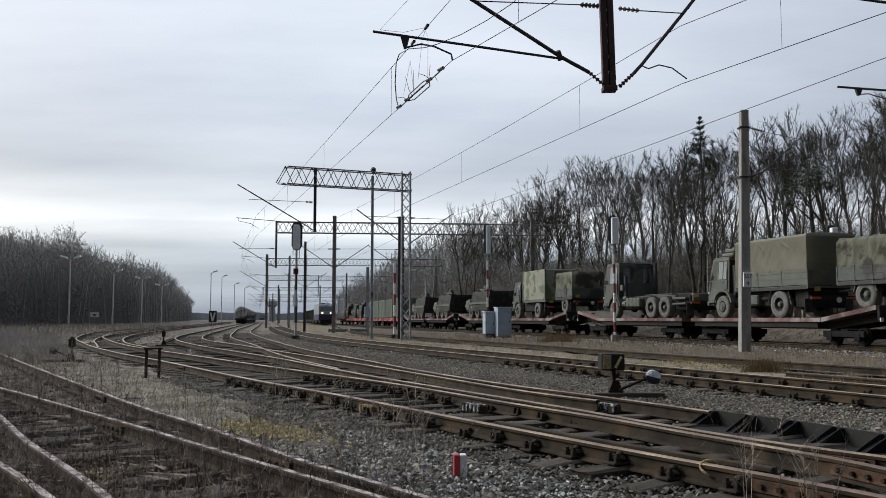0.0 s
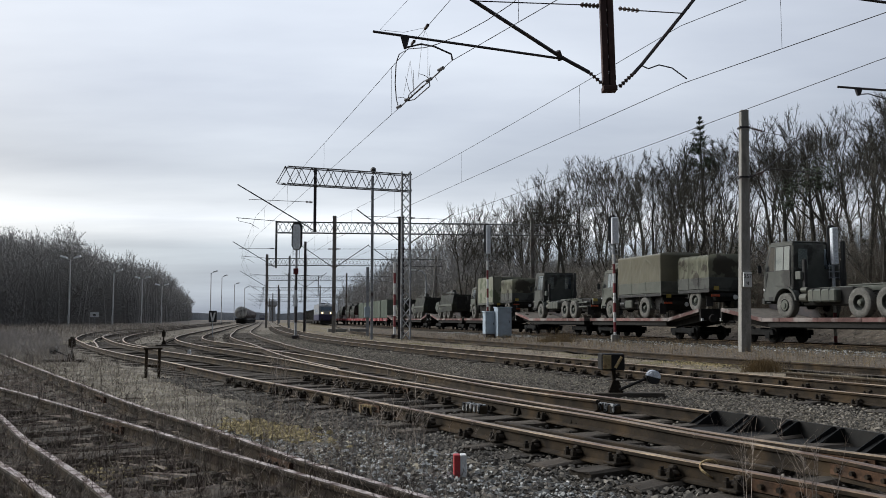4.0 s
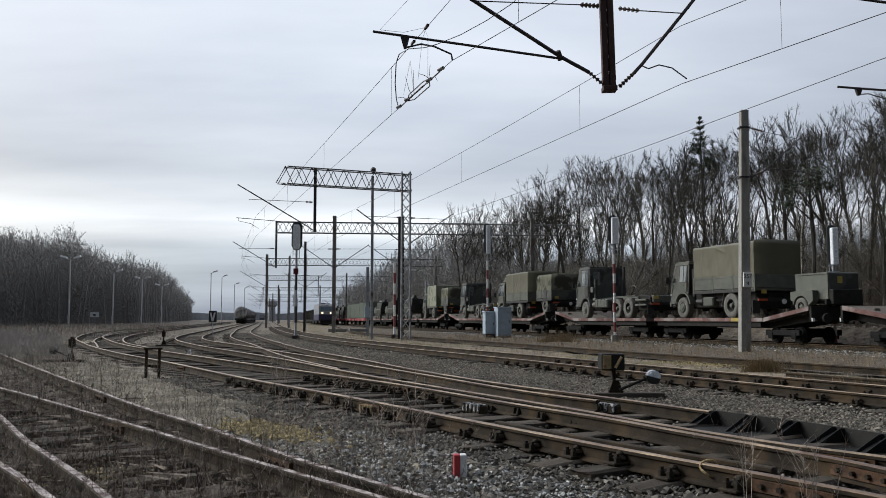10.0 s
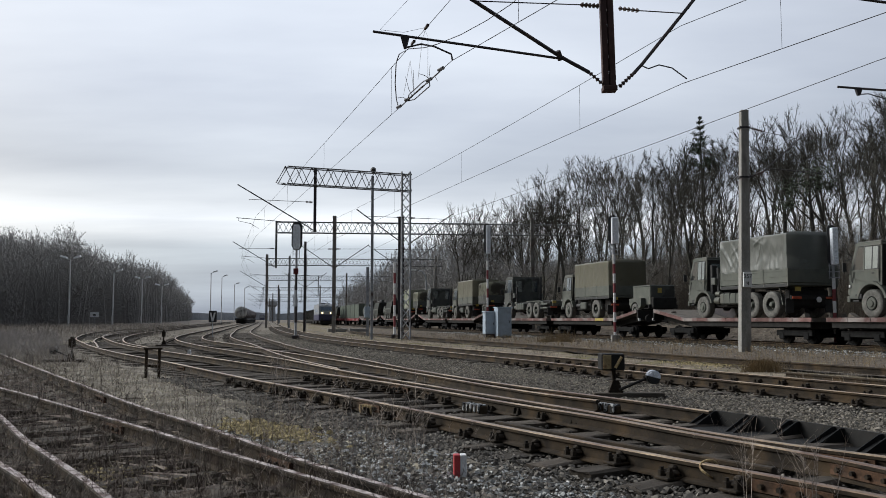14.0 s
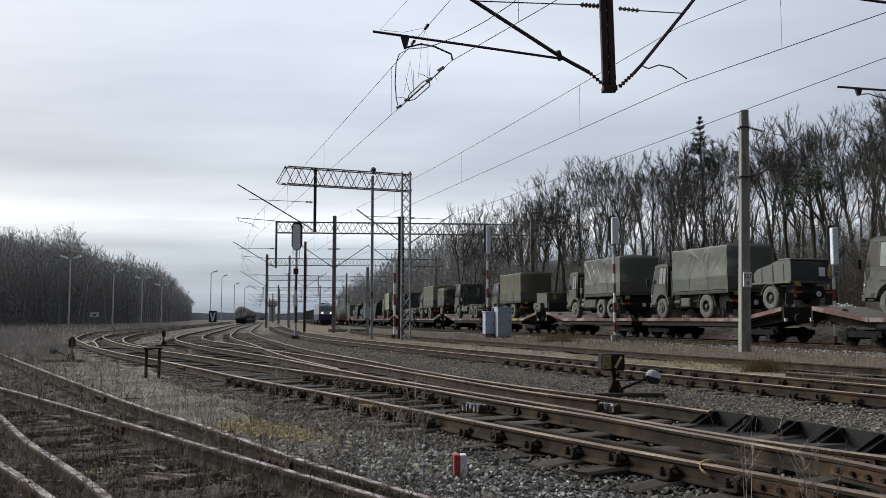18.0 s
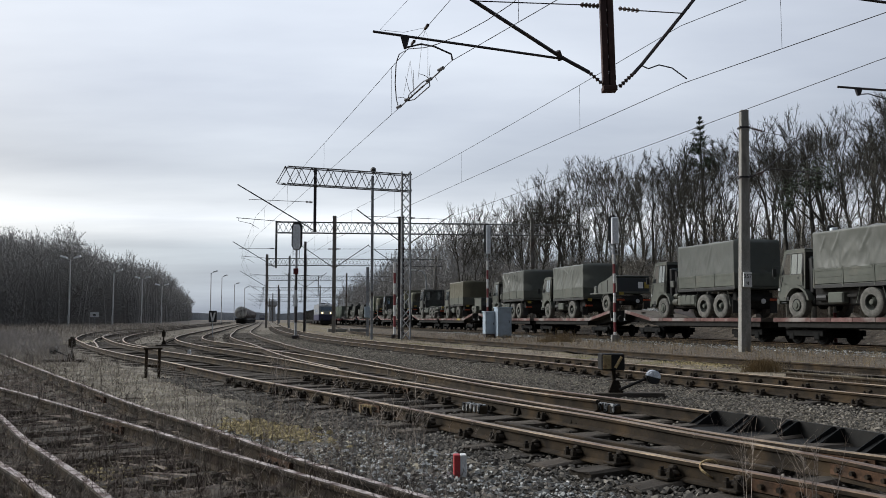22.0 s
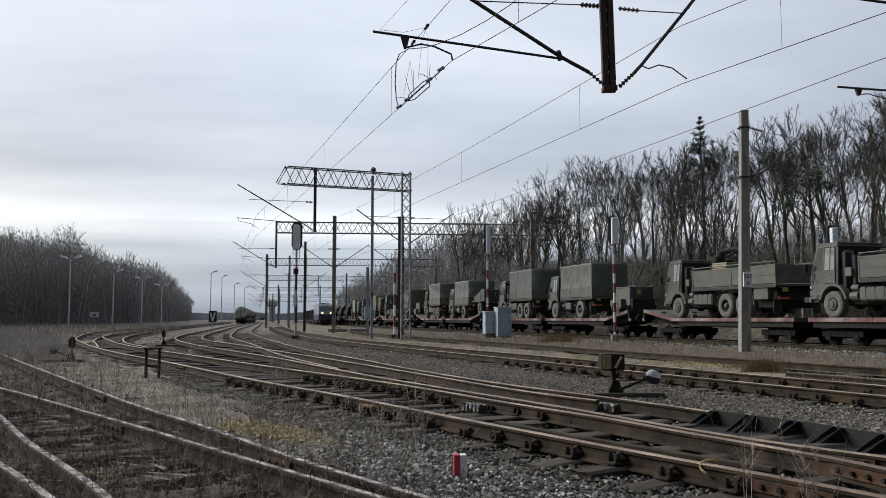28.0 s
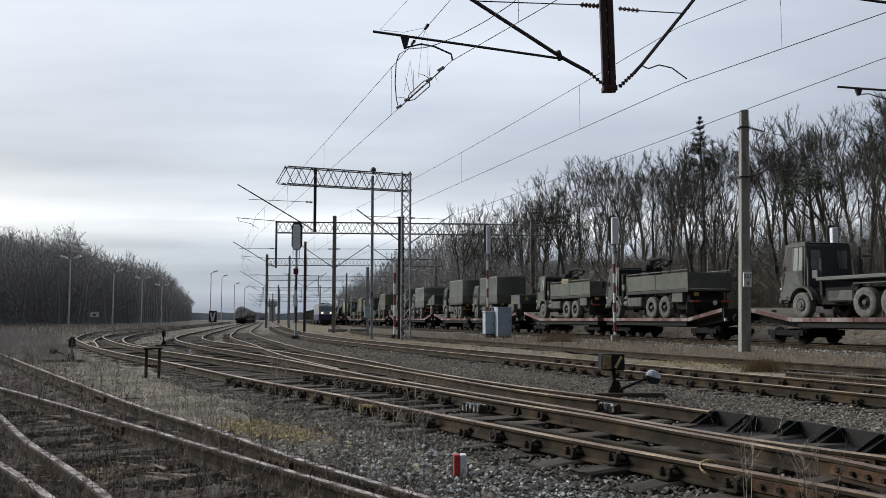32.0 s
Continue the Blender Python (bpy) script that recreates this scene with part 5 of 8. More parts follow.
def rear_fittings(parent, yr, z=0.75, w=1.1):
    part("rear_beam", Geo().box(-w, w, yr, yr + 0.1, z - 0.05, z + 0.12, 0.01), UNDER, parent)
    for s in (-1, 1):
        part("tail_lamp", Geo().box(s * 0.85 - 0.24, s * 0.85 + 0.24, yr - 0.04, yr, z - 0.03, z + 0.07, 0.01), ORANGE, parent)
        part("mud_flap", Geo().box(s * 1.0 - 0.2, s * 1.0 + 0.2, yr + 0.25, yr + 0.28, 0.22, z, 0.004), BLACK, parent)
    part("number_plate", Geo().box(-0.95, -0.67, yr - 0.05, yr - 0.03, z + 0.30, z + 0.48), YELLOW, parent, "yellow plate")
    part("spare_disc", Geo().lathe([(-0.02, 0.12), (0.02, 0.12)], 12, 1, (0.25, yr - 0.03, z - 0.05)), WHITE, parent)


def dropsides(parent, y0, y1, z0, z1, w=1.22, panels=3, material=OLIVE):
    part("load_floor", Geo().box(-w, w, y0, y1, z0 - 0.1, z0, 0.01), material, parent)
    n = panels
    L = (y1 - y0) / n
    for s in (-1, 1):
        for i in range(n):
            g = Geo()
            g.box(s * w - 0.02, s * w + 0.02, y0 + i * L + 0.04, y0 + (i + 1) * L - 0.04, z0 + 0.02, z1, 0.008)
            g.box(s * (w + 0.02) - 0.012, s * (w + 0.02) + 0.012, y0 + i * L + 0.06, y0 + (i + 1) * L - 0.06, z1 - 0.09, z1 - 0.02)
            g.box(s * (w + 0.02) - 0.012, s * (w + 0.02) + 0.012, y0 + i * L + 0.06, y0 + (i + 1) * L - 0.06, z0 + (z1 - z0) * 0.45, z0 + (z1 - z0) * 0.55)
            part("dropside", g, material, parent)
        for i in range(n + 1):
            part("stanchion", Geo().box(s * w - 0.035, s * w + 0.035, y0 + i * L - 0.035, y0 + i * L + 0.035, z0 - 0.12, z1 + 0.03, 0.006), material, parent)
        part("side_rail", Geo().box(s * w - 0.03, s * w + 0.03, y0, y1, z0 - 0.16, z0 - 0.02, 0.01), BLACK, parent)
    part("tailboard", Geo().box(-w + 0.04, w - 0.04, y0 - 0.02, y0 + 0.02, z0 + 0.02, z1, 0.008), material, parent)
    part("headboard", Geo().box(-w + 0.04, w - 0.04, y1 - 0.02, y1 + 0.02, z0 + 0.02, z1 + 0.1, 0.008), material, parent)


def rear_mudguard(parent, ya, yb, z, s, w=1.2):
    g = Geo()
    pts = [(s * (w - 0.02), ya - 0.75, 0.55), (s * (w - 0.02), ya - 0.55, z), (s * (w - 0.02), yb + 0.55, z), (s * (w - 0.02), yb + 0.75, 0.55)]
    g.tube(pts, 0.03, 0.03, 5)
    part("mudguard_frame", g, OLIVE, parent)


def lorry_4x4(q, tarp_mat, seed, roll=False, z1=3.47):
    t = thing("army_lorry", "olive two-axle army lorry with a canvas-covered load bed", "lorry", "lorries on the train")
    chassis(t, 0.9, -5.78, (0, -4.05))
    for y in (0, -4.05):
        for s in (-1, 1):
            wheel(t, s * 1.22, y, 0.52 if y == 0 else 0.57, 0.34, 0.03 if y == 0 else 0.16)
    cab(t, 1.10, -0.48, 0.72, 2.80)
    dropsides(t, -5.88, -1.08, 1.32, 1.94, 1.22, 3)
    tarp(t, 1.23, -5.88, -1.08, 1.90, z1, tarp_mat, seed, 0.09, 0.09 if tarp_mat is TARPO else 0.2)
    for s in (-1, 1):
        rear_mudguard(t, -4.05, -4.05, 1.20, s)
        part("fuel_tank", Geo().box(s * 1.0 - 0.2, s * 1.0 + 0.2, -2.6, -1.75, 0.55, 1.0, 0.05), OLIVE, t)
        part("air_bottle", Geo().tube([(s * 1.0, -1.6, 0.8), (s * 1.0, -1.05, 0.8)], 0.14, 0.14, 10), BLACK, t)
        part("side_guard", Geo().box(s * 1.05 - 0.02, s * 1.05 + 0.02, -3.2, -2.7, 0.8, 0.9), UNDER, t)
    # black block added behind the axle to keep the underside dark
    part("rear_underbody", Geo().box(-0.92, 0.92, -5.55, -4.70, 0.42, 1.2, 0.04), UNDER, t)
    if roll:
        part("roof_rack_load", Geo().box(-1.0, 1.0, -0.62, 0.30, 2.86, 3.04, 0.05).box(-0.95, 0.95, -0.66, 0.15, 3.05, 3.24, 0.05), OLIVE, t, "stowed canvas packs on the cab roof")
    rear_fittings(t, -5.90, 0.78)
    MOVERS.append((t, q, DECK))
    return t


def lorry_6x6(q, body, seed, tarp_mat=TARPG, roof=2.85):
    names = {"tarp": "olive three-axle army lorry under a pale folded tarpaulin", "open": "olive three-axle lorry with high open sides and a folded crane",
             "chassis": "dark green three-axle chassis lorry with bare hook-lift frame", "flat": "dark green three-axle lorry with a long flat bed"}
    t = thing("army_truck", names[body], "lorry", "lorries on the train")
    a2, a3 = {"tarp": (-3.72, -5.10), "chassis": (-4.2, -5.6), "flat": (-3.45, -4.82)}.get(body, (-4.05, -5.42))
    yr = {"tarp": -6.29, "open": -7.75, "chassis": -8.0, "flat": -8.6}[body]
    chassis(t, 0.95, yr + 0.1, (0, a2, a3))
    for y in (0, a2, a3):
        for s in (-1, 1):
            wheel(t, s * 1.23, y, 0.52 if y == 0 else 0.57, 0.34, 0.03 if y == 0 else 0.16)
    cab(t, 1.36 if body == "chassis" else 1.24, -0.46 if body == "chassis" else -0.24, 0.74, {"chassis": 3.17, "flat": 3.06}.get(body, roof + 0.06), 1.2, DKGREEN if body in ("chassis", "flat") else OLIVE, {"chassis": DKGREEN, "flat": SHADEBLUE}.get(body, UNDER), body not in ("chassis", "flat"))
    for s in (-1, 1):
        if body == "flat":
            part("fuel_tank", Geo().box(s * 1.0 - 0.22, s * 1.0 + 0.2, -2.9, -1.5, 0.62, 1.05, 0.05), DKGREEN, t)
            part("side_pipe", Geo().tube([(s * 1.18, -0.42, 1.1), (s * 1.18, -0.42, 2.45)], 0.035, 0.035, 6), TARPG, t)
        else:
            part("fuel_tank", Geo().box(s * 1.0 - 0.22, s * 1.0 + 0.22, -2.95, -1.35, 0.62, 1.14, 0.06), OLIVE, t)
            for yy in (-2.6, -2.15, -1.7):
                part("tank_strap", Geo().box(min(s * 0.80, s * 1.232), max(s * 0.80, s * 1.232), yy - 0.03, yy + 0.03, 0.61, 1.152, 0.02), DKGREEN, t)
            part("air_bottle", Geo().tube([(s * 1.0, -1.2, 0.82), (s * 1.0, -0.8, 0.82)], 0.17, 0.17, 12), OLIVE, t)
            part("air_bottle", Geo().tube([(s * 1.02, -1.2, 1.14), (s * 1.02, -0.85, 1.14)], 0.11, 0.11, 12), OLIVE, t)
        part("equipment_box", Geo().box(s * 1.05 - 0.12, s * 1.05 + 0.12, -0.95, -0.62, 1.58, 1.92, 0.02), TARPG, t, "small grey box behind the cab")
        part("air_filter", Geo().tube([(s * 0.95, -0.95, 0.9), (s * 0.95, -0.95, 2.4)], 0.1, 0.1, 8), BLACK, t)
        if body != "chassis":
            rear_mudguard(t, a3, a2, 1.30, s)
    # added black block that darkens the space under the bed's rear
    part("rear_underbody", Geo().box(-0.92, 0.92, yr + 0.35, a3 - 0.62, 0.42, 1.28, 0.04), UNDER, t)
    if body == "tarp":
        dropsides(t, yr, -1.53, 1.46, 2.06, 1.24, 3)
        tarp(t, 1.25, yr, -1.53, 2.02, 3.63, tarp_mat, seed, 0.09, 0.10 if tarp_mat is TARPD else 0.32)
        rear_fittings(t, yr - 0.02, 0.82)
    elif body == "open":
        dropsides(t, yr, -1.45, 1.46, 2.30, 1.24, 2)
        for s in (-1, 1):
            part("stowage_box", Geo().box(s * 1.05 - 0.17, s * 1.05 + 0.17, a3 - 1.75, a3 - 0.75, 0.8, 1.36, 0.02), OLIVE, t)
            part("top_rail", Geo().tube([(s * 1.24, yr, 2.42), (s * 1.24, -1.45, 2.42)], 0.03, 0.03, 6), OLIVE, t)
        rear_fittings(t, yr - 0.02, 0.82)
        c = Geo()
        c.box(-0.5, 0.35, -2.6, -1.7, 1.46, 2.6, 0.04)
        c.tube([(-0.1, -2.2, 2.5), (-0.1, -2.2, 3.25)], 0.17, 0.13, 10)
        c.tube([(-0.1, -2.05, 3.22), (0.1, -3.1, 3.34), (0.2, -3.75, 3.12)], 0.13, 0.10, 8)
        c.tube([(0.2, -3.75, 3.12), (0.42, -2.9, 2.92), (0.5, -2.1, 3.05)], 0.10, 0.08, 8)
        c.tube([(-0.12, -2.25, 2.85), (0.08, -3.0, 3.14)], 0.06, 0.05, 8)
        c.tube([(0.5, -2.1, 3.05), (0.72, -1.75, 2.82), (0.75, -1.7, 2.45)], 0.05, 0.03, 6)
        c.box(-0.62, -0.30, -2.5, -2.0, 2.62, 3.0, 0.05)
        c.box(0.1, 0.45, -2.45, -2.05, 2.55, 2.86, 0.05)
        for k in range(4):
            c.tube([(-0.35 + 0.12 * k, -2.3, 2.95), (-0.3 + 0.12 * k, -2.55, 3.28), (-0.1 + 0.1 * k, -2.95, 3.22)], 0.02, 0.02, 5)
        part("folded_crane", c, UNDER, t, "folded black loading crane")
        for k in range(4 if seed < 28 else 0):
            part("timber_board", Geo().box(-1.0, 0.9, -3.9, -2.75, 2.28 + 0.09 * k, 2.35 + 0.09 * k, 0.01), PALEWOOD, t, "pale wooden board on the load")
    elif body == "flat":
        part("flat_bed", Geo().box(-1.24, 1.24, yr, -0.95, 1.46, 1.62, 0.02), OLIVE, t)
        part("flat_bed_edge", Geo().box(-1.27, -1.24, yr, -0.95, 1.48, 1.60, 0.008), TARPG, t)
        part("exhaust_stack", Geo().tube([(0.9, -0.95, 1.0), (0.9, -0.95, 2.9)], 0.07, 0.07, 8), BLACK, t)
        part("lashing_bar", Geo().tube([(0.5, -1.3, 1.7), (0.5, -1.3, 2.5), (1.1, -1.3, 2.5)], 0.05, 0.05, 6), BLACK, t)
        rear_fittings(t, yr - 0.02, 0.82)
    else:
        g = Geo()
        for s in (-1, 1):
            g.box(s * 0.42 - 0.08, s * 0.42 + 0.08, yr + 0.3, -1.1, 1.02, 1.24, 0.02)
            g.box(s * 1.0 - 0.2, s * 1.0 + 0.24, -6.35, -3.6, 1.22, 1.27, 0.01)
            g.box(s * 1.1 - 0.1, s * 1.1 + 0.1, -7.6, -6.35, 0.95, 1.05, 0.02)
            g.box(s * 1.1 - 0.1, s * 1.1 + 0.1, -7.6, -6.35, 0.68, 0.78, 0.02)
        g.box(-0.9, 0.9, -7.9, -7.2, 0.85, 1.25, 0.03)
        part("hook_lift_frame", g, OLIVE, t)
        part("exhaust_pipe", Geo().tube([(1.0, -0.95, 1.0), (1.0, -0.95, 3.2)], 0.09, 0.09, 8), BLACK, t)
        rear_fittings(t, yr, 0.75)
    MOVERS.append((t, q, DECK))
    return t


def trailer(q, cover, seed, zoff, canvas=CAMO, ln=2.7):
    t = thing("army_trailer", "single-axle army trailer with a camouflage canvas cover" if cover else "single-axle army trailer with a sloping canvas-covered load", "trailer", "trailers on the train")
    for s in (-1, 1):
        wheel(t, s * 1.1, 0, 0.52, 0.3)
    g = Geo()
    g.tube([(-0.9, 0, 0.52), (0.9, 0, 0.52)], 0.07, 0.07, 8)
    g.tube([(0, ln / 2, 0.78), (0, ln / 2 + 1.2, 0.72)], 0.06, 0.06, 6)
    for s in (-1, 1):
        g.box(s * 0.5 - 0.05, s * 0.5 + 0.05, -ln / 2, ln / 2, 0.72, 0.9)
    part("trailer_frame", g, UNDER, t)
    # added black box as the dark under the trailer floor
    part("under_tank", Geo().box(-0.7, 0.7, -ln / 2 + 0.1, ln / 2 - 0.3, 0.5, 1.0, 0.05), UNDER, t)
    if cover:
        dropsides(t, -ln / 2, ln / 2, 1.05, 1.62, 1.15, 3, DKGREEN)
        tarp(t, 1.16, -ln / 2, ln / 2, 1.60, 2.75, canvas, seed, 0.3)
    else:
        part("load_floor", Geo().box(-1.15, 1.15, -ln / 2, ln / 2 + 0.7, 1.12, 1.2, 0.01), TARPG, t)
        side = [(-ln / 2, 1.2), (-ln / 2, 2.02), (-ln / 2 + 0.08, 2.1), (-0.5, 2.1), (0.1, 1.94), (0.85, 1.80), (1.05, 1.66), (1.12, 1.42), (1.05, 1.2)]
        part("load_cover", Geo().prism(side, -1.08, 1.08, 0), TARPG, t, "grey-green canvas cover sloping down to the front")
        # panel that paints the shade on the load's back
        part("load_back", Geo().box(-1.02, 1.02, -ln / 2 - 0.03, -ln / 2 + 0.002, 1.24, 2.0, 0.008), SHADEBLUE, t, "back of the load with blue-black shade painted on")
        part("cover_ridge", Geo().box(-1.1, 1.1, -ln / 2 - 0.05, -0.55, 2.08, 2.17, 0.03), TARPD, t)
        for sx in (-1.09, 1.09):
            for yy in (-0.9, -0.2, 0.55):
                part("lashing_strap", Geo().box(sx - 0.012, sx + 0.012, yy - 0.025, yy + 0.025, 1.14, 1.95 if yy < 0 else 1.8, 0.004), DKGREEN, t)
        part("jockey_wheel_box", Geo().box(-1.0, -0.72, ln / 2 + 0.15, ln / 2 + 0.5, 1.2, 1.62, 0.03), TARPG, t)
        part("load_plate", Geo().box(0.30, 0.62, -ln / 2 - 0.06, -ln / 2 - 0.035, 1.42, 1.80, 0.006), LANTERN, t, "white plate on the load")
        part("load_plate", Geo().box(0.72, 1.02, -ln / 2 - 0.06, -ln / 2 - 0.035, 1.42, 1.80, 0.006), YELLOW, t, "yellow plate on the load")
    for s in (-1, 1):
        part("mudguard", Geo().prism([(0.62 * math.cos(a), 0.52 + 0.62 * math.sin(a)) for a in np.linspace(0.2, 2.94, 8)] + [(0.58 * math.cos(a), 0.52 + 0.58 * math.sin(a)) for a in np.linspace(2.94, 0.2, 8)], s * 0.8, s * 1.12, 0), DKGREEN, t)
    rear_fittings(t, -ln / 2 - 0.04, 0.72, 1.0)
    MOVERS.append((t, q, zoff))


def utility_trailer(q, zoff):
    """A small single-axle trailer: steel body, wide wings over the wheels, black rear frame."""
    t = thing("utility_trailer", "small grey-green steel utility trailer with wide wings", "trailer", "trailers on the train")
    for s in (-1, 1):
        wheel(t, s * 1.02, 0, 0.37, 0.22, 0.06)
        a = [(0.46 * math.cos(u), 0.36 + 0.46 * math.sin(u)) for u in np.linspace(math.pi * 0.96, math.pi * 0.04, 12)]
        part("wing", Geo().prism([(-0.72, 0.60), (-0.72, 1.02), (0.30, 1.02), (0.62, 0.98), (0.62, 0.66)] + [(0.50, 0.60)] + a[::-1], min(s * 0.74, s * 1.03), max(s * 0.74, s * 1.03), 0), OLIVE, t)
        part("body_side", Geo().box(s * 0.74 - 0.02, s * 0.74 + 0.02, -1.3, 0.62, 0.66, 1.72, 0.01), OLIVE, t)
        part("side_rib", Geo().box(s * 0.77 - 0.02, s * 0.77 + 0.02, -1.3, 0.62, 1.66, 1.73, 0.01), OLIVE, t)
        part("tail_lamp", Geo().box(s * 0.6 - 0.1, s * 0.6 + 0.1, -1.38, -1.34, 0.62, 0.72, 0.01), ORANGE, t)
    part("floor", Geo().box(-0.74, 0.74, -1.3, 0.62, 0.60, 0.68, 0.01), UNDER, t)
    part("tailboard", Geo().box(-0.72, 0.72, -1.33, -1.29, 0.70, 1.70, 0.01), DKGREEN, t)
    part("front_board", Geo().box(-0.72, 0.72, 0.58, 0.62, 0.70, 1.70, 0.01), OLIVE, t)
    part("canvas_cover", Geo().box(-0.73, 0.73, -1.29, 0.60, 1.68, 1.74, 0.02), TARPD, t, "taut dark canvas cover")
    g = Geo()
    g.tube([(-0.95, 0, 0.37), (0.95, 0, 0.37)], 0.06, 0.06, 8)
    for s in (-1, 1):
        g.tube([(s * 0.6, 0.5, 0.55), (0, 1.7, 0.5)], 0.045, 0.045, 6)
        g.box(s * 0.55 - 0.05, s * 0.55 + 0.05, -1.36, 0.6, 0.48, 0.6)
    g.box(-0.9, 0.9, -1.36, -1.26, 0.42, 0.66, 0.02)
    part("towing_frame", g, UNDER, t)
    part("stowage_box", Geo().box(-0.72, 0.72, -1.55, -1.30, 0.45, 1.05, 0.02), UNDER, t)
    part("number_plate", Geo().box(-0.32, -0.08, -1.35, -1.33, 1.30, 1.58), YELLOW, t, "yellow plate")
    MOVERS.append((t, q, zoff))


def carrier(q, zoff=DECK):
    t = thing("armoured_carrier", "dark green wheeled armoured personnel carrier", "armoured vehicle", "armoured vehicles on the train")
    for y in (0, -1.9, -3.5):
        for s in (-1, 1):
            wheel(t, s * 1.35, y, 0.58, 0.36)
    hull = Geo()
    o = [(1.7, 1.1), (1.1, 1.62), (0.3, 1.75), (-0.2, 2.3), (-5.1, 2.3), (-5.2, 1.4), (-5.0, 0.75), (1.0, 0.62)]
    k = len(o)
    hull.add([(x * (1.0 if z < 1.7 else 0.86), y, z) for x in (-1.38, 1.38) for y, z in o], [tuple(range(k)), tuple(range(k, 2 * k))] + [(i, (i + 1) % k, k + (i + 1) % k, k + i) for i in range(k)])
    part("hull", hull, HULLGREEN, t)
    for s in (-1, 1):
        part("bow_plate", Geo().prism([(1.66, 1.1), (1.08, 1.60), (0.3, 1.72), (0.05, 1.55), (0.35, 0.95), (1.0, 0.72)], s * 1.385, s * 1.40, 0), TARPG, t, "pale bow plate")
    part("trim_vane", Geo().box(-1.35, 1.35, 1.3, 1.5, 1.25, 1.6, 0.02), TARPG, t)
    for s in (-1, 1):
        part("wheel_skirt", Geo().box(s * 1.38 - 0.03, s * 1.38 + 0.03, -4.9, 1.0, 1.22, 1.4, 0.01), OLIVE, t)
        part("rear_door", Geo().box(s * 0.5 - 0.4, s * 0.5 + 0.4, -5.24, -5.18, 0.95, 2.1, 0.01), UNDER, t)
    g = Geo()
    g.box(-0.55, 0.25, -1.6, -0.7, 2.3, 2.5, 0.03)
    g.tube([(-0.15, -1.2, 2.45), (-0.15, -1.2, 2.85)], 0.3, 0.22, 10)
    g.tube([(-0.15, -1.0, 2.7), (-0.15, 0.2, 2.75)], 0.03, 0.03, 6)
    part("gun_ring", g, DKGREEN, t)
    part("roof_rail", Geo().tube([(-1.1, -5.0, 2.45), (-1.1, -2.0, 2.5)], 0.05, 0.05, 6), TARPG, t)
    MOVERS.append((t, q, zoff))


def shelter_lorry(q):
    t = thing("shelter_lorry", "army lorry carrying a tall camouflage-painted shelter box", "lorry", "lorries on the train")
    chassis(t, 0.9, -5.2, (0, -4.05))
    for y in (0, -4.05):
        for s in (-1, 1):
            wheel(t, s * 1.22, y)
    cab(t, 1.10, -0.48, 0.72, 2.68)
    part("load_floor", Geo().box(-1.22, 1.22, -5.6, -1.1, 1.15, 1.30, 0.01), OLIVE, t)
    b = part("shelter_box", Geo().box(-1.22, 1.22, -5.6, -1.2, 1.30, 3.45, 0.04), CAMOL, t, "pale camouflage-painted shelter box")
    for y in (-5.6, -1.2):
        for s in (-1, 1):
            part("corner_post", Geo().box(s * 1.22 - 0.05, s * 1.22 + 0.05, y - 0.05, y + 0.05, 1.28, 3.47, 0.01), OLIVE, b)
    part("shelter_door", Geo().box(-0.5, 0.5, -5.65, -5.6, 1.4, 3.3, 0.01), DKGREEN, b)
    rear_fittings(t, -5.64, 0.78)
    MOVERS.append((t, q, DECK))


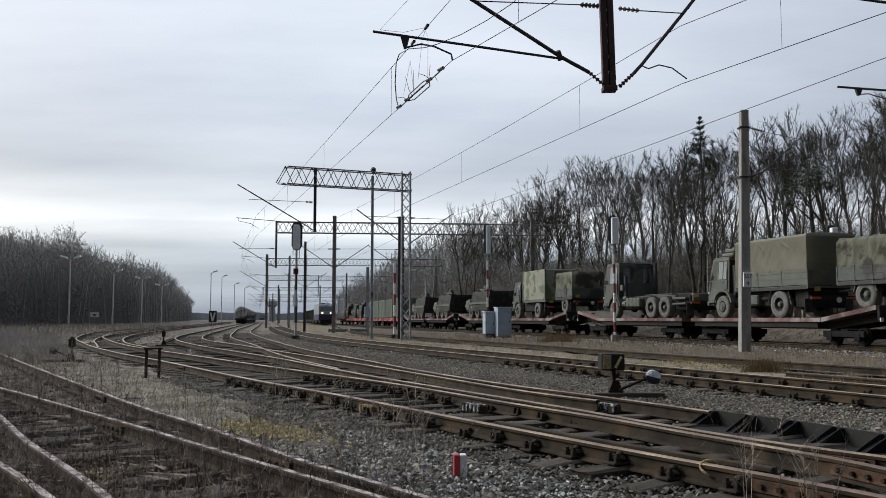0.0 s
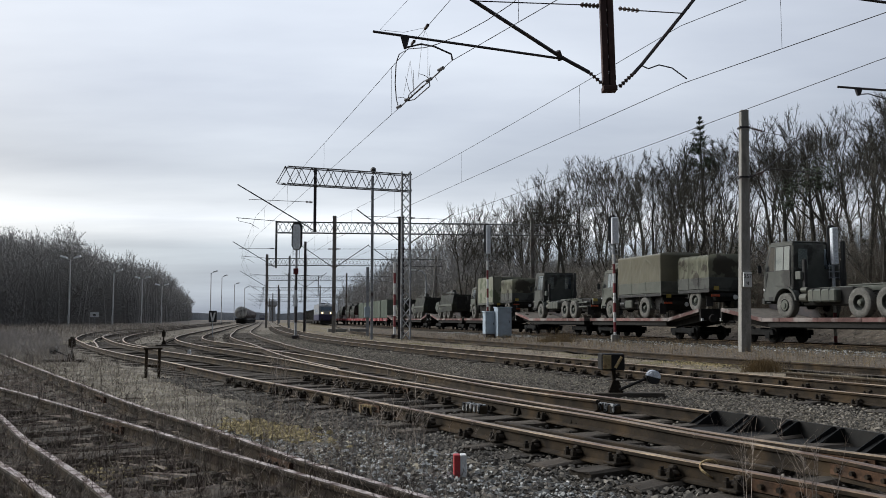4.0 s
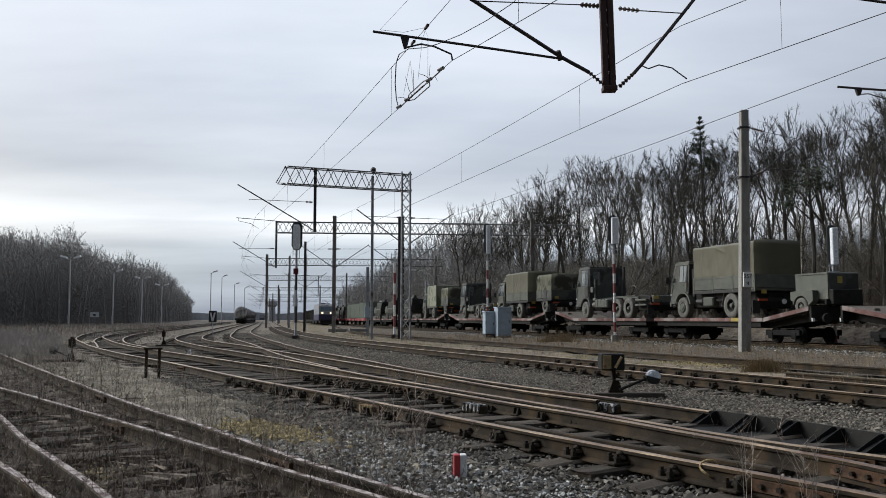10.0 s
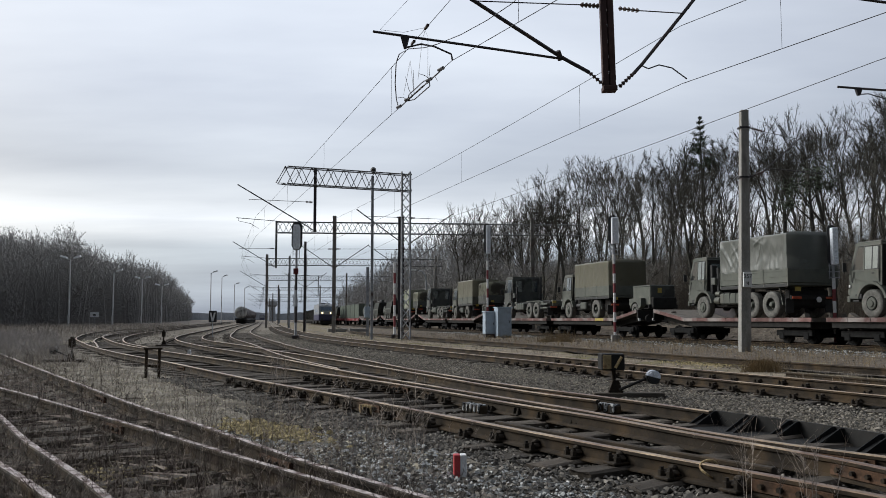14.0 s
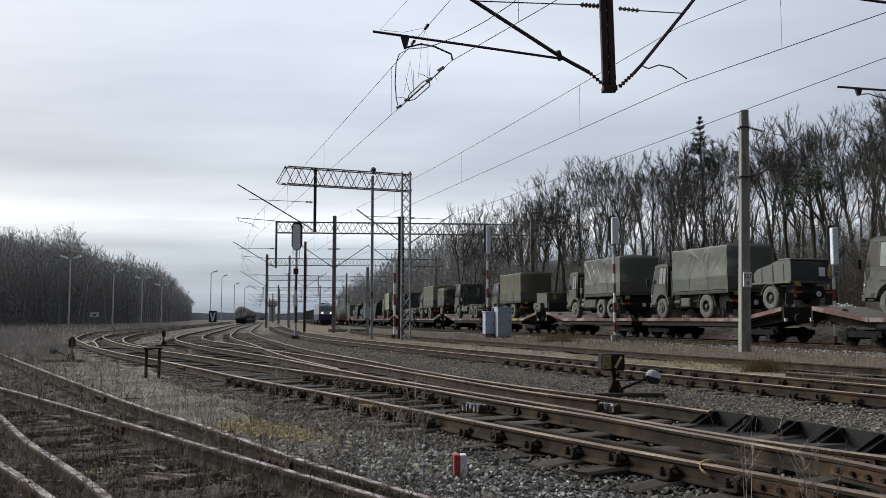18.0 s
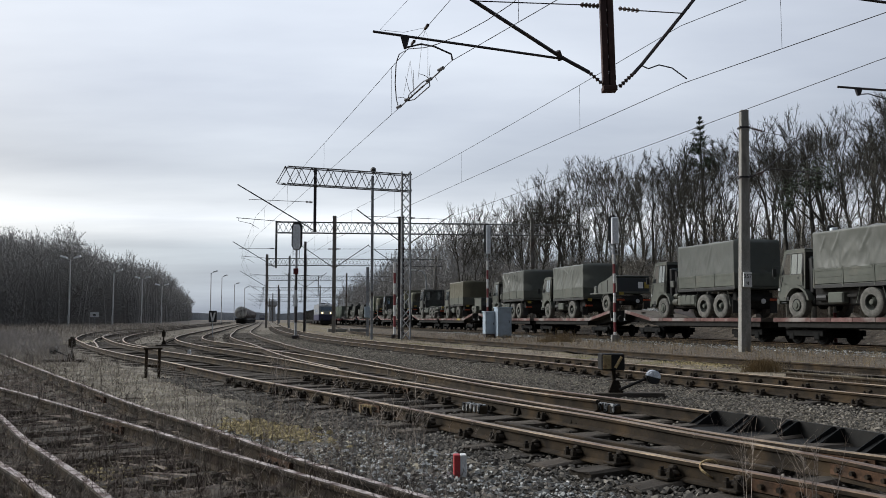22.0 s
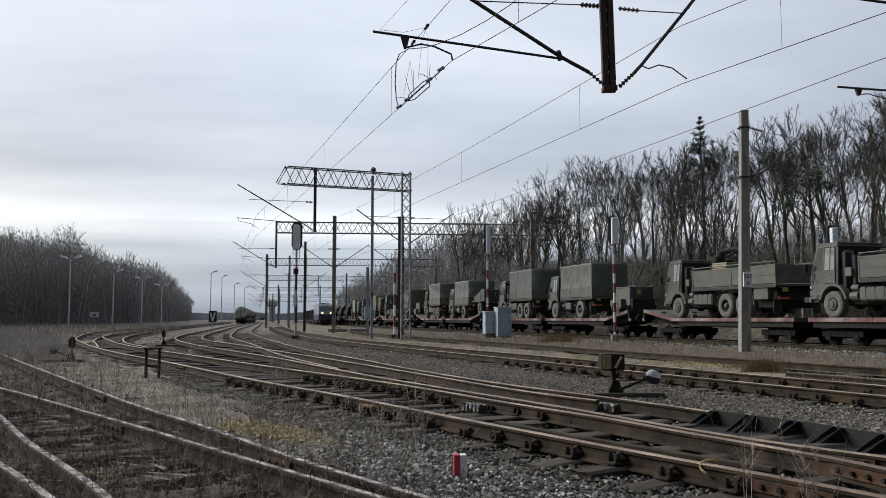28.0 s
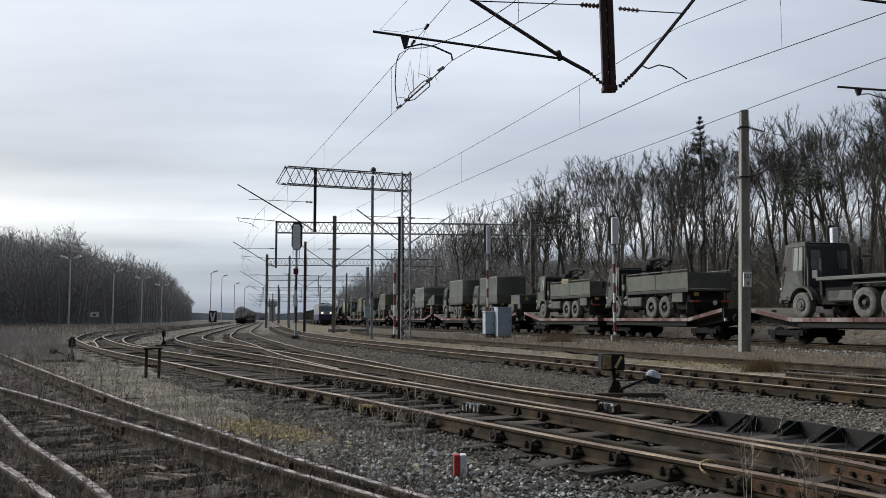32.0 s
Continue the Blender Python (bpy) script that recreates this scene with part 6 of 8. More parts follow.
def low_wagon(q):
    """A twin-section flat wagon, 26.8 m over its buffers: low deck, ramped outer ends over the bogies, a low joint in the middle."""
    t = thing("flat_wagon", "faded red articulated flat wagon with ramped ends", "wagon", "flat wagons of the train")
    half = 13.4
    for s in (-1, 1):
        def Y(a):
            return s * a
        # distances outwards from the joint
        o = [(0.40, DECK), (9.6, DECK), (12.5, DECK + 0.46), (12.5, DECK + 0.30), (9.6, DECK - 0.17), (0.40, DECK - 0.17)]
        sec = part("deck_section", Geo().prism([(Y(a), z - 0.01) for a, z in o], -1.36, 1.36, 0), PLANKS, t)
        for sx in (-1, 1):
            n = 8
            for i in range(n):
                a, b = 0.42 + 9.16 * i / n, 0.42 + 9.16 * (i + 1) / n
                part("edge_panel", Geo().prism([(Y(a), DECK - 0.16), (Y(b - 0.02), DECK - 0.16), (Y(b - 0.02), DECK), (Y(a), DECK)], sx * 1.36, sx * 1.40, 0), YELLOW if (i == 6 and sx < 0 and s < 0 and 15 < q < 25) else WREDDISH, sec)
            part("ramp_edge", Geo().prism([(Y(9.6), DECK - 0.17), (Y(12.5), DECK + 0.29), (Y(12.5), DECK + 0.46), (Y(9.6), DECK)], sx * 1.36, sx * 1.40, 0), WREDDISH, sec)
        part("end_beam", Geo().box(-1.36, 1.36, min(Y(12.5), Y(12.62)), max(Y(12.5), Y(12.62)), DECK - 0.1, DECK + 0.44, 0.01), UNDER, sec)
        u = Geo()
        u.prism([(Y(0.5), 0.80), (Y(9.5), 0.80), (Y(12.4), 1.15), (Y(12.4), DECK + 0.28), (Y(9.6), DECK - 0.18), (Y(0.5), DECK - 0.18)], -0.85, 0.85, 0)
        u.prism([(Y(0.6), 0.86), (Y(9.3), 0.86), (Y(9.3), DECK - 0.17), (Y(0.6), DECK - 0.17)], -1.30, -1.22, 0)
        u.prism([(Y(0.6), 0.86), (Y(9.3), 0.86), (Y(9.3), DECK - 0.17), (Y(0.6), DECK - 0.17)], 1.22, 1.30, 0)
        part("underframe", u, UNDER, t)
        for cy in (1.9, 10.4):
            bg = Geo()
            for sx in (-1, 1):
                bg.box(sx * 1.0 - 0.07, sx * 1.0 + 0.07, min(Y(cy - 1.1), Y(cy + 1.1)), max(Y(cy - 1.1), Y(cy + 1.1)), 0.50, 0.74, 0.02)
                for dy in (-0.75, 0.75):
                    bg.box(sx * 1.0 - 0.1, sx * 1.0 + 0.1, Y(cy + dy) - 0.16, Y(cy + dy) + 0.16, 0.36, 0.66, 0.03)
            bg.box(-1.0, 1.0, Y(cy) - 0.2, Y(cy) + 0.2, 0.5, 0.8, 0.02)
            # frame and wheelsets near black: shade under the deck put into their colour
            bo = part("bogie", bg, DEEPBLACK, t)
            for dy in (-0.75, 0.75):
                wg = Geo()
                for sx in (-1, 1):
                    wg.lathe([(sx * 0.68, 0.12), (sx * 0.68, 0.37), (sx * 0.72, 0.37), (sx * 0.725, 0.345), (sx * 0.81, 0.34), (sx * 0.81, 0.27), (sx * 0.76, 0.24), (sx * 0.76, 0.1)], 20, 0, (0, Y(cy + dy), 0.51))
                wg.tube([(-0.8, Y(cy + dy), 0.51), (0.8, Y(cy + dy), 0.51)], 0.08, 0.08, 8)
                part("wheelset", wg, DEEPBLACK, bo)
        for sx in (-1, 1):
            part("buffer", Geo().lathe([(Y(12.6), 0.09), (Y(12.9), 0.09), (Y(12.9), 0.22), (Y(12.97), 0.20)], 14, 1, (sx * 0.87, 0, 1.22)), UNDER, t)
            part("lamp_bracket", Geo().box(sx * 1.3 - 0.06, sx * 1.3 + 0.06, min(Y(12.62), Y(12.68)), max(Y(12.62), Y(12.68)), 1.1, 1.24), WHITE, t)
            for a in (1.2, 4.5, 8.3, 11.2):
                part("wheel_chock", Geo().prism([(Y(a), DECK + 0.16 * (a > 9.6) + 0.02), (Y(a + 0.35), DECK + 0.16 * (a > 9.6) + 0.02), (Y(a + 0.05), DECK + 0.16 * (a > 9.6) + 0.18)], sx * 1.05, sx * 0.8, 0), PLANKS, t)
    part("bridge_plate", Geo().prism([(8.0, DECK + 0.01), (9.6, DECK + 0.01), (12.45, DECK + 0.47), (12.45, DECK + 0.98), (9.6, DECK + 0.62), (8.0, DECK + 0.50)], 1.24, 1.30, 0), DARKSTEEL, t, "dark steel bridge plate folded upright")
    part("coupling_link", Geo().tube([(0, -13.4, 1.05), (0, -12.6, 1.1)], 0.06, 0.06, 6), UNDER, t)
    part("joint_bar", Geo().box(-0.35, 0.35, -0.5, 0.5, 0.85, 1.05, 0.02), UNDER, t)
    MOVERS.append((t, q, 0.0))


def red_flat(q, ln=19.4):
    t = thing("flat_wagon", "bright red container flat wagon", "wagon", "flat wagons of the train")
    h = ln / 2
    part("deck", Geo().box(-1.3, 1.3, -h, h, 1.12, 1.3, 0.01), REDWAG, t)
    for s in (-1, 1):
        part("sole_bar", Geo().box(s * 1.3 - 0.05, s * 1.3 + 0.05, -h, h, 0.92, 1.28, 0.02), REDWAG, t)
        for y in np.arange(-h + 0.8, h - 0.5, 1.5):
            part("stake_pocket", Geo().box(s * 1.38 - 0.03, s * 1.38 + 0.03, y - 0.1, y + 0.1, 0.95, 1.32, 0.01), REDWAG, t)
    part("underframe", Geo().box(-0.6, 0.6, -h + 0.3, h - 0.3, 0.65, 1.12, 0.02), UNDER, t)
    for cy in (-h + 2.6, h - 2.6):
        bg = Geo()
        for sx in (-1, 1):
            bg.box(sx * 1.0 - 0.08, sx * 1.0 + 0.08, cy - 1.4, cy + 1.4, 0.5, 0.85, 0.02)
        # blackened too, with the underside's shade in the colour
        bo = part("bogie", bg, DEEPBLACK, t)
        for dy in (-0.9, 0.9):
            wg = Geo()
            for sx in (-1, 1):
                wg.lathe([(sx * 0.68, 0.12), (sx * 0.68, 0.48), (sx * 0.72, 0.48), (sx * 0.725, 0.46), (sx * 0.81, 0.45), (sx * 0.81, 0.1)], 20, 0, (0, cy + dy, 0.63))
            part("wheelset", wg, DEEPBLACK, bo)
    MOVERS.append((t, q, 0.0))


def container(q, ln=6.06):
    t = thing("freight_container", "grey-green corrugated freight container", "container", "containers on the train")
    h = ln / 2
    g = Geo()
    o, n = [], int(ln / 0.28)
    for i in range(n):
        a = -h + ln * i / n
        o += [(a, 0.0), (a + 0.07, 0.04), (a + 0.14, 0.04), (a + 0.21, 0.0)]
    for s in (-1, 1):
        pts = [(s * (1.17 + d), a) for a, d in o] + [(s * 1.1, h), (s * 1.1, -h)]
        g.prism(pts, 0.1, 2.5, 2)
    g.box(-1.12, 1.12, -h + 0.03, h - 0.03, 0.05, 2.55, 0.02)
    part("walls", g, CONTAIN, t)
    for s in (-1, 1):
        for y in (-h, h):
            part("corner_post", Geo().box(s * 1.17 - 0.05, s * 1.17 + 0.05, y - 0.08, y + 0.08, 0, 2.6, 0.01), CONTAIN, t)
        part("door", Geo().box(min(s * 0.05, s * 1.1), max(s * 0.05, s * 1.1), -h - 0.03, -h + 0.02, 0.15, 2.45, 0.01), CONTAIN, t)
    MOVERS.append((t, q, 1.32))


GAP0, PERIOD = 6.4, 26.8
for k in range(-4, 5):
    low_wagon(GAP0 - PERIOD * k - PERIOD / 2)
RAISED = DECK + 0.34
# front of the train: red container wagons, then carriers, then lorries
for q in (123.6, 143.8, 164.0, 184.2):
    red_flat(q)
for q in (117.6, 124.4, 131.0, 137.6, 144.4):
    container(q)
carrier(158.5, 1.32)
carrier(167, 1.32)
carrier(180, 1.32)
carrier(105.5)
carrier(94.5)
shelter_lorry(70.5)
carrier(82.3)
trailer(61.9, True, 2.2, RAISED)
lorry_6x6(54.55, "chassis", 3)
lorry_4x4(43.8, TARPO, 5.1, True)
trailer(35.0, True, 6.3, RAISED)
lorry_6x6(28.1, "chassis", 8)
lorry_4x4(16.85, TARPO, 9.4)
utility_trailer(8.3, DECK + 0.09)
lorry_6x6(1.2, "tarp", 12.7)
lorry_4x4(-9.6, TARPG, 14.2)
trailer(-18.3, False, 17.0, RAISED)
lorry_6x6(-25.1, "tarp", 21.5, TARPD)
lorry_4x4(-35.5, TARPG, 24.4)
utility_trailer(-44.0, DECK + 0.09)
heap = thing("lashing_chain", "heap of pale grey lashing chain on the wagon deck", "chain")
rng_ = random.Random(71)
for k in range(46):
    hx, hy = 0.55 + rng_.gauss(0, 0.22), rng_.uniform(-0.85, 0.85)
    hz = 0.02 + 0.30 * rng_.random() * max(0.1, 1 - abs(hy) / 0.95)
    ring = Geo().tube([(0.15 * math.cos(a), 0.075 * math.sin(a), 0.0) for a in np.linspace(0, 6.28, 9)], 0.030, 0.030, 5)
    link = part("chain_link", ring, CHAIN, heap)
    link.matrix_basis = pose(hx, hy, hz, rng_.uniform(-70, 70), rng_.uniform(-50, 50), rng_.uniform(0, 180))
MOVERS.append((heap, -20.8, DECK + 0.26))
lorry_6x6(-51.2, "open", 27.3)
lorry_6x6(-62.25, "open", 29.1)
lorry_6x6(-78.2, "flat", 30.0)
lorry_4x4(-90.0, TARPG, 33.0)

# ---- standing rolling stock in the distance ----
def locomotive(x, y, turn):
    t = thing("electric_locomotive", "blue and grey electric locomotive with lit headlamps", "locomotive", "", pose(x, y, RAIL_TOP, 0, 0, turn))
    part("lower_body", Geo().box(-1.48, 1.48, 0, 15.5, 0.75, 1.95, 0.06), BLUEPAINT, t)
    part("upper_body", Geo().prism([(0.02, 1.95), (0.10, 2.55), (0.45, 3.55), (0.9, 3.95), (14.6, 3.95), (15.05, 3.55), (15.4, 2.55), (15.48, 1.95)], -1.46, 1.46, 0), LGREY, t)
    part("windscreen", Geo().prism([(0.16, 2.65), (0.40, 3.4), (0.36, 3.4), (0.10, 2.65)], -1.15, 1.15, 0), GLASS, t)
    for s in (-1, 1):
        part("headlamp", Geo().lathe([(-0.08, 0.13), (0.0, 0.15), (0.09, 0.12)], 14, 1, (s * 0.80, 0, 2.22)), LAMPGLOW, t, "lit round headlamp")
        part("buffer", Geo().lathe([(-0.6, 0.24), (-0.54, 0.26), (-0.5, 0.1), (0, 0.1)], 14, 1, (s * 0.87, 0, 0.95)), BLACK, t)
        for i in range(3):
            part("side_window", Geo().box(s * 1.46 - 0.015, s * 1.46 + 0.015, 2.5 + 3.6 * i, 3.8 + 3.6 * i, 2.4, 3.1), GLASS, t)
    part("top_lamp", Geo().box(-0.2, 0.2, 0.5, 0.8, 3.70, 4.05, 0.03), WHITE, t)
    g = Geo()
    g.tube([(-0.8, 3.0, 4.0), (0, 4.4, 4.7), (0.8, 3.0, 4.0)], 0.05, 0.05, 5)
    g.box(-0.9, 0.9, 2.4, 4.6, 3.94, 4.12, 0.02)
    g.box(-0.6, 0.6, 6, 9, 3.94, 4.24, 0.03)
    part("pantograph", g, BLACK, t)
    for cy in (3.2, 12.2):
        part("bogie", Geo().box(-1.15, 1.15, cy - 2.0, cy + 2.0, 0.3, 0.75, 0.04), UNDER, t)
    part("snow_plough", Geo().box(-1.25, 1.25, -0.15, 0.15, 0.12, 0.6, 0.03), UNDER, t)


locomotive(-22.75, 172, 12.0)
wagon_turn = radians(11.0)
for i in range(4):
    t = thing("coal_wagon", "dark open coal wagon behind the locomotive", "wagon", "dark wagons", pose(-22.9 - math.sin(wagon_turn) * (17 + 14 * i), 172 + math.cos(wagon_turn) * (17 + 14 * i), RAIL_TOP, 0, 0, 11.0))
    part("body", Geo().box(-1.45, 1.45, 0, 13, 1.15, 3.1, 0.04), UNDER, t)
    part("underframe", Geo().box(-1.1, 1.1, 0.2, 12.8, 0.55, 1.15, 0.04), UNDER, t)
    for cy in (2.2, 10.8):
        part("bogie", Geo().box(-1.05, 1.05, cy - 1.3, cy + 1.3, 0.0, 0.7, 0.05), UNDER, t)
    for k in range(7):
        for s in (-1, 1):
            part("rib", Geo().box(s * 1.45 - 0.06, s * 1.45 + 0.06, 0.5 + 2 * k - 0.06, 0.5 + 2 * k + 0.06, 1.2, 3.1), UNDER, t)


def tank_wagon(x, y, turn, n):
    t = thing("tank_wagon", "sooty tank wagon with a pale round end", "wagon", "tank wagons", pose(x, y, RAIL_TOP, 0, 0, turn))
    part("tank_barrel", Geo().lathe([(0.15, 1.42), (11.5, 1.42)], 28, 1, (0, 0, 2.55)), TANKDARK, t)
    part("tank_end", Geo().lathe([(-0.12, 0.5), (-0.05, 1.1), (0.15, 1.42)], 28, 1, (0, 0, 2.55)), TANKPALE, t, "pale dished tank end")
    part("underframe", Geo().box(-1.3, 1.3, -0.2, 11.8, 0.75, 1.2, 0.04), UNDER, t)
    for cy in (2, 9.6):
        part("bogie", Geo().box(-1.1, 1.1, cy - 1.3, cy + 1.3, 0.0, 0.8, 0.05), UNDER, t)
    for s in (-1, 1):
        part("buffer", Geo().lathe([(-0.7, 0.22), (-0.64, 0.24), (-0.6, 0.1), (-0.2, 0.1)], 14, 1, (s * 0.87, 0, 1.0)), BLACK, t)
    lad = Geo()
    for sx in (-0.2, 0.2):
        lad.tube([(sx, -0.3, 1.2), (sx, -0.3, 3.9)], 0.03, 0.03, 5)
    for k in range(8):
        lad.tube([(-0.2, -0.3, 1.4 + 0.32 * k), (0.2, -0.3, 1.4 + 0.32 * k)], 0.02, 0.02, 5)
    part("ladder", lad, UNDER, t)


for i in range(10):
    tank_wagon(-47.0 - math.sin(radians(11)) * 13 * i, 205 + math.cos(radians(11)) * 13 * i, 11, i)
t = thing("far_locomotive", "small distant blue locomotive on the line", "locomotive", "", pose(-112, 546, RAIL_TOP, 0, 0, 11))
part("body", Geo().box(-1.5, 1.5, 0, 15, 0.6, 3.8, 0.2), BLUEPAINT, t)
part("nose", Geo().box(-1.3, 1.3, -0.1, 0.0, 1.6, 3.4, 0.02), LGREY, t)

# ---- lamp posts, signs and small trackside things on the left ----
def lamp_post(x, y, h, arms):
    t = thing("yard_lamp", "tall grey yard lamp with pale lantern arms" if arms > 1 else "tall grey yard lamp with one lantern", "lamp post", "yard lamps", pose(x, y, 0))
    part("shaft", Geo().tube([(0, 0, 0), (0, 0, 1.2), (0, 0, 1.25), (0, 0, h)], 0.19, 0.12, 8), WHITE, t)
    part("lower_door", Geo().box(-0.17, 0.17, -0.2, -0.1, 0.9, 2.0, 0.02), WHITE, t)
    for s in ((-1, 1) if arms > 1 else (1,)):
        part("arm", Geo().tube([(0, 0, h - 0.1), (s * 0.5, 0, h + 0.15), (s * 1.1, 0, h + 0.45)], 0.06, 0.05, 6), GREYSTEEL, t)
        part("lantern", Geo().prism([(s * 0.55, h + 0.12), (s * 0.65, h + 0.45), (s * 1.8, h + 0.80), (s * 1.9, h + 0.50)], -0.22, 0.22, 1), LANTERN, t)


for x, y, h, n in ((-71.1, 167.4, 12.6, 2), (-72.5, 193.4, 11.5, 1), (-76.3, 223, 11.3, 2), (-81.8, 256, 10.8, 2), (-70.5, 267, 15.2, 1), (-78.5, 312, 16.2, 1), (-83, 350, 15, 1), (-88, 390, 15, 1)):
    lamp_post(x * 0.95, y * 0.95, h * 0.95, n)

t = thing("v_sign", "black and white trackside sign board on a thin post", "sign", "", pose(-15.28, 58.5, 0))
part("post", Geo().tube([(0, 0, 0), (0, 0, 1.0)], 0.035, 0.035, 6), GREYSTEEL, t)
part("board", Geo().box(-0.26, 0.26, -0.02, 0.02, 0.98, 1.75, 0.005), BLACK, t)
g = Geo()
g.prism([(-0.2, 1.62), (-0.08, 1.62), (0, 1.25), (0.08, 1.62), (0.2, 1.62), (0.06, 1.05), (-0.06, 1.05)], -0.03, -0.022, 1)
part("v_mark", g, WHITE, t, "white V on the board")
t = thing("platform_sign", "white board on a low post before the wood", "sign", "", pose(-71.2, 180, 0))
part("post", Geo().tube([(0, 0, 0), (0, 0, 1.8)], 0.06, 0.06, 6), GREYSTEEL, t)
part("board", Geo().box(-0.85, 0.85, -0.04, 0.04, 1.6, 2.6, 0.01), LANTERN, t)
part("writing_bar", Geo().box(-0.3, 0.3, -0.05, -0.042, 1.9, 2.2), BLACK, t, "dark bar on the board")


def point_lever(x, y, turn, ball=True, lantern=True, disc=PALEBOARD):
    """A hand point lever: cast base, lantern with an arrow, arm and counterweight."""
    t = thing("point_lever", "rusty hand point lever with lantern and round counterweight", "point lever", "point levers", pose(x, y, 0, 0, 0, turn))
    part("base_plate", Geo().box(-0.35, 0.75, -0.12, 0.12, -0.02, 0.05, 0.01), WOOD, t)
    g = Geo()
    g.prism([(-0.12, 0.04), (0.12, 0.04), (0.045, 0.24), (-0.045, 0.24)], -0.05, 0.05, 1)
    g.tube([(-0.02, 0, 0.2), (-0.02, 0, 0.42)], 0.03, 0.03, 8)
    part("stand", g, RUST, t)
    part("lever_arm", Geo().tube([(0.05, -0.1, 0.1), (0.5, -0.12, 0.29)], 0.024, 0.02, 6), UNDER, t)
    if ball:
        for nm, a0, m in (("counterweight_top", 0.0, disc), ("counterweight_bottom", math.pi, BLACK)):
            o = [(0.56 + 0.108 * math.cos(a0 + a - 0.25), 0.30 + 0.108 * math.sin(a0 + a - 0.25)) for a in np.linspace(0, math.pi, 12)]
            i_ = [(0.56 + (p - 0.56) * 0.8, 0.30 + (r - 0.30) * 0.8) for p, r in o]
            part(nm, Geo().prism(o, -0.20, -0.08, 1).prism(i_, -0.225, -0.20, 1), m, t, "half of the round counterweight")
    if not lantern:
        part("lantern_case", Geo().box(-0.10, 0.06, -0.08, 0.08, 0.40, 0.64, 0.02).box(-0.06, 0.02, -0.05, 0.05, 0.64, 0.70, 0.015), RUST, t)
        return
    la = part("lantern", Geo().box(-0.24, 0.12, -0.17, 0.17, 0.40, 0.66, 0.015), UNDER, t)
    part("lantern_glass", Geo().box(-0.22, -0.09, -0.182, -0.172, 0.42, 0.64, 0.004), TANPAINT, la)
    a = Geo()
    a.tube([(-0.03, -0.18, 0.44), (0.07, -0.18, 0.61)], 0.025, 0.025, 6)
    part("arrow_mark", a, TANPAINT, la)


point_lever(2.70, 13.9, 0)
point_lever(-12.6, 39.9, 10, False, False)
point_lever(-10.6, 25.2, 180, True, False, POSTGREY)
t = thing("marker_stone", "small red and white painted marker block", "marker", "", pose(0.13, 6.9, 0.02, 0, 0, 4))
part("red_half", Geo().box(-0.05, 0.0, -0.04, 0.04, -0.05, 0.135, 0.006), RED, t)
part("white_half", Geo().box(0.0, 0.05, -0.04, 0.04, -0.05, 0.135, 0.006), WHITE, t)
t = thing("stop_frame", "low rusty steel frame standing in the weeds", "frame", "", pose(-6.05, 18.45, 0, 0, 0, 10))
for sx in (-0.13, 0.13):
    part("leg", Geo().box(sx - 0.03, sx + 0.03, -0.03, 0.03, -0.05, 0.58, 0.008), RUST, t)
part("top_bar", Geo().box(-0.19, 0.19, -0.05, 0.05, 0.56, 0.60, 0.01), RUST, t)
part("lower_bar", Geo().box(-0.13, 0.13, -0.03, 0.03, 0.2, 0.25, 0.008), RUST, t)

# painted lock blocks and stained fishplates on the turnout
for x, y, turn, ln, m, label in ((0.40, 11.35, 32, 0.42, CRUST, "pale stained point lock beside the rail"), (2.05, 11.45, 30, 0.62, CRUST, "pale stained point lock beside the rail"), (-0.92, 11.15, 33, 0.34, TANPAINT, "yellow-stained fishplate on the rail")):
    t = thing("point_lock", label, "point lock", "rail fittings", pose(x, y, 0.0, 0, 0, turn))
    part("block", Geo().box(-0.06, 0.06, -ln / 2, ln / 2, 0.0, 0.11, 0.012), RUST, t)
    for k in range(5):
        part("stained_rib", Geo().box(-0.075, 0.05, -ln / 2 + ln * k / 5 + 0.01, -ln / 2 + ln * (k + 0.6) / 5, 0.02, 0.125, 0.008), m, t)
t = thing("hook_bolt", "bent rusty ring hooked over the rail", "ring", "", pose(1.90, 6.36, 0.13, 62, 0, 25))
part("ring", Geo().tube([(0.075 * math.cos(a), 0.065 * math.sin(a), 0.02 * math.sin(2 * a)) for a in np.linspace(0, 5.5, 16)], 0.009, 0.009, 6), TANPAINT, t)

t = thing("marker_peg", "small white marker peg between the rails", "marker", "", pose(-8.46, 29.5, -0.05))
part("peg", Geo().prism([(-0.05, 0.0), (0.05, 0.0), (0.045, 0.2), (0.0, 0.23), (-0.045, 0.2)], -0.05, 0.05, 1), WHITE, t)
t = thing("street_lamp", "grey street lamp with a curved arm at the wood", "street lamp", "", pose(-2.05, 107, 0))
part("shaft", Geo().tube([(0, 0, 0), (0, 0, 5.6), (-0.1, 0, 6.5), (-0.5, 0, 7.0), (-1.2, 0, 7.15)], 0.09, 0.06, 8), GREYSTEEL, t)
part("lantern", Geo().prism([(-1.2, 7.08), (-1.2, 7.24), (-1.9, 7.26), (-1.95, 7.10)], -0.14, 0.14, 1), WHITE, t)
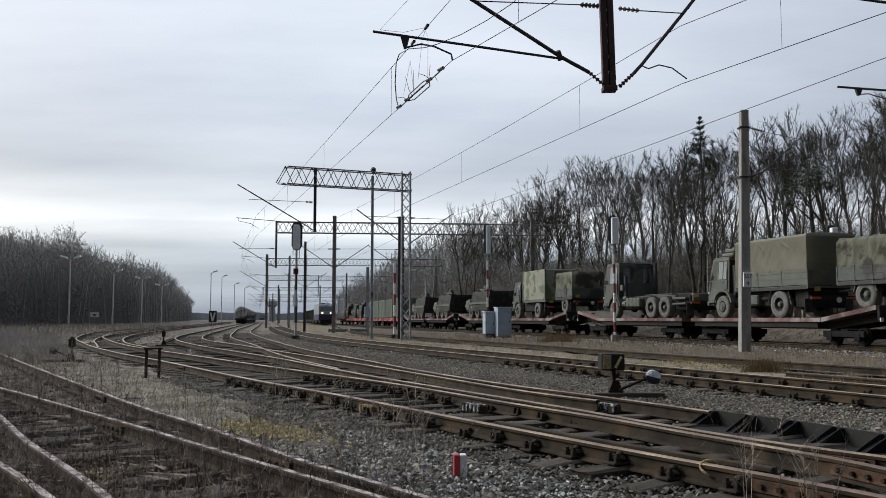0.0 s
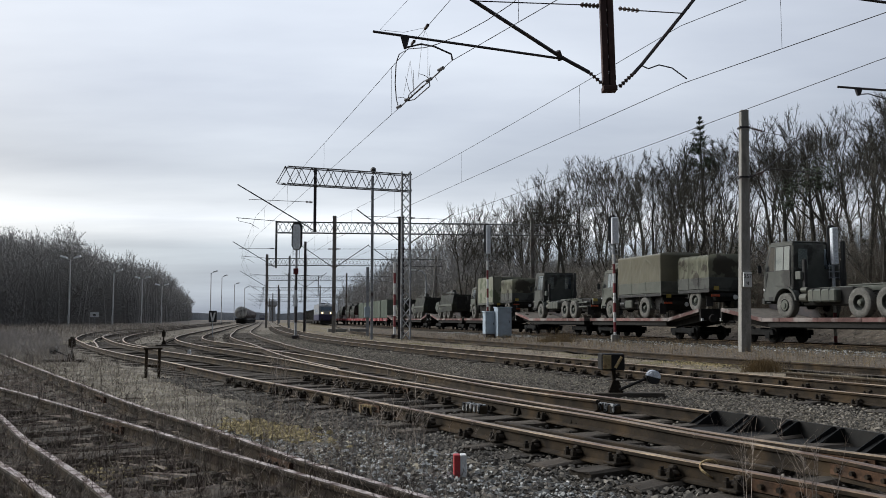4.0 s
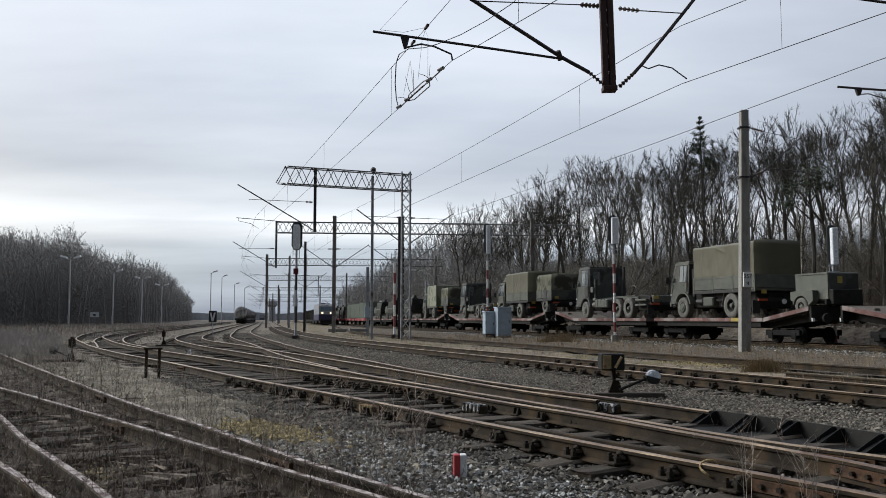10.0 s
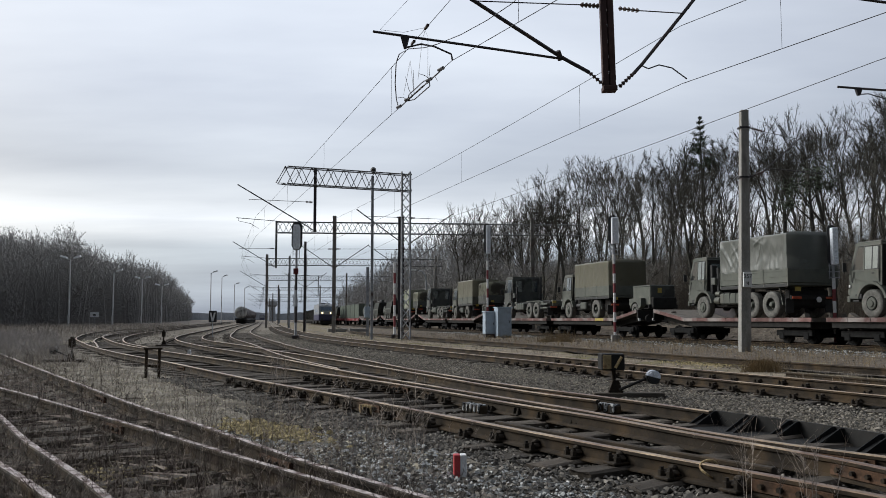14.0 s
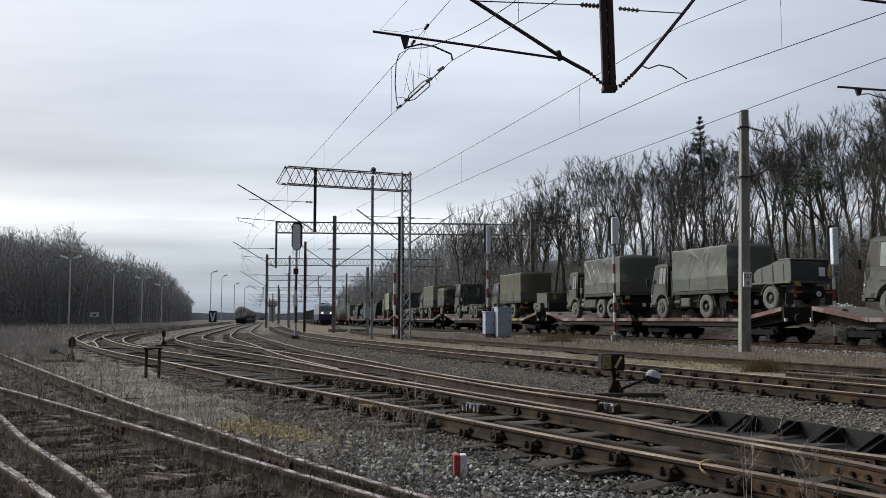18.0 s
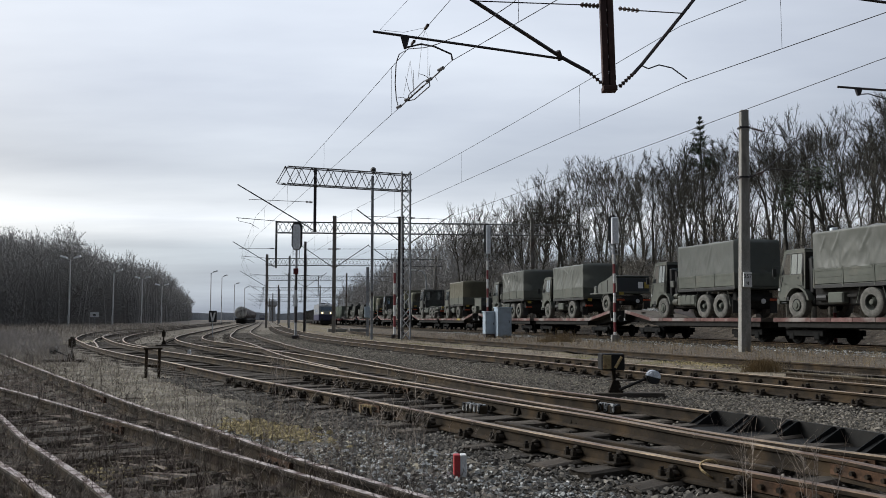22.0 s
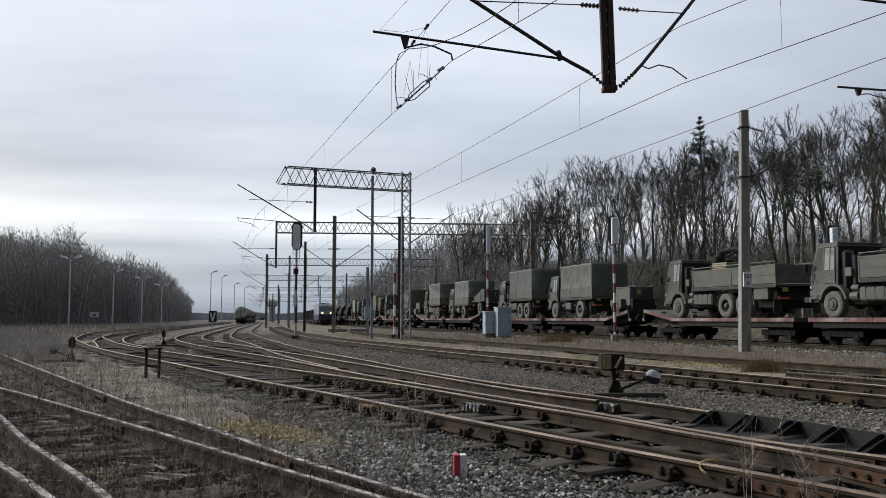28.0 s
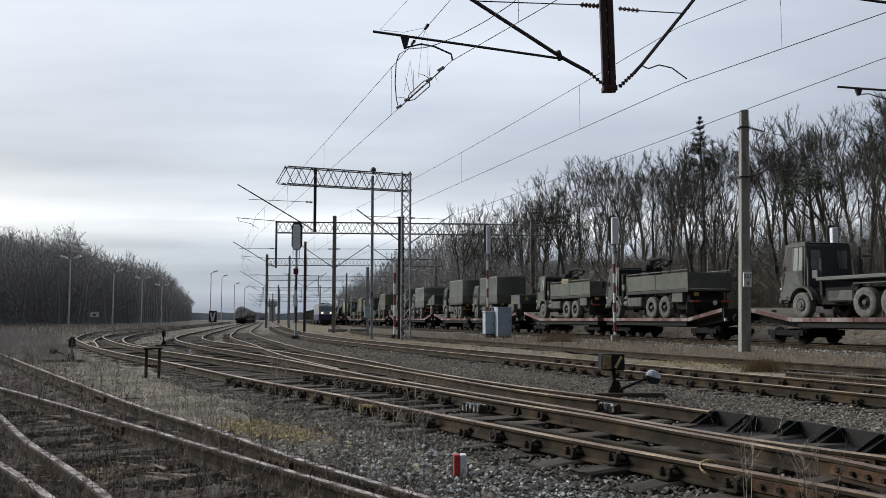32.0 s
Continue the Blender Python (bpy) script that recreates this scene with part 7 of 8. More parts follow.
# low shrubs of the strip, concrete slabs, box on the slim mast
for x, y, n, hh, label in ((7.45, 20.6, 1300, 0.36, "small tan-brown dry shrub"), (6.4, 47.5, 500, 0.8, "small dry shrub beside the siding"), (5.4, 47, 260, 0.5, "small dry shrub beside the siding")):
    rng_ = random.Random(int(x * 10))
    V, F = [], []
    for i in range(n):
        a, e, ln = rng_.uniform(0, 6.28), rng_.uniform(0.3, 1.5), hh * rng_.uniform(0.5, 1.1)
        bx, by_ = x + rng_.gauss(0, 0.5 * hh), y + rng_.gauss(0, 0.45 * hh)
        k = len(V)
        V += [(bx - 0.006, by_, -0.08), (bx + 0.006, by_, -0.08), (bx + math.cos(a) * math.cos(e) * ln, by_ + math.sin(a) * math.cos(e) * ln, math.sin(e) * ln)]
        F.append((k, k + 1, k + 2))
    me = bpy.data.meshes.new("dry_shrub")
    me.from_pydata(V, [], F)
    me.materials.append(RUSSET)
    tagged(new("dry_shrub", me), label, "shrub", "dry shrubs")
for x, y in ((-10.3, 86), (-8.2, 86)):
    t = thing("concrete_slab", "low pale concrete slab beside the track", "slab", "concrete slabs", pose(x, y, -0.05, 0, 0, 12))
    part("slab", Geo().box(-0.95, 0.95, -0.5, 0.5, 0.0, 0.32, 0.03), CONCRETE, t)

# black steel trough beside the turnout
tr_c = spline([(3.03, 10.05), (3.23, 9.65), (3.54, 9.06), (3.78, 8.45), (4.02, 7.75), (4.4, 6.6)], 0.2)
t = thing("point_trough", "open black steel trough with cross ribs", "trough", "")
def ribbon(path, d0, d1, z0, z1):
    """A thin standing or lying strip along a plan line."""
    p, q = offset(path, d0), offset(path, d1)
    n = len(path)
    vs = [(a[0], a[1], z0) for a in p] + [(b[0], b[1], z0) for b in q] + [(b[0], b[1], z1) for b in q] + [(a[0], a[1], z1) for a in p]
    return Geo().add(vs, [(i + k * n, i + 1 + k * n, i + 1 + ((k + 1) % 4) * n, i + ((k + 1) % 4) * n) for i in range(n - 1) for k in range(4)])


part("far_wall", ribbon(tr_c, -0.03, 0.0, -0.08, 0.17), UNDER, t)
part("trough_floor", ribbon(tr_c, 0.0, 0.62, -0.02, 0.012), DEEPBLACK, t)
for x, y, h in along(tr_c, 0.57, 0.04):
    r = Geo()
    for e in (-0.055, 0.055):
        r.prism([(-0.005, 0.168), (-0.05, 0.168), (-0.34, 0.02), (-0.34, 0.0), (-0.005, 0.0)], e - 0.007, e + 0.007, 1)
    r.prism([(-0.005, 0.12), (-0.05, 0.12), (-0.30, 0.015), (-0.005, 0.0)], -0.05, 0.05, 1)
    ob = part("cross_rib", r, DEEPBLACK, t)
    ob.matrix_basis = pose(x, y, 0, 0, 0, math.degrees(h) + 180)

# ---- trees ----
def tree_meshes(seed, h, r0, bare, depth, spread, shoots, rmin=0.010, lean=0.05):
    """A forest-grown bare tree: a trunk that forks into ascending limbs, branches and side shoots. Returns trunk and crown as vertex and face lists."""
    rng = random.Random(seed)
    out = ([], []), ([], [])

    def skin(level, pts, rad, m):
        V, F = out[level]
        k = len(V)
        for q, rr in zip(pts, rad):
            for j in range(m):
                a = 2 * math.pi * j / m
                V.append((q.x + rr * math.cos(a), q.y + rr * math.sin(a), q.z + (0.0 if level == 0 else 0.6 * rr * math.sin(a))))
        for i in range(len(pts) - 1):
            for j in range(m):
                F.append((k + i * m + j, k + i * m + (j + 1) % m, k + (i + 1) * m + (j + 1) % m, k + (i + 1) * m + j))

    def jitter(d, amount, lift):
        return (d + Vector((rng.gauss(0, 1), rng.gauss(0, 1), rng.gauss(0, 0.7))) * amount + Vector((0, 0, lift))).normalized()

    def shoot(p, d, ln, r, fork):
        if fork == 0:
            V, F = out[1]
            k, q, b = len(V), p + d * ln, r * 1.2
            V += [(p.x - b, p.y, p.z), (p.x + b, p.y, p.z), (p.x, p.y + b, p.z + b), tuple(q)]
            F += [(k, k + 1, k + 3), (k + 1, k + 2, k + 3), (k + 2, k, k + 3)]
            return
        d1 = jitter(d, 0.16, 0.10)
        q = p + d * (ln * 0.5)
        skin(1, [p, q, q + d1 * (ln * 0.5)], [r, r * 0.75, r * 0.3], 3)
        for _ in range(fork):
            u = rng.uniform(0.3, 0.9)
            shoot(p.lerp(q, min(u * 2, 1)), jitter(d1, 0.7, 0.05), ln * rng.uniform(0.32, 0.52), max(r * 0.75, rmin * 0.8), 0)

    def limb(p, d, r, ln, k):
        n = 4 if k < 2 else 3
        pts, rad = [p], [r]
        for i in range(n):
            d = jitter(d, 0.13 if k else 0.08, 0.05)
            pts.append(pts[-1] + d * (ln / n))
            rad.append(max(r * (1 - 0.26 * (i + 1) / n), rmin))
        skin(1, pts, rad, 5 if k < 2 else 4 if k < 4 else 3)
        for _ in range(shoots if k > 0 else 1):
            i = rng.randrange(n)
            shoot(pts[i].lerp(pts[i + 1], rng.random()), jitter(d, 0.62, 0.05), ln * rng.uniform(0.35, 0.75), max(rad[i] * 0.3, rmin), 2 if k > 1 else 1)
        if k >= depth:
            for _ in range(7):
                i = rng.randrange(1, n)
                shoot(pts[i].lerp(pts[i + 1], rng.random()), jitter(d, 0.5, 0.04), ln * rng.uniform(0.25, 0.55), rmin, 1)
            shoot(pts[-1], d, ln * 0.4, rmin, 2)
            return
        count = 3 if rng.random() < (0.5 if k == 0 else 0.22) else 2
        a0 = rng.uniform(0, 2 * math.pi)
        for c in range(count):
            a = a0 + 2 * math.pi * c / count + rng.uniform(-0.5, 0.5)
            tilt = spread * (rng.uniform(0.25, 0.6) if c == 0 else rng.uniform(0.7, 1.25))
            w = Vector((math.cos(a), math.sin(a), 0.0))
            w = (w - d * w.dot(d)).normalized()
            limb(pts[-1], jitter(d * math.cos(tilt) + w * math.sin(tilt), 0.05, 0.09), rad[-1] * (0.86 if c == 0 else rng.uniform(0.6, 0.78)), ln * (rng.uniform(0.8, 0.98) if c == 0 else rng.uniform(0.66, 0.9)), k + 1)

    d = Vector((rng.gauss(0, lean), rng.gauss(0, lean), 1)).normalized()
    pts, rad, n = [Vector((0, 0, -0.2))], [r0 * 1.25], 9
    for i in range(n):
        d = jitter(d, 0.035, 0.02)
        pts.append(pts[-1] + d * (bare * h / n))
        rad.append(r0 * (1 - 0.32 * (i + 1) / n))
    skin(0, pts, rad, 8)
    for _ in range(5):
        i = rng.randrange(4, n)
        a = rng.uniform(0, 6.28)
        shoot(pts[i], Vector((math.cos(a), math.sin(a), rng.uniform(0.3, 1.2))).normalized(), h * rng.uniform(0.06, 0.16), 0.02, 3)
    side = rng.choice((0, 1, 1, 2))
    for _ in range(side):
        i = rng.randrange(5, n)
        a = rng.uniform(0, 6.28)
        limb(pts[i], Vector((math.cos(a) * 0.8, math.sin(a) * 0.8, 1)).normalized(), rad[i] * 0.45, h * 0.14, 2)
    limb(pts[-1], d, rad[-1], h * 0.155, 0)
    top = max(p[2] for p in out[1][0])
    f = h / top
    for V, F in out:
        V[:] = [(x, y, z * f) for x, y, z in V]
    return out


def bare_mesh(name, vf, material):
    me = bpy.data.meshes.new(name)
    me.from_pydata(vf[0], [], vf[1])
    me.materials.append(material)
    return me


def tree_kind(name, label, material, group, *spec):
    tr, br = tree_meshes(*spec)
    t = thing(name, label, "tree", group, pose(0, -400, 0))
    part("trunk", bare_mesh("trunk", tr, material), material, t)
    part("crown", bare_mesh("crown", br, material), material, t)
    return t


wood_r = "bare wood behind the train"
# height, trunk radius, share of the height below the first fork, depth of forking, spread, side shoots
KINDS = [(11, 15.0, 0.21, 0.42, 5, 0.46, 3), (12, 14.2, 0.17, 0.50, 5, 0.40, 3), (13, 15.6, 0.24, 0.36, 5, 0.50, 3), (14, 13.4, 0.15, 0.44, 5, 0.42, 3), (15, 14.8, 0.19, 0.54, 5, 0.46, 3), (16, 12.4, 0.13, 0.40, 5, 0.48, 3),
         (17, 14.4, 0.20, 0.32, 5, 0.54, 3)]
trees = [tree_kind("bare_tree", "leafless dark grey-brown woodland tree with forking limbs", BARK, wood_r, *k) for k in KINDS]
BACK = [(21, 15.0, 0.17, 0.45, 4, 0.46, 3, 0.014), (22, 14.2, 0.15, 0.5, 4, 0.44, 3, 0.014), (23, 13.4, 0.19, 0.4, 4, 0.5, 3, 0.014)]
back_trees = [tree_kind("bare_tree", "leafless slender tree deeper in the wood", BARK, wood_r, *k) for k in BACK]
birches = [tree_kind("birch_tree", "slender birch with pale peeling bark", BIRCH, wood_r, 40, 11.5, 0.085, 0.6, 2, 0.3, 1)]
used = set()


def plant(kinds, i, x, y, z, size, tall=1.0):
    ob, m = kinds[i], pose(x, y, z, 0, 0, random.uniform(0, 360)) @ Matrix.Diagonal((size, size, size * tall * random.uniform(0.94, 1.06), 1))
    if ob in used:
        c = copy_thing(ob, Matrix())
        c.matrix_basis = m
        return c
    used.add(ob)
    ob.matrix_basis = m
    return ob


joined = ([], [])


def plant_joined(spec, x, y, z, size, rng):
    tr, br = spec
    a = rng.uniform(0, 6.28)
    c, s_ = math.cos(a) * size, math.sin(a) * size
    for V, F in (tr, br):
        k = len(joined[0])
        joined[0].extend((x + c * p[0] - s_ * p[1], y + s_ * p[0] + c * p[1], z + size * p[2]) for p in V)
        joined[1].extend(tuple(i + k for i in f) for f in F)


FAR_KINDS = [tree_meshes(80 + i, 15.0, 0.2, 0.3, 3, 0.60 + 0.05 * i, 1, 0.014) for i in range(4)]
prng = random.Random(77)
for x, y, h in along(TRAIN_LINE, 2.5, 158):
    if y > 330 or y < 22:
        continue
    tall = float(np.interp(y, (45, 58, 68, 80, 95, 112), (1.09, 1.06, 1.15, 1.16, 1.14, 1.16)))
    for row in range(5 if 52 < y < 66 or y < 38 else 4 if y < 96 else 3 if y < 128 else 4 if y < 170 else 2):
        d = 7.8 + row * 5.2 + random.uniform(-2.2, 2.2) + max(0, (y - 100) * 0.02)
        px, py = x + math.cos(h) * d + random.uniform(-0.9, 0.9), y + math.sin(h) * d + random.uniform(-1.2, 1.2)
        k = (0.78 + 0.05 * row) * random.uniform(0.88, 1.10) * (1.02 if y < 46 else 1.06 if y < 55 else 1.09 if y < 84 else 1.06)
        if y < 112:
            if row < 2:
                plant(trees, random.randrange(7), px, py, -0.05 + 0.5 * (row > 0), k, tall)
            else:
                plant(back_trees, random.randrange(3), px, py, 0.4, k, tall)
        else:
            plant_joined(FAR_KINDS[prng.randrange(4)], px, py, -0.1, k * (1.36 if y < 132 else 1.28 if y < 150 else 1.12 if y < 200 else 0.92), prng)
for bx, by_ in ((17.2, 57.5), (20.0, 49.0)):
    plant(birches, 0, bx, by_, -0.05, 0.82)
for i in range(4):
    s = 24 + i * 9 + random.uniform(-3, 3)
    plant(birches, 0, xTr(s) + 7.5 + random.uniform(0, 3), s + 3, -0.05, random.uniform(0.8, 1.0))


def under_wood(name, line, d0, d1, n, hmax, label, seed):
    """Joined brushwood of the wood's floor and its dim depth: thin stems and twigs."""
    rng = random.Random(seed)
    V, F = [], []
    for i in range(n):
        x, y, h = line[rng.randrange(len(line))]
        d = rng.uniform(d0, d1)
        px, py = x + math.cos(h) * d + rng.uniform(-1.5, 1.5), y + math.sin(h) * d + rng.uniform(-1.5, 1.5)
        z = rng.uniform(0.0, 0.3)
        hh = rng.uniform(0.35, 1.0) * hmax
        w = rng.uniform(0.006, 0.015)
        tilt = 0.13 if hmax < 6 else 0.06
        dx, dy = rng.gauss(0, tilt) * hh, rng.gauss(0, tilt) * hh
        k = len(V)
        V += [(px - w, py, z - 0.3), (px + w, py, z - 0.3), (px + dx * 0.5 + w * 0.7, py + dy * 0.4, z + hh * 0.55), (px + dx * 0.5 - w * 0.7, py + dy * 0.4, z + hh * 0.55), (px + dx, py + dy, z + hh)]
        F += [(k, k + 1, k + 2, k + 3), (k + 3, k + 2, k + 4)]
        for b in range(3):
            u = rng.uniform(0.3, 0.9)
            qx, qy, qz = px + dx * u, py + dy * u, z + hh * u
            a, ln = rng.uniform(0, 6.28), hh * rng.uniform(0.2, 0.4)
            k = len(V)
            V += [(qx, qy, qz), (qx, qy, qz + w * 1.5), (qx + math.cos(a) * ln, qy + math.sin(a) * ln, qz + ln * rng.uniform(0.3, 1.0))]
            F += [(k, k + 1, k + 2)]
    me = bpy.data.meshes.new(name)
    me.from_pydata(V, [], F)
    me.materials.append(SAPLING)
    return tagged(new(name, me), label, "undergrowth", "", "stuff")


line_r = [p for p in along(TRAIN_LINE, 1.0, 158) if 18 < p[1] < 200]
line_f = [p for p in line_r if p[1] > 84]
line_n = [p for p in line_r if p[1] < 90]
under_wood("undergrowth", line_r, 9.5, 20.0, 15000, 2.4, "dense leafless undergrowth of the wood", 7)
under_wood("undergrowth", line_f, 7.0, 22.0, 20000, 7.0, "thin bare saplings deep in the wood", 8)
under_wood("undergrowth", line_n, 10.0, 30.0, 24000, 5.0, "thin bare saplings among the trunks", 9)
under_wood("undergrowth", line_n, 9.0, 36.0, 9000, 10.0, "tall slender saplings among the trunks", 10)
# soil bank that closes the wood behind
bank = sheet("wood_bank", edges(lambda y: xTr(y) + 2.9, lambda y: xTr(y) + 8.5, 14), [5 + 1.5 * i for i in range(0, 190)], -0.05, 0.10, SIDESOIL, "low grey-brown bank between the main track and the wood", "ground", seed=14.0, size=1.4)
for i, v in enumerate(bank.data.vertices):
    u = (i % 14) / 13
    v.co.z += 0.82 * min(u * 2.2, 1) ** 1.5
sheet("wood_floor", edges(lambda y: xTr(y) + 8.0, lambda y: xTr(y) + 90, 12), [5 + 4 * i for i in range(0, 80)], 0.66, 0.2, SOIL, "leaf litter on the floor of the wood", "ground", seed=12.0, size=3.0)

# wood on the left, further off; haze is put into its colours
left_edge = [(-62, 95), (-70, 135), (-77, 184), (-84, 216), (-105, 330), (-150, 500), (-214, 750)]


def left_height(y):
    """Height of the far wood's canopy along its edge."""
    return float(np.interp(y, (100, 135, 150, 184, 205, 225, 300, 350, 500, 700), (15.4, 16.9, 18.8, 21.8, 21.6, 21.2, 23.6, 23.9, 22.8, 21.5)))


for x, y, h in along(spline(left_edge, 2.0), 3.6):
    for row in range(4 if y < 250 else 2):
        d = -(2 + 5.0 * row + prng.uniform(-2.0, 2.0))
        px, py = x + math.cos(h) * d, y + math.sin(h) * d
        size = left_height(y) / 15.0 * (0.90 + 0.11 * noise.noise((px * 0.09, py * 0.09, 3.0)) + prng.uniform(-0.07, 0.05))
        plant_joined(FAR_KINDS[prng.randrange(4)], px, py, -0.1, size, prng)
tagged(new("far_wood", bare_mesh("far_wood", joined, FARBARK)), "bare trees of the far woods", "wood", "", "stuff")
line_l = along(spline(left_edge, 2.0), 1.0)
# dense brushwood in the depth of the far wood: a lumpy mass with a broken crest
V, F, cols = [], [], 13
core = along(spline(left_edge, 2.0), 1.6)
for x, y, h in core:
    for j in range(cols):
        u = j / (cols - 1)
        d = -7.0 - 9.0 * u ** 2.4
        px, py = x + math.cos(h) * d, y + math.sin(h) * d
        lump = noise.fractal((px * 0.13, py * 0.13, u * 3.0), 1.0, 2.0, 4)
        top = left_height(y) * 0.84 + 1.6 * noise.noise((px * 0.16, py * 0.16, 1.0))
        V.append((px + math.cos(h) * lump * 1.8, py + math.sin(h) * lump * 1.8, top * math.sin(u * 1.5708) - 0.2 + lump * 0.5))
for i in range(len(core) - 1):
    for j in range(cols - 1):
        k = i * cols + j
        F.append((k, k + 1, k + cols + 1, k + cols))
tagged(new("thicket", bare_mesh("thicket", (V, F), FARCORE)), "dense brushwood deep in the far wood, paled with haze", "undergrowth", "", "stuff")


def wood_mass(name, line, d0, d1, n, h0, h1, seed, label, material, thick=0.07):
    """Far brushwood crowns as many small twig clumps."""
    rng = random.Random(seed)
    V, F = [], []
    for i in range(n):
        x, y, h = line[rng.randrange(len(line))]
        d = rng.uniform(d0, d1)
        px, py = x + math.cos(h) * d, y + math.sin(h) * d
        pz = h0 + ((left_height(py) * h1 if h1 < 2 else h1) - h0) * rng.random() * (0.82 + 0.3 * noise.noise((px * 0.11, py * 0.11, 0.0)))
        for b in range(3):
            a, e, ln = rng.uniform(0, 6.28), rng.uniform(-0.5, 1.3), rng.uniform(0.4, 1.0) * (0.8 if h1 < 2 else 1.3)
            w = thick * rng.uniform(0.4, 1.0)
            k = len(V)
            V += [(px - w, py, pz), (px + w, py, pz), (px + math.cos(a) * math.cos(e) * ln, py + math.sin(a) * math.cos(e) * ln, pz + math.sin(e) * ln)]
            F.append((k, k + 1, k + 2))
    me = bpy.data.meshes.new(name)
    me.from_pydata(V, [], F)
    me.materials.append(material)
    return tagged(new(name, me), label, "undergrowth", "", "stuff")


line_ln, line_lf = [p for p in line_l if 125 < p[1] < 270], [p for p in line_l if p[1] >= 270]
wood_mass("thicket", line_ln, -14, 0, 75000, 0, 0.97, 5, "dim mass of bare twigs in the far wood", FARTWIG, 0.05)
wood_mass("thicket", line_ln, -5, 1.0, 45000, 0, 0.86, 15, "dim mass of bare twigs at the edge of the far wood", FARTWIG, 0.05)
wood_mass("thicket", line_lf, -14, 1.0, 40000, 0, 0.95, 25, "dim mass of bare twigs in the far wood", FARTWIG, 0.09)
line_b = [p for p in along(TRAIN_LINE, 1.0, 158) if 78 < p[1] < 270]
# these twigs share the far wood's colour, paled in place of haze
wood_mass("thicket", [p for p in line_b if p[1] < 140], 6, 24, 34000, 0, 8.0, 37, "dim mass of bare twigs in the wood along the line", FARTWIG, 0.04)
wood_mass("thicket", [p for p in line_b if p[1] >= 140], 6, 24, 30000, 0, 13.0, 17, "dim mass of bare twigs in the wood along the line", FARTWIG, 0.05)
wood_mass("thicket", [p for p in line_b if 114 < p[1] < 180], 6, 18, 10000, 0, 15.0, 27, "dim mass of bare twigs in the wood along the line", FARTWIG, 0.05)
wood_mass("thicket", [p for p in line_r if 64 < p[1] < 150], 6.5, 10.5, 34000, 0, 6.5, 19, "fine brown twigs at the edge of the wood", THICKET, 0.028)
wood_mass("thicket", [p for p in line_n if p[1] < 64], 12, 42, 60000, 0, 6.5, 18, "dim mass of bare twigs deep in the wood", THICKET, 0.02)
wood_mass("thicket", line_n, 14, 40, 60000, 0, 8.0, 16, "dim mass of bare twigs low in the wood", THICKET, 0.02)
wood_mass("thicket", line_f, 9, 26, 30000, 0, 8.5, 6, "dim mass of bare twigs deep in the wood", THICKET, 0.045)


def pine(x, y, h, size):
    t = thing("pine_tree", "dark green pine among the bare trees", "tree", wood_r, pose(x, y, 0))
    part("trunk", Geo().tube([(0, 0, -0.2), (0.1, 0, h * 0.5), (0.0, 0.1, h)], 0.16, 0.03, 6), BARK, t)
    rng = random.Random(int(x * 10))
    V, F = [], []
    whorls = int(size * 1.3 / 0.36)
    for i in range(whorls):
        u = (i + 0.4) / whorls
        z = h - u * size * 1.3 + rng.uniform(-0.1, 0.1)
        for b in range(4 + int(6 * u)):
            a = rng.uniform(0, 6.28)
            reach = (0.05 + 1.15 * u) * size * 0.52 * rng.uniform(0.45, 1.15)
            for c in range(12 + int(22 * u)):
                v = rng.uniform(0.15, 1.0)
                p = Vector((math.cos(a) * reach * v, math.sin(a) * reach * v, z + reach * (0.30 * v * v - 0.12 * v))) + Vector((rng.gauss(0, 0.10), rng.gauss(0, 0.10), rng.gauss(0, 0.11))) * (0.35 + 0.65 * u)
                for e in range(3):
                    q = p + Vector((rng.gauss(0, 1), rng.gauss(0, 1), rng.gauss(0.5, 0.7))) * 0.11
                    k = len(V)
                    V += [tuple(p + Vector((0.022, 0, 0))), tuple(p - Vector((0.022, 0, 0))), tuple(q)]
                    F.append((k, k + 1, k + 2))
    me = bpy.data.meshes.new("crown")
    me.from_pydata(V, [], F)
    me.materials.append(NEEDLE)
    part("crown", me, NEEDLE, t)


pine(18.4, 62, 15.7, 2.9)
for px, py, ph, ps in ((20.6, 61.0, 6.6, 4.0), (27.0, 56.0, 6.2, 4.2), (23.5, 58.0, 5.6, 3.8), (30.5, 59.0, 6.6, 4.4)):
    pine(px, py, ph, ps)


def old_pine(x, y, h, clumps):
    """A tall pine with a bare trunk and flat dark tufts of needles near its top."""
    t = thing("pine_tree", "tall pine with sparse flat dark green crown", "tree", wood_r, pose(x, y, 0))
    part("trunk", Geo().tube([(0, 0, -0.2), (0.15, 0, h * 0.5), (0.0, 0.1, h)], 0.15, 0.05, 6), BARK, t)
    rng = random.Random(int(x * 10))
    V, F = [], []
    limbs = Geo()
    for cx_, cz, w, hh in clumps:
        limbs.tube([(0.05, 0, cz - 0.9), (cx_ * 0.5, 0.1, cz - 0.3), (cx_, 0, cz)], 0.05, 0.02, 4)
        for i in range(120):
            p = Vector((cx_ + rng.gauss(0, w), rng.gauss(0, w), cz + rng.gauss(0, hh)))
            for b in range(3):
                q = p + Vector((rng.gauss(0, 1), rng.gauss(0, 1), rng.gauss(0, 0.5))) * 0.17
                k = len(V)
                V += [tuple(p + Vector((0.03, 0, 0.01))), tuple(p - Vector((0.03, 0, 0.01))), tuple(q)]
                F.append((k, k + 1, k + 2))
    part("limbs", limbs, BARK, t)
    me = bpy.data.meshes.new("crown")
    me.from_pydata(V, [], F)
    me.materials.append(NEEDLE)
    part("crown", me, NEEDLE, t)


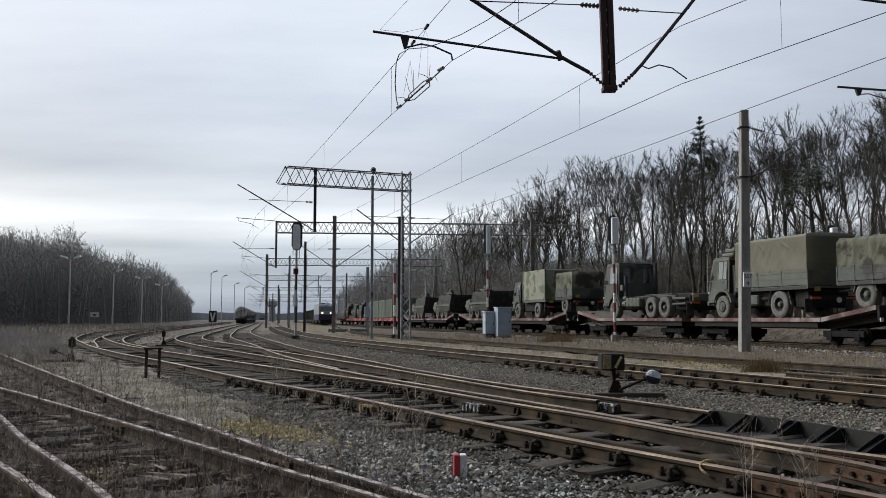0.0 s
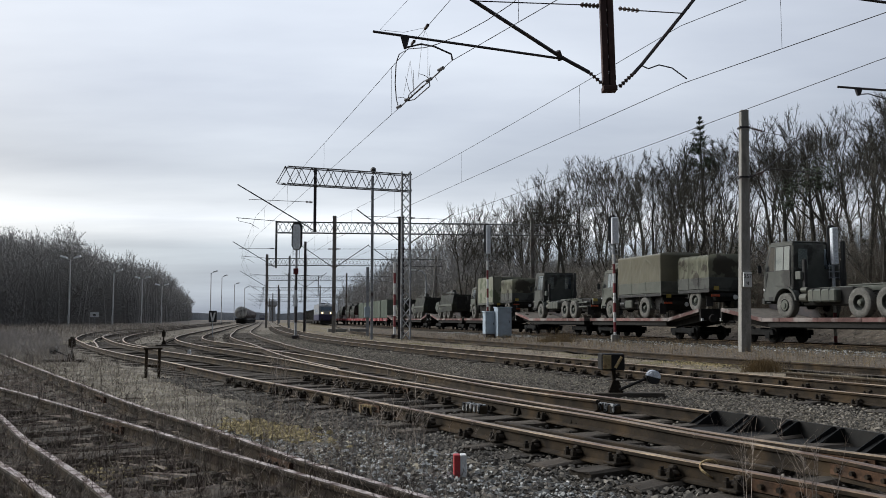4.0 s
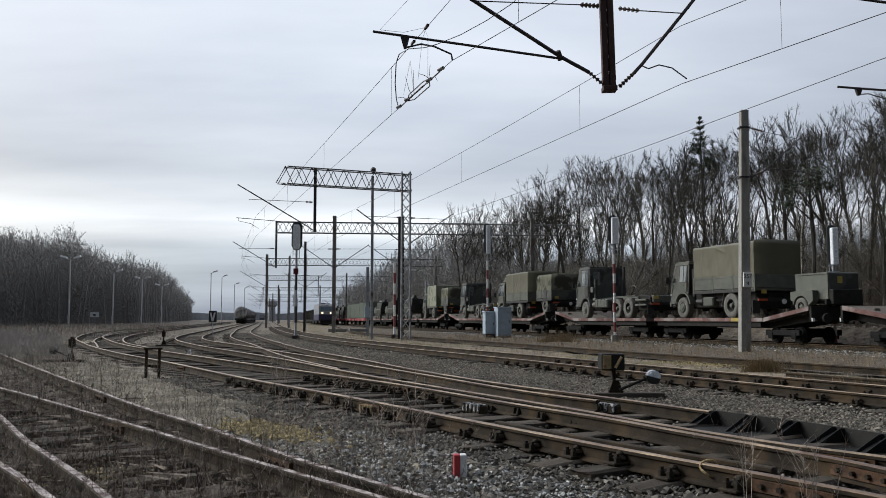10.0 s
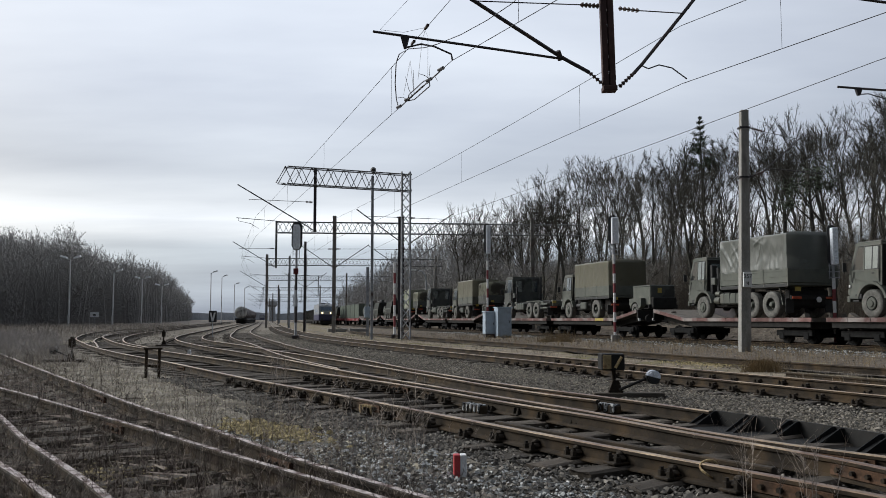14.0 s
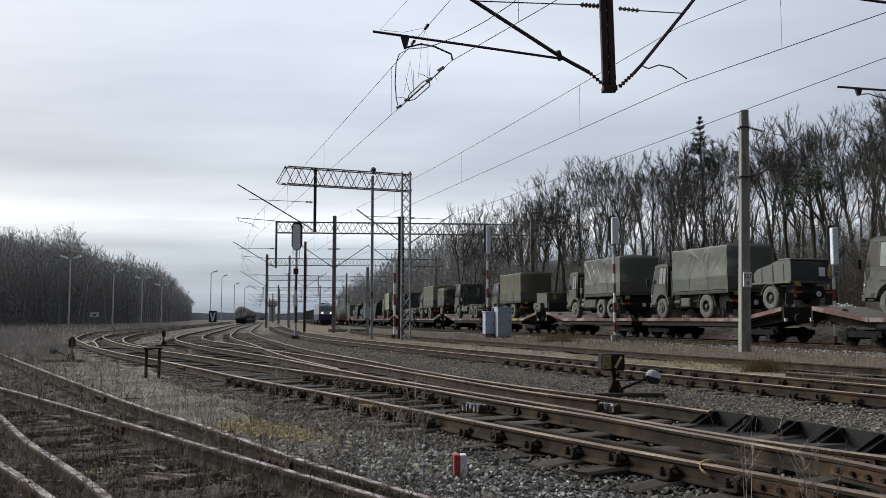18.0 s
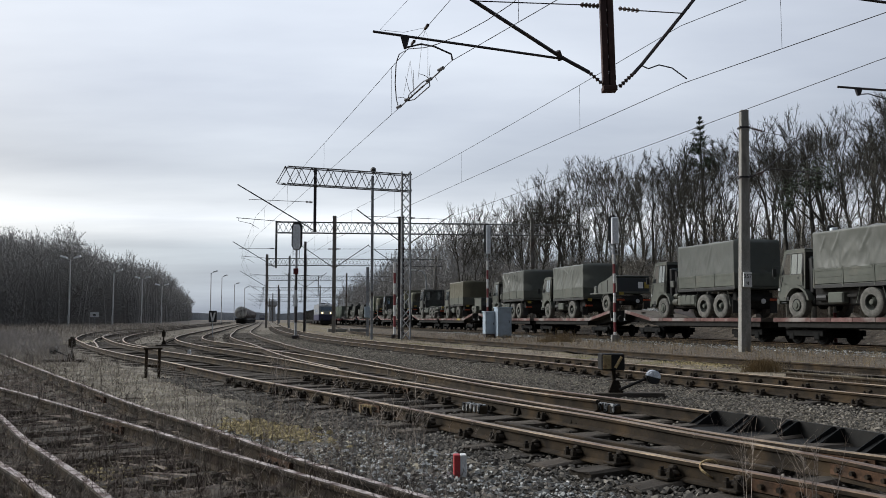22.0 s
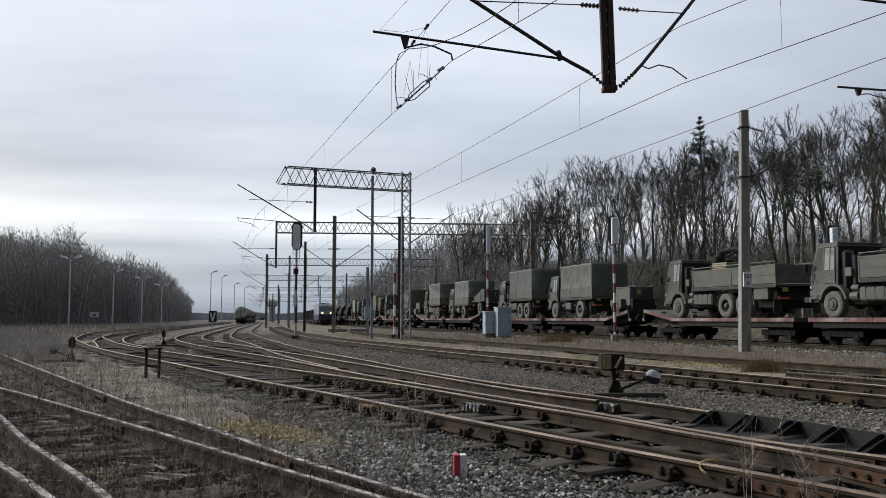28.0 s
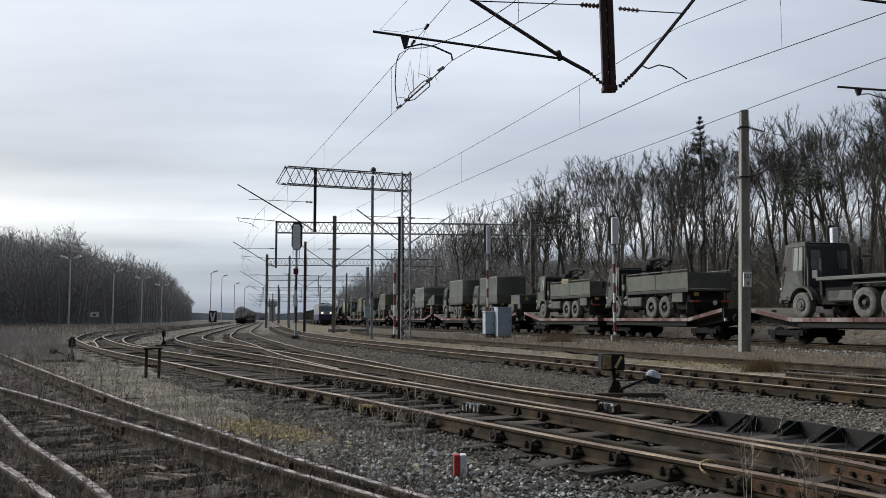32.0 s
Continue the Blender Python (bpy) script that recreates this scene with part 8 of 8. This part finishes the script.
old_pine(18.9, 45, 9.4, [(-0.8, 8.0, 0.45, 0.28), (0.6, 8.9, 0.5, 0.25), (0.1, 8.3, 0.5, 0.3), (-1.1, 7.2, 0.35, 0.2), (1.0, 8.1, 0.3, 0.2)])

# distance: low wood line with haze put into its pale colour, water tower
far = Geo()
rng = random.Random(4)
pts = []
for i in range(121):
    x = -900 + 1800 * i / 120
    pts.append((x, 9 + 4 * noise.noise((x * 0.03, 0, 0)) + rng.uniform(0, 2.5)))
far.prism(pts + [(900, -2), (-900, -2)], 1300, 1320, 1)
tagged(new("backdrop", far.mesh("backdrop", FARWOOD)), "wood line on the horizon, haze in its colour", "backdrop", "", "structure")
t = thing("water_tower", "distant round-headed water tower", "tower", "", pose(-97, 500, 0))
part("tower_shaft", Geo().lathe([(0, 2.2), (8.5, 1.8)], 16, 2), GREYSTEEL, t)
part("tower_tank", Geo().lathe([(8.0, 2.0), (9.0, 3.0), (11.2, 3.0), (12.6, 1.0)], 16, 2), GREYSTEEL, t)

# ---- loose stones, weeds ----
def scatter_stones(name, n, place, label, seed, smin=0.013, smax=0.032, material=None, lift=0.0):
    rng = random.Random(seed)
    base = [(1, 0, 0), (-1, 0, 0), (0, 1, 0), (0, -1, 0), (0, 0, 1), (0.5, -0.5, -0.9), (0.6, 0.6, 0.6), (-0.6, -0.6, 0.6)]
    faces = [(0, 6, 4), (6, 2, 4), (0, 2, 6), (2, 1, 4), (1, 7, 4), (7, 3, 4), (1, 3, 7), (3, 0, 4), (0, 3, 1, 2)]
    V, F = [], []
    for i in range(n):
        x, y = place(rng)
        s = rng.uniform(smin, smax) * (1 if rng.random() < 0.85 else 1.5)
        a, c, d = rng.uniform(0, 6.28), rng.uniform(0.6, 1.1), rng.uniform(0.5, 0.9)
        ca, sa = math.cos(a), math.sin(a)
        k = len(V)
        z = rng.uniform(-0.05, -0.004) + (lift(x, y) if callable(lift) else lift)
        for p in base:
            u, v, w = p[0] * s * rng.uniform(0.8, 1.25), p[1] * s * c * rng.uniform(0.8, 1.25), p[2] * s * d
            tilt = rng.uniform(-0.3, 0.3)
            V.append((x + ca * u - sa * v, y + sa * u + ca * v, z + w + tilt * u))
        F += [tuple(j + k for j in f) for f in faces]
    me = bpy.data.meshes.new(name)
    me.from_pydata(V, [], F)
    me.materials.append(material or STONE)
    return tagged(new(name, me), label, "ballast", "", "stuff")


def near_bed(rng):
    y = 4.2 + 14 * rng.random() ** 1.5
    return rng.uniform(max(xU1(y) + 0.12, xF(y) - 3.0) if y < 8.5 else xF(y) - (1.6 if y < 12 else 1.0), xF(y) + 0.2 if rng.random() < 0.5 else xT3(y) + 1.5), y


scatter_stones("loose_ballast", 62000, near_bed, "loose grey crushed stones between the rails", 1, 0.009, 0.026)
scatter_stones("loose_ballast", 30000, lambda r: (lambda y: (r.uniform(x5(y) + 0.1, xT3(y) - 0.9), y))(9.5 + 22 * r.random() ** 1.4), "loose grey-brown crushed stones", 2, 0.009, 0.022, BROWNSTONE)
scatter_stones("loose_ballast", 10000, lambda r: (lambda y: (r.uniform(x5(y) + 0.1, xT3(y) - 0.9), y))(29 + 42 * r.random() ** 1.3), "loose grey-brown stones of the far ballast", 6, 0.016, 0.036, BROWNSTONE)
scatter_stones("loose_ballast", 5200, lambda r: (lambda y: (xTr(y) - 1.1 - 3.4 * r.random() ** 1.4, y))(22 + 60 * r.random() ** 1.5), "pale stones on the shoulder of the main track", 3, 0.02, 0.05, PALESTONE)


scatter_stones("loose_ballast", 9000, lambda r: (lambda y: (r.uniform(xU1(y) + 0.15, xF(y) - 0.8), y))(4.2 + 5.5 * r.random()), "pale crushed stones beside the turnout", 7, 0.009, 0.024, PALESTONE)


scatter_stones("loose_ballast", 9000, lambda r: (lambda y: (r.uniform(xF(y) - 0.9, xT3(y) + 1.4), y))(40 + 55 * r.random() ** 1.3), "stones and clods on the far yard ground", 8, 0.02, 0.045, BROWNSTONE)


def bank_height(x, y):
    u = min(max((x - xTr(y) - 2.9) / 5.6, 0), 1)
    return 0.82 * min(u * 2.2, 1) ** 1.5


scatter_stones("loose_gravel", 7000, lambda r: (lambda y: (xTr(y) + 1.2 + 6.0 * r.random(), y))(20 + 60 * r.random() ** 1.3), "grey stones on the low bank behind the main track", 9, 0.02, 0.06, BROWNSTONE, bank_height)


def strip(rng):
    y = 13 + 62 * rng.random() ** 1.5
    return rng.uniform(xT3(y) + 1.3, xTr(y) - 2.6), y


scatter_stones("loose_gravel", 5000, strip, "small brown stones and clods on the sandy strip", 4, 0.010, 0.03, LITTER)
scatter_stones("leaf_litter", 8000, lambda r: (lambda y: (xU1(y) + 0.2 - r.random() ** 0.8 * (3 + y * 0.7), y))(3.8 + 16 * r.random() ** 1.5), "dead leaves, chips and twigs over the disused track", 5, 0.008, 0.022, LITTER, 0.10)


def stalks(name, n, place, hmin, hmax, label, seed, w=0.0022, branch=3, material=None, lean=0.22):
    """Dry weed stems with side sprigs, joined."""
    rng = random.Random(seed)
    V, F = [], []
    for i in range(n):
        x, y = place(rng)
        h = rng.uniform(hmin, hmax)
        lx, ly = rng.gauss(0, lean) * h, rng.gauss(0, lean) * h
        a = rng.uniform(0, 3.14)
        ww = w * (0.7 + y * 0.06)
        cx_, cy_ = math.cos(a) * ww, math.sin(a) * ww
        k = len(V)
        V += [(x - cx_, y - cy_, -0.11), (x + cx_, y + cy_, -0.11), (x + lx * 0.4 + cx_, y + ly * 0.4 + cy_, h * 0.55), (x + lx * 0.4 - cx_, y + ly * 0.4 - cy_, h * 0.55), (x + lx, y + ly, h)]
        F += [(k, k + 1, k + 2, k + 3), (k + 3, k + 2, k + 4)]
        for b in range(branch):
            u = rng.uniform(0.35, 0.95)
            bx, by_, bz = x + lx * u * u, y + ly * u * u, h * u
            t, ln = rng.uniform(0, 6.28), h * rng.uniform(0.12, 0.32)
            k = len(V)
            V += [(bx - cx_, by_ - cy_, bz), (bx + cx_, by_ + cy_, bz), (bx + math.cos(t) * ln * 0.7, by_ + math.sin(t) * ln * 0.7, bz + ln * 0.8)]
            F.append((k, k + 1, k + 2))
    me = bpy.data.meshes.new(name)
    me.from_pydata(V, [], F)
    me.materials.append(material or STRAW)
    return tagged(new(name, me), label, "dry weeds", "", "stuff")


def left_field(rng):
    while True:
        y = 4.0 + 22 * rng.random() ** 1.6
        x = xF(y) - (2.1 if y < 9.5 else 1.2) - rng.random() ** 0.8 * (4 + y * 0.75)
        if x < xU1(y) + 0.4 or y < 9 or rng.random() < 0.13:
            return x, y


def far_field(rng):
    y = 22 + 75 * rng.random() ** 1.3
    return xF(y) - 0.7 - rng.random() * (6 + y * 0.45), y


stalks("dry_weeds", 17000, left_field, 0.02, 0.36, "tangle of dry brown weed stalks over the old track", 21, 0.0012, 7, None, 0.35)
stalks("dry_weeds", 6500, left_field, 0.12, 0.46, "dark dead weed stems over the old track", 41, 0.0014, 9, DARKWEED, 0.28)
stalks("brambles", 3600, lambda r: (lambda y: (-0.455 * y + 0.9 - abs(r.gauss(0, 0.12)) * y, y))(23 + 34 * r.random() ** 1.2), 0.15, 0.75, "dark tangle of bare brambles at the edge of the field", 44, 0.0013, 9, BRAMBLE, 0.4)
stalks("dry_grass", 12000, left_field, 0.03, 0.12, "short flattened dry grass", 22, 0.002, 0, DRYGRASS, 1.3)
scatter_stones("sand_patch", 1600, lambda r: (-19 + r.gauss(0, 0.55), 43 + r.gauss(0, 2.0)), "bare patch of pale sandy soil in the field", 35, 0.03, 0.09, DRYGRASS, 0.03)
stalks("dry_grass", 18000, far_field, 0.03, 0.20, "brown dry grass of the field", 23, 0.0014, 2, FIELDWEED, 0.7)
stalks("dry_weeds", 6000, lambda r: (lambda y: (-0.26 * y - 0.30 * y * r.random() - 4, y))(58 + 105 * r.random() ** 1.2), 0.15, 0.70, "grey-brown weeds before the far wood", 45, 0.0016, 6, FIELDWEED, 0.4)
stalks("dry_grass", 12000, strip, -0.02, 0.08, "short dry grass of the sandy strip", 24, 0.0016, 0, FIELDWEED, 0.8)
def between(rng):
    y = 7.2 + 26 * rng.random() ** 1.3
    return rng.uniform(xU1(y) + 0.3, xF(y) - 0.95), y


scatter_stones("grass_clods", 9000, between, "clods, gravel and flattened straw between the tracks", 29, 0.006, 0.020, DRYGRASS, 0.0)
stalks("dry_grass", 3000, between, -0.02, 0.05, "flattened straw-coloured grass between the tracks", 30, 0.0018, 0, DRYGRASS, 1.6)
stalks("dry_weeds", 700, between, 0.12, 0.42, "thin dry weed stalks between the tracks", 32, 0.0011, 8, None, 0.35)


def fallen_twigs(n, seed):
    """Dead stems lying flat among the disused rails."""
    rng = random.Random(seed)
    V, F = [], []
    for i in range(n):
        y = 3.8 + 15 * rng.random() ** 1.4
        x = xU1(y) + 0.2 - rng.random() * (3 + y * 0.6)
        a, ln, w = rng.gauss(0.0, 0.7), rng.uniform(0.08, 0.5), rng.uniform(0.003, 0.007)
        dx, dy, z = math.cos(a) * ln, math.sin(a) * ln, rng.uniform(-0.03, 0.07)
        k = len(V)
        V += [(x, y - w, z), (x, y + w, z), (x + dx, y + dy + w, z + rng.uniform(-0.02, 0.04)), (x + dx, y + dy - w, z), (x + dx / 2, y + dy / 2, z + 2 * w)]
        F += [(0 + k, 1 + k, 4 + k), (1 + k, 2 + k, 4 + k), (2 + k, 3 + k, 4 + k), (3 + k, 0 + k, 4 + k)]
    me = bpy.data.meshes.new("fallen_twigs")
    me.from_pydata(V, [], F)
    me.materials.append(STRAW)
    return tagged(new("fallen_twigs", me), "dead stems lying over the disused track", "twigs", "", "stuff")


fallen_twigs(3500, 31)
stalks("dry_weeds", 2600, lambda r: (lambda y: (xTr(y) + 5.2 + 3.5 * r.random(), y))(20 + 60 * r.random() ** 1.3), 0.7, 1.35, "dry weeds on top of the bank", 43, 0.0016, 6, FIELDWEED, 0.2)
stalks("tall_weeds", 42, lambda r: (r.uniform(-1.9, -0.1), r.uniform(6.0, 9.6)), 0.4, 0.75, "tall dry weed stems", 25, 0.0018, 14)
stalks("tall_weeds", 12, lambda r: (r.uniform(1.75, 2.2), r.uniform(5.0, 5.6)), 0.35, 0.66, "tall dry weed stems by the rail", 26, 0.0017, 16)
stalks("tall_weeds", 5, lambda r: (r.uniform(-2.8, -2.4), r.uniform(13.5, 14.5)), 0.5, 0.95, "tall dry weed stems", 27, 0.003, 10)
scatter_stones("moss_patch", 2600, lambda r: (lambda v: (-1.85 - 0.35 * v + r.gauss(0, 0.17), 9.6 + 0.62 * v))(r.gauss(0, 0.6)), "yellowish moss and grass patch", 28, 0.012, 0.035, MOSS, 0.012)
scatter_stones("moss_patch", 1900, lambda r: (7.5 + r.gauss(0, 0.7), 24.0 + r.gauss(0, 0.9)), "yellow-green moss and grass on the sandy strip", 36, 0.008, 0.022, MOSS, 0.02)
stalks("dry_weeds", 3800, lambda r: (lambda y: (r.uniform(xT2(y) + 0.9, xTr(y) - 2.4), y))(17 + 40 * r.random() ** 1.4), 0.05, 0.30, "brown dry weeds beside the main track", 37, 0.0011, 8, RUSSET, 0.6)
scatter_stones("moss_patch", 450, lambda r: (-2.75 + r.gauss(0, 0.3), 6.6 + r.gauss(0, 0.25)), "orange-brown moss on the disused track", 33, 0.006, 0.014, MOSS, 0.06)


# ---- what moves ----
def motions():
    times = [2.0 * i for i in range(17)]
    for ob, q, z in MOVERS:
        walk(ob, [(t, on_line(q + travel(t), z)) for t in times])


motions()
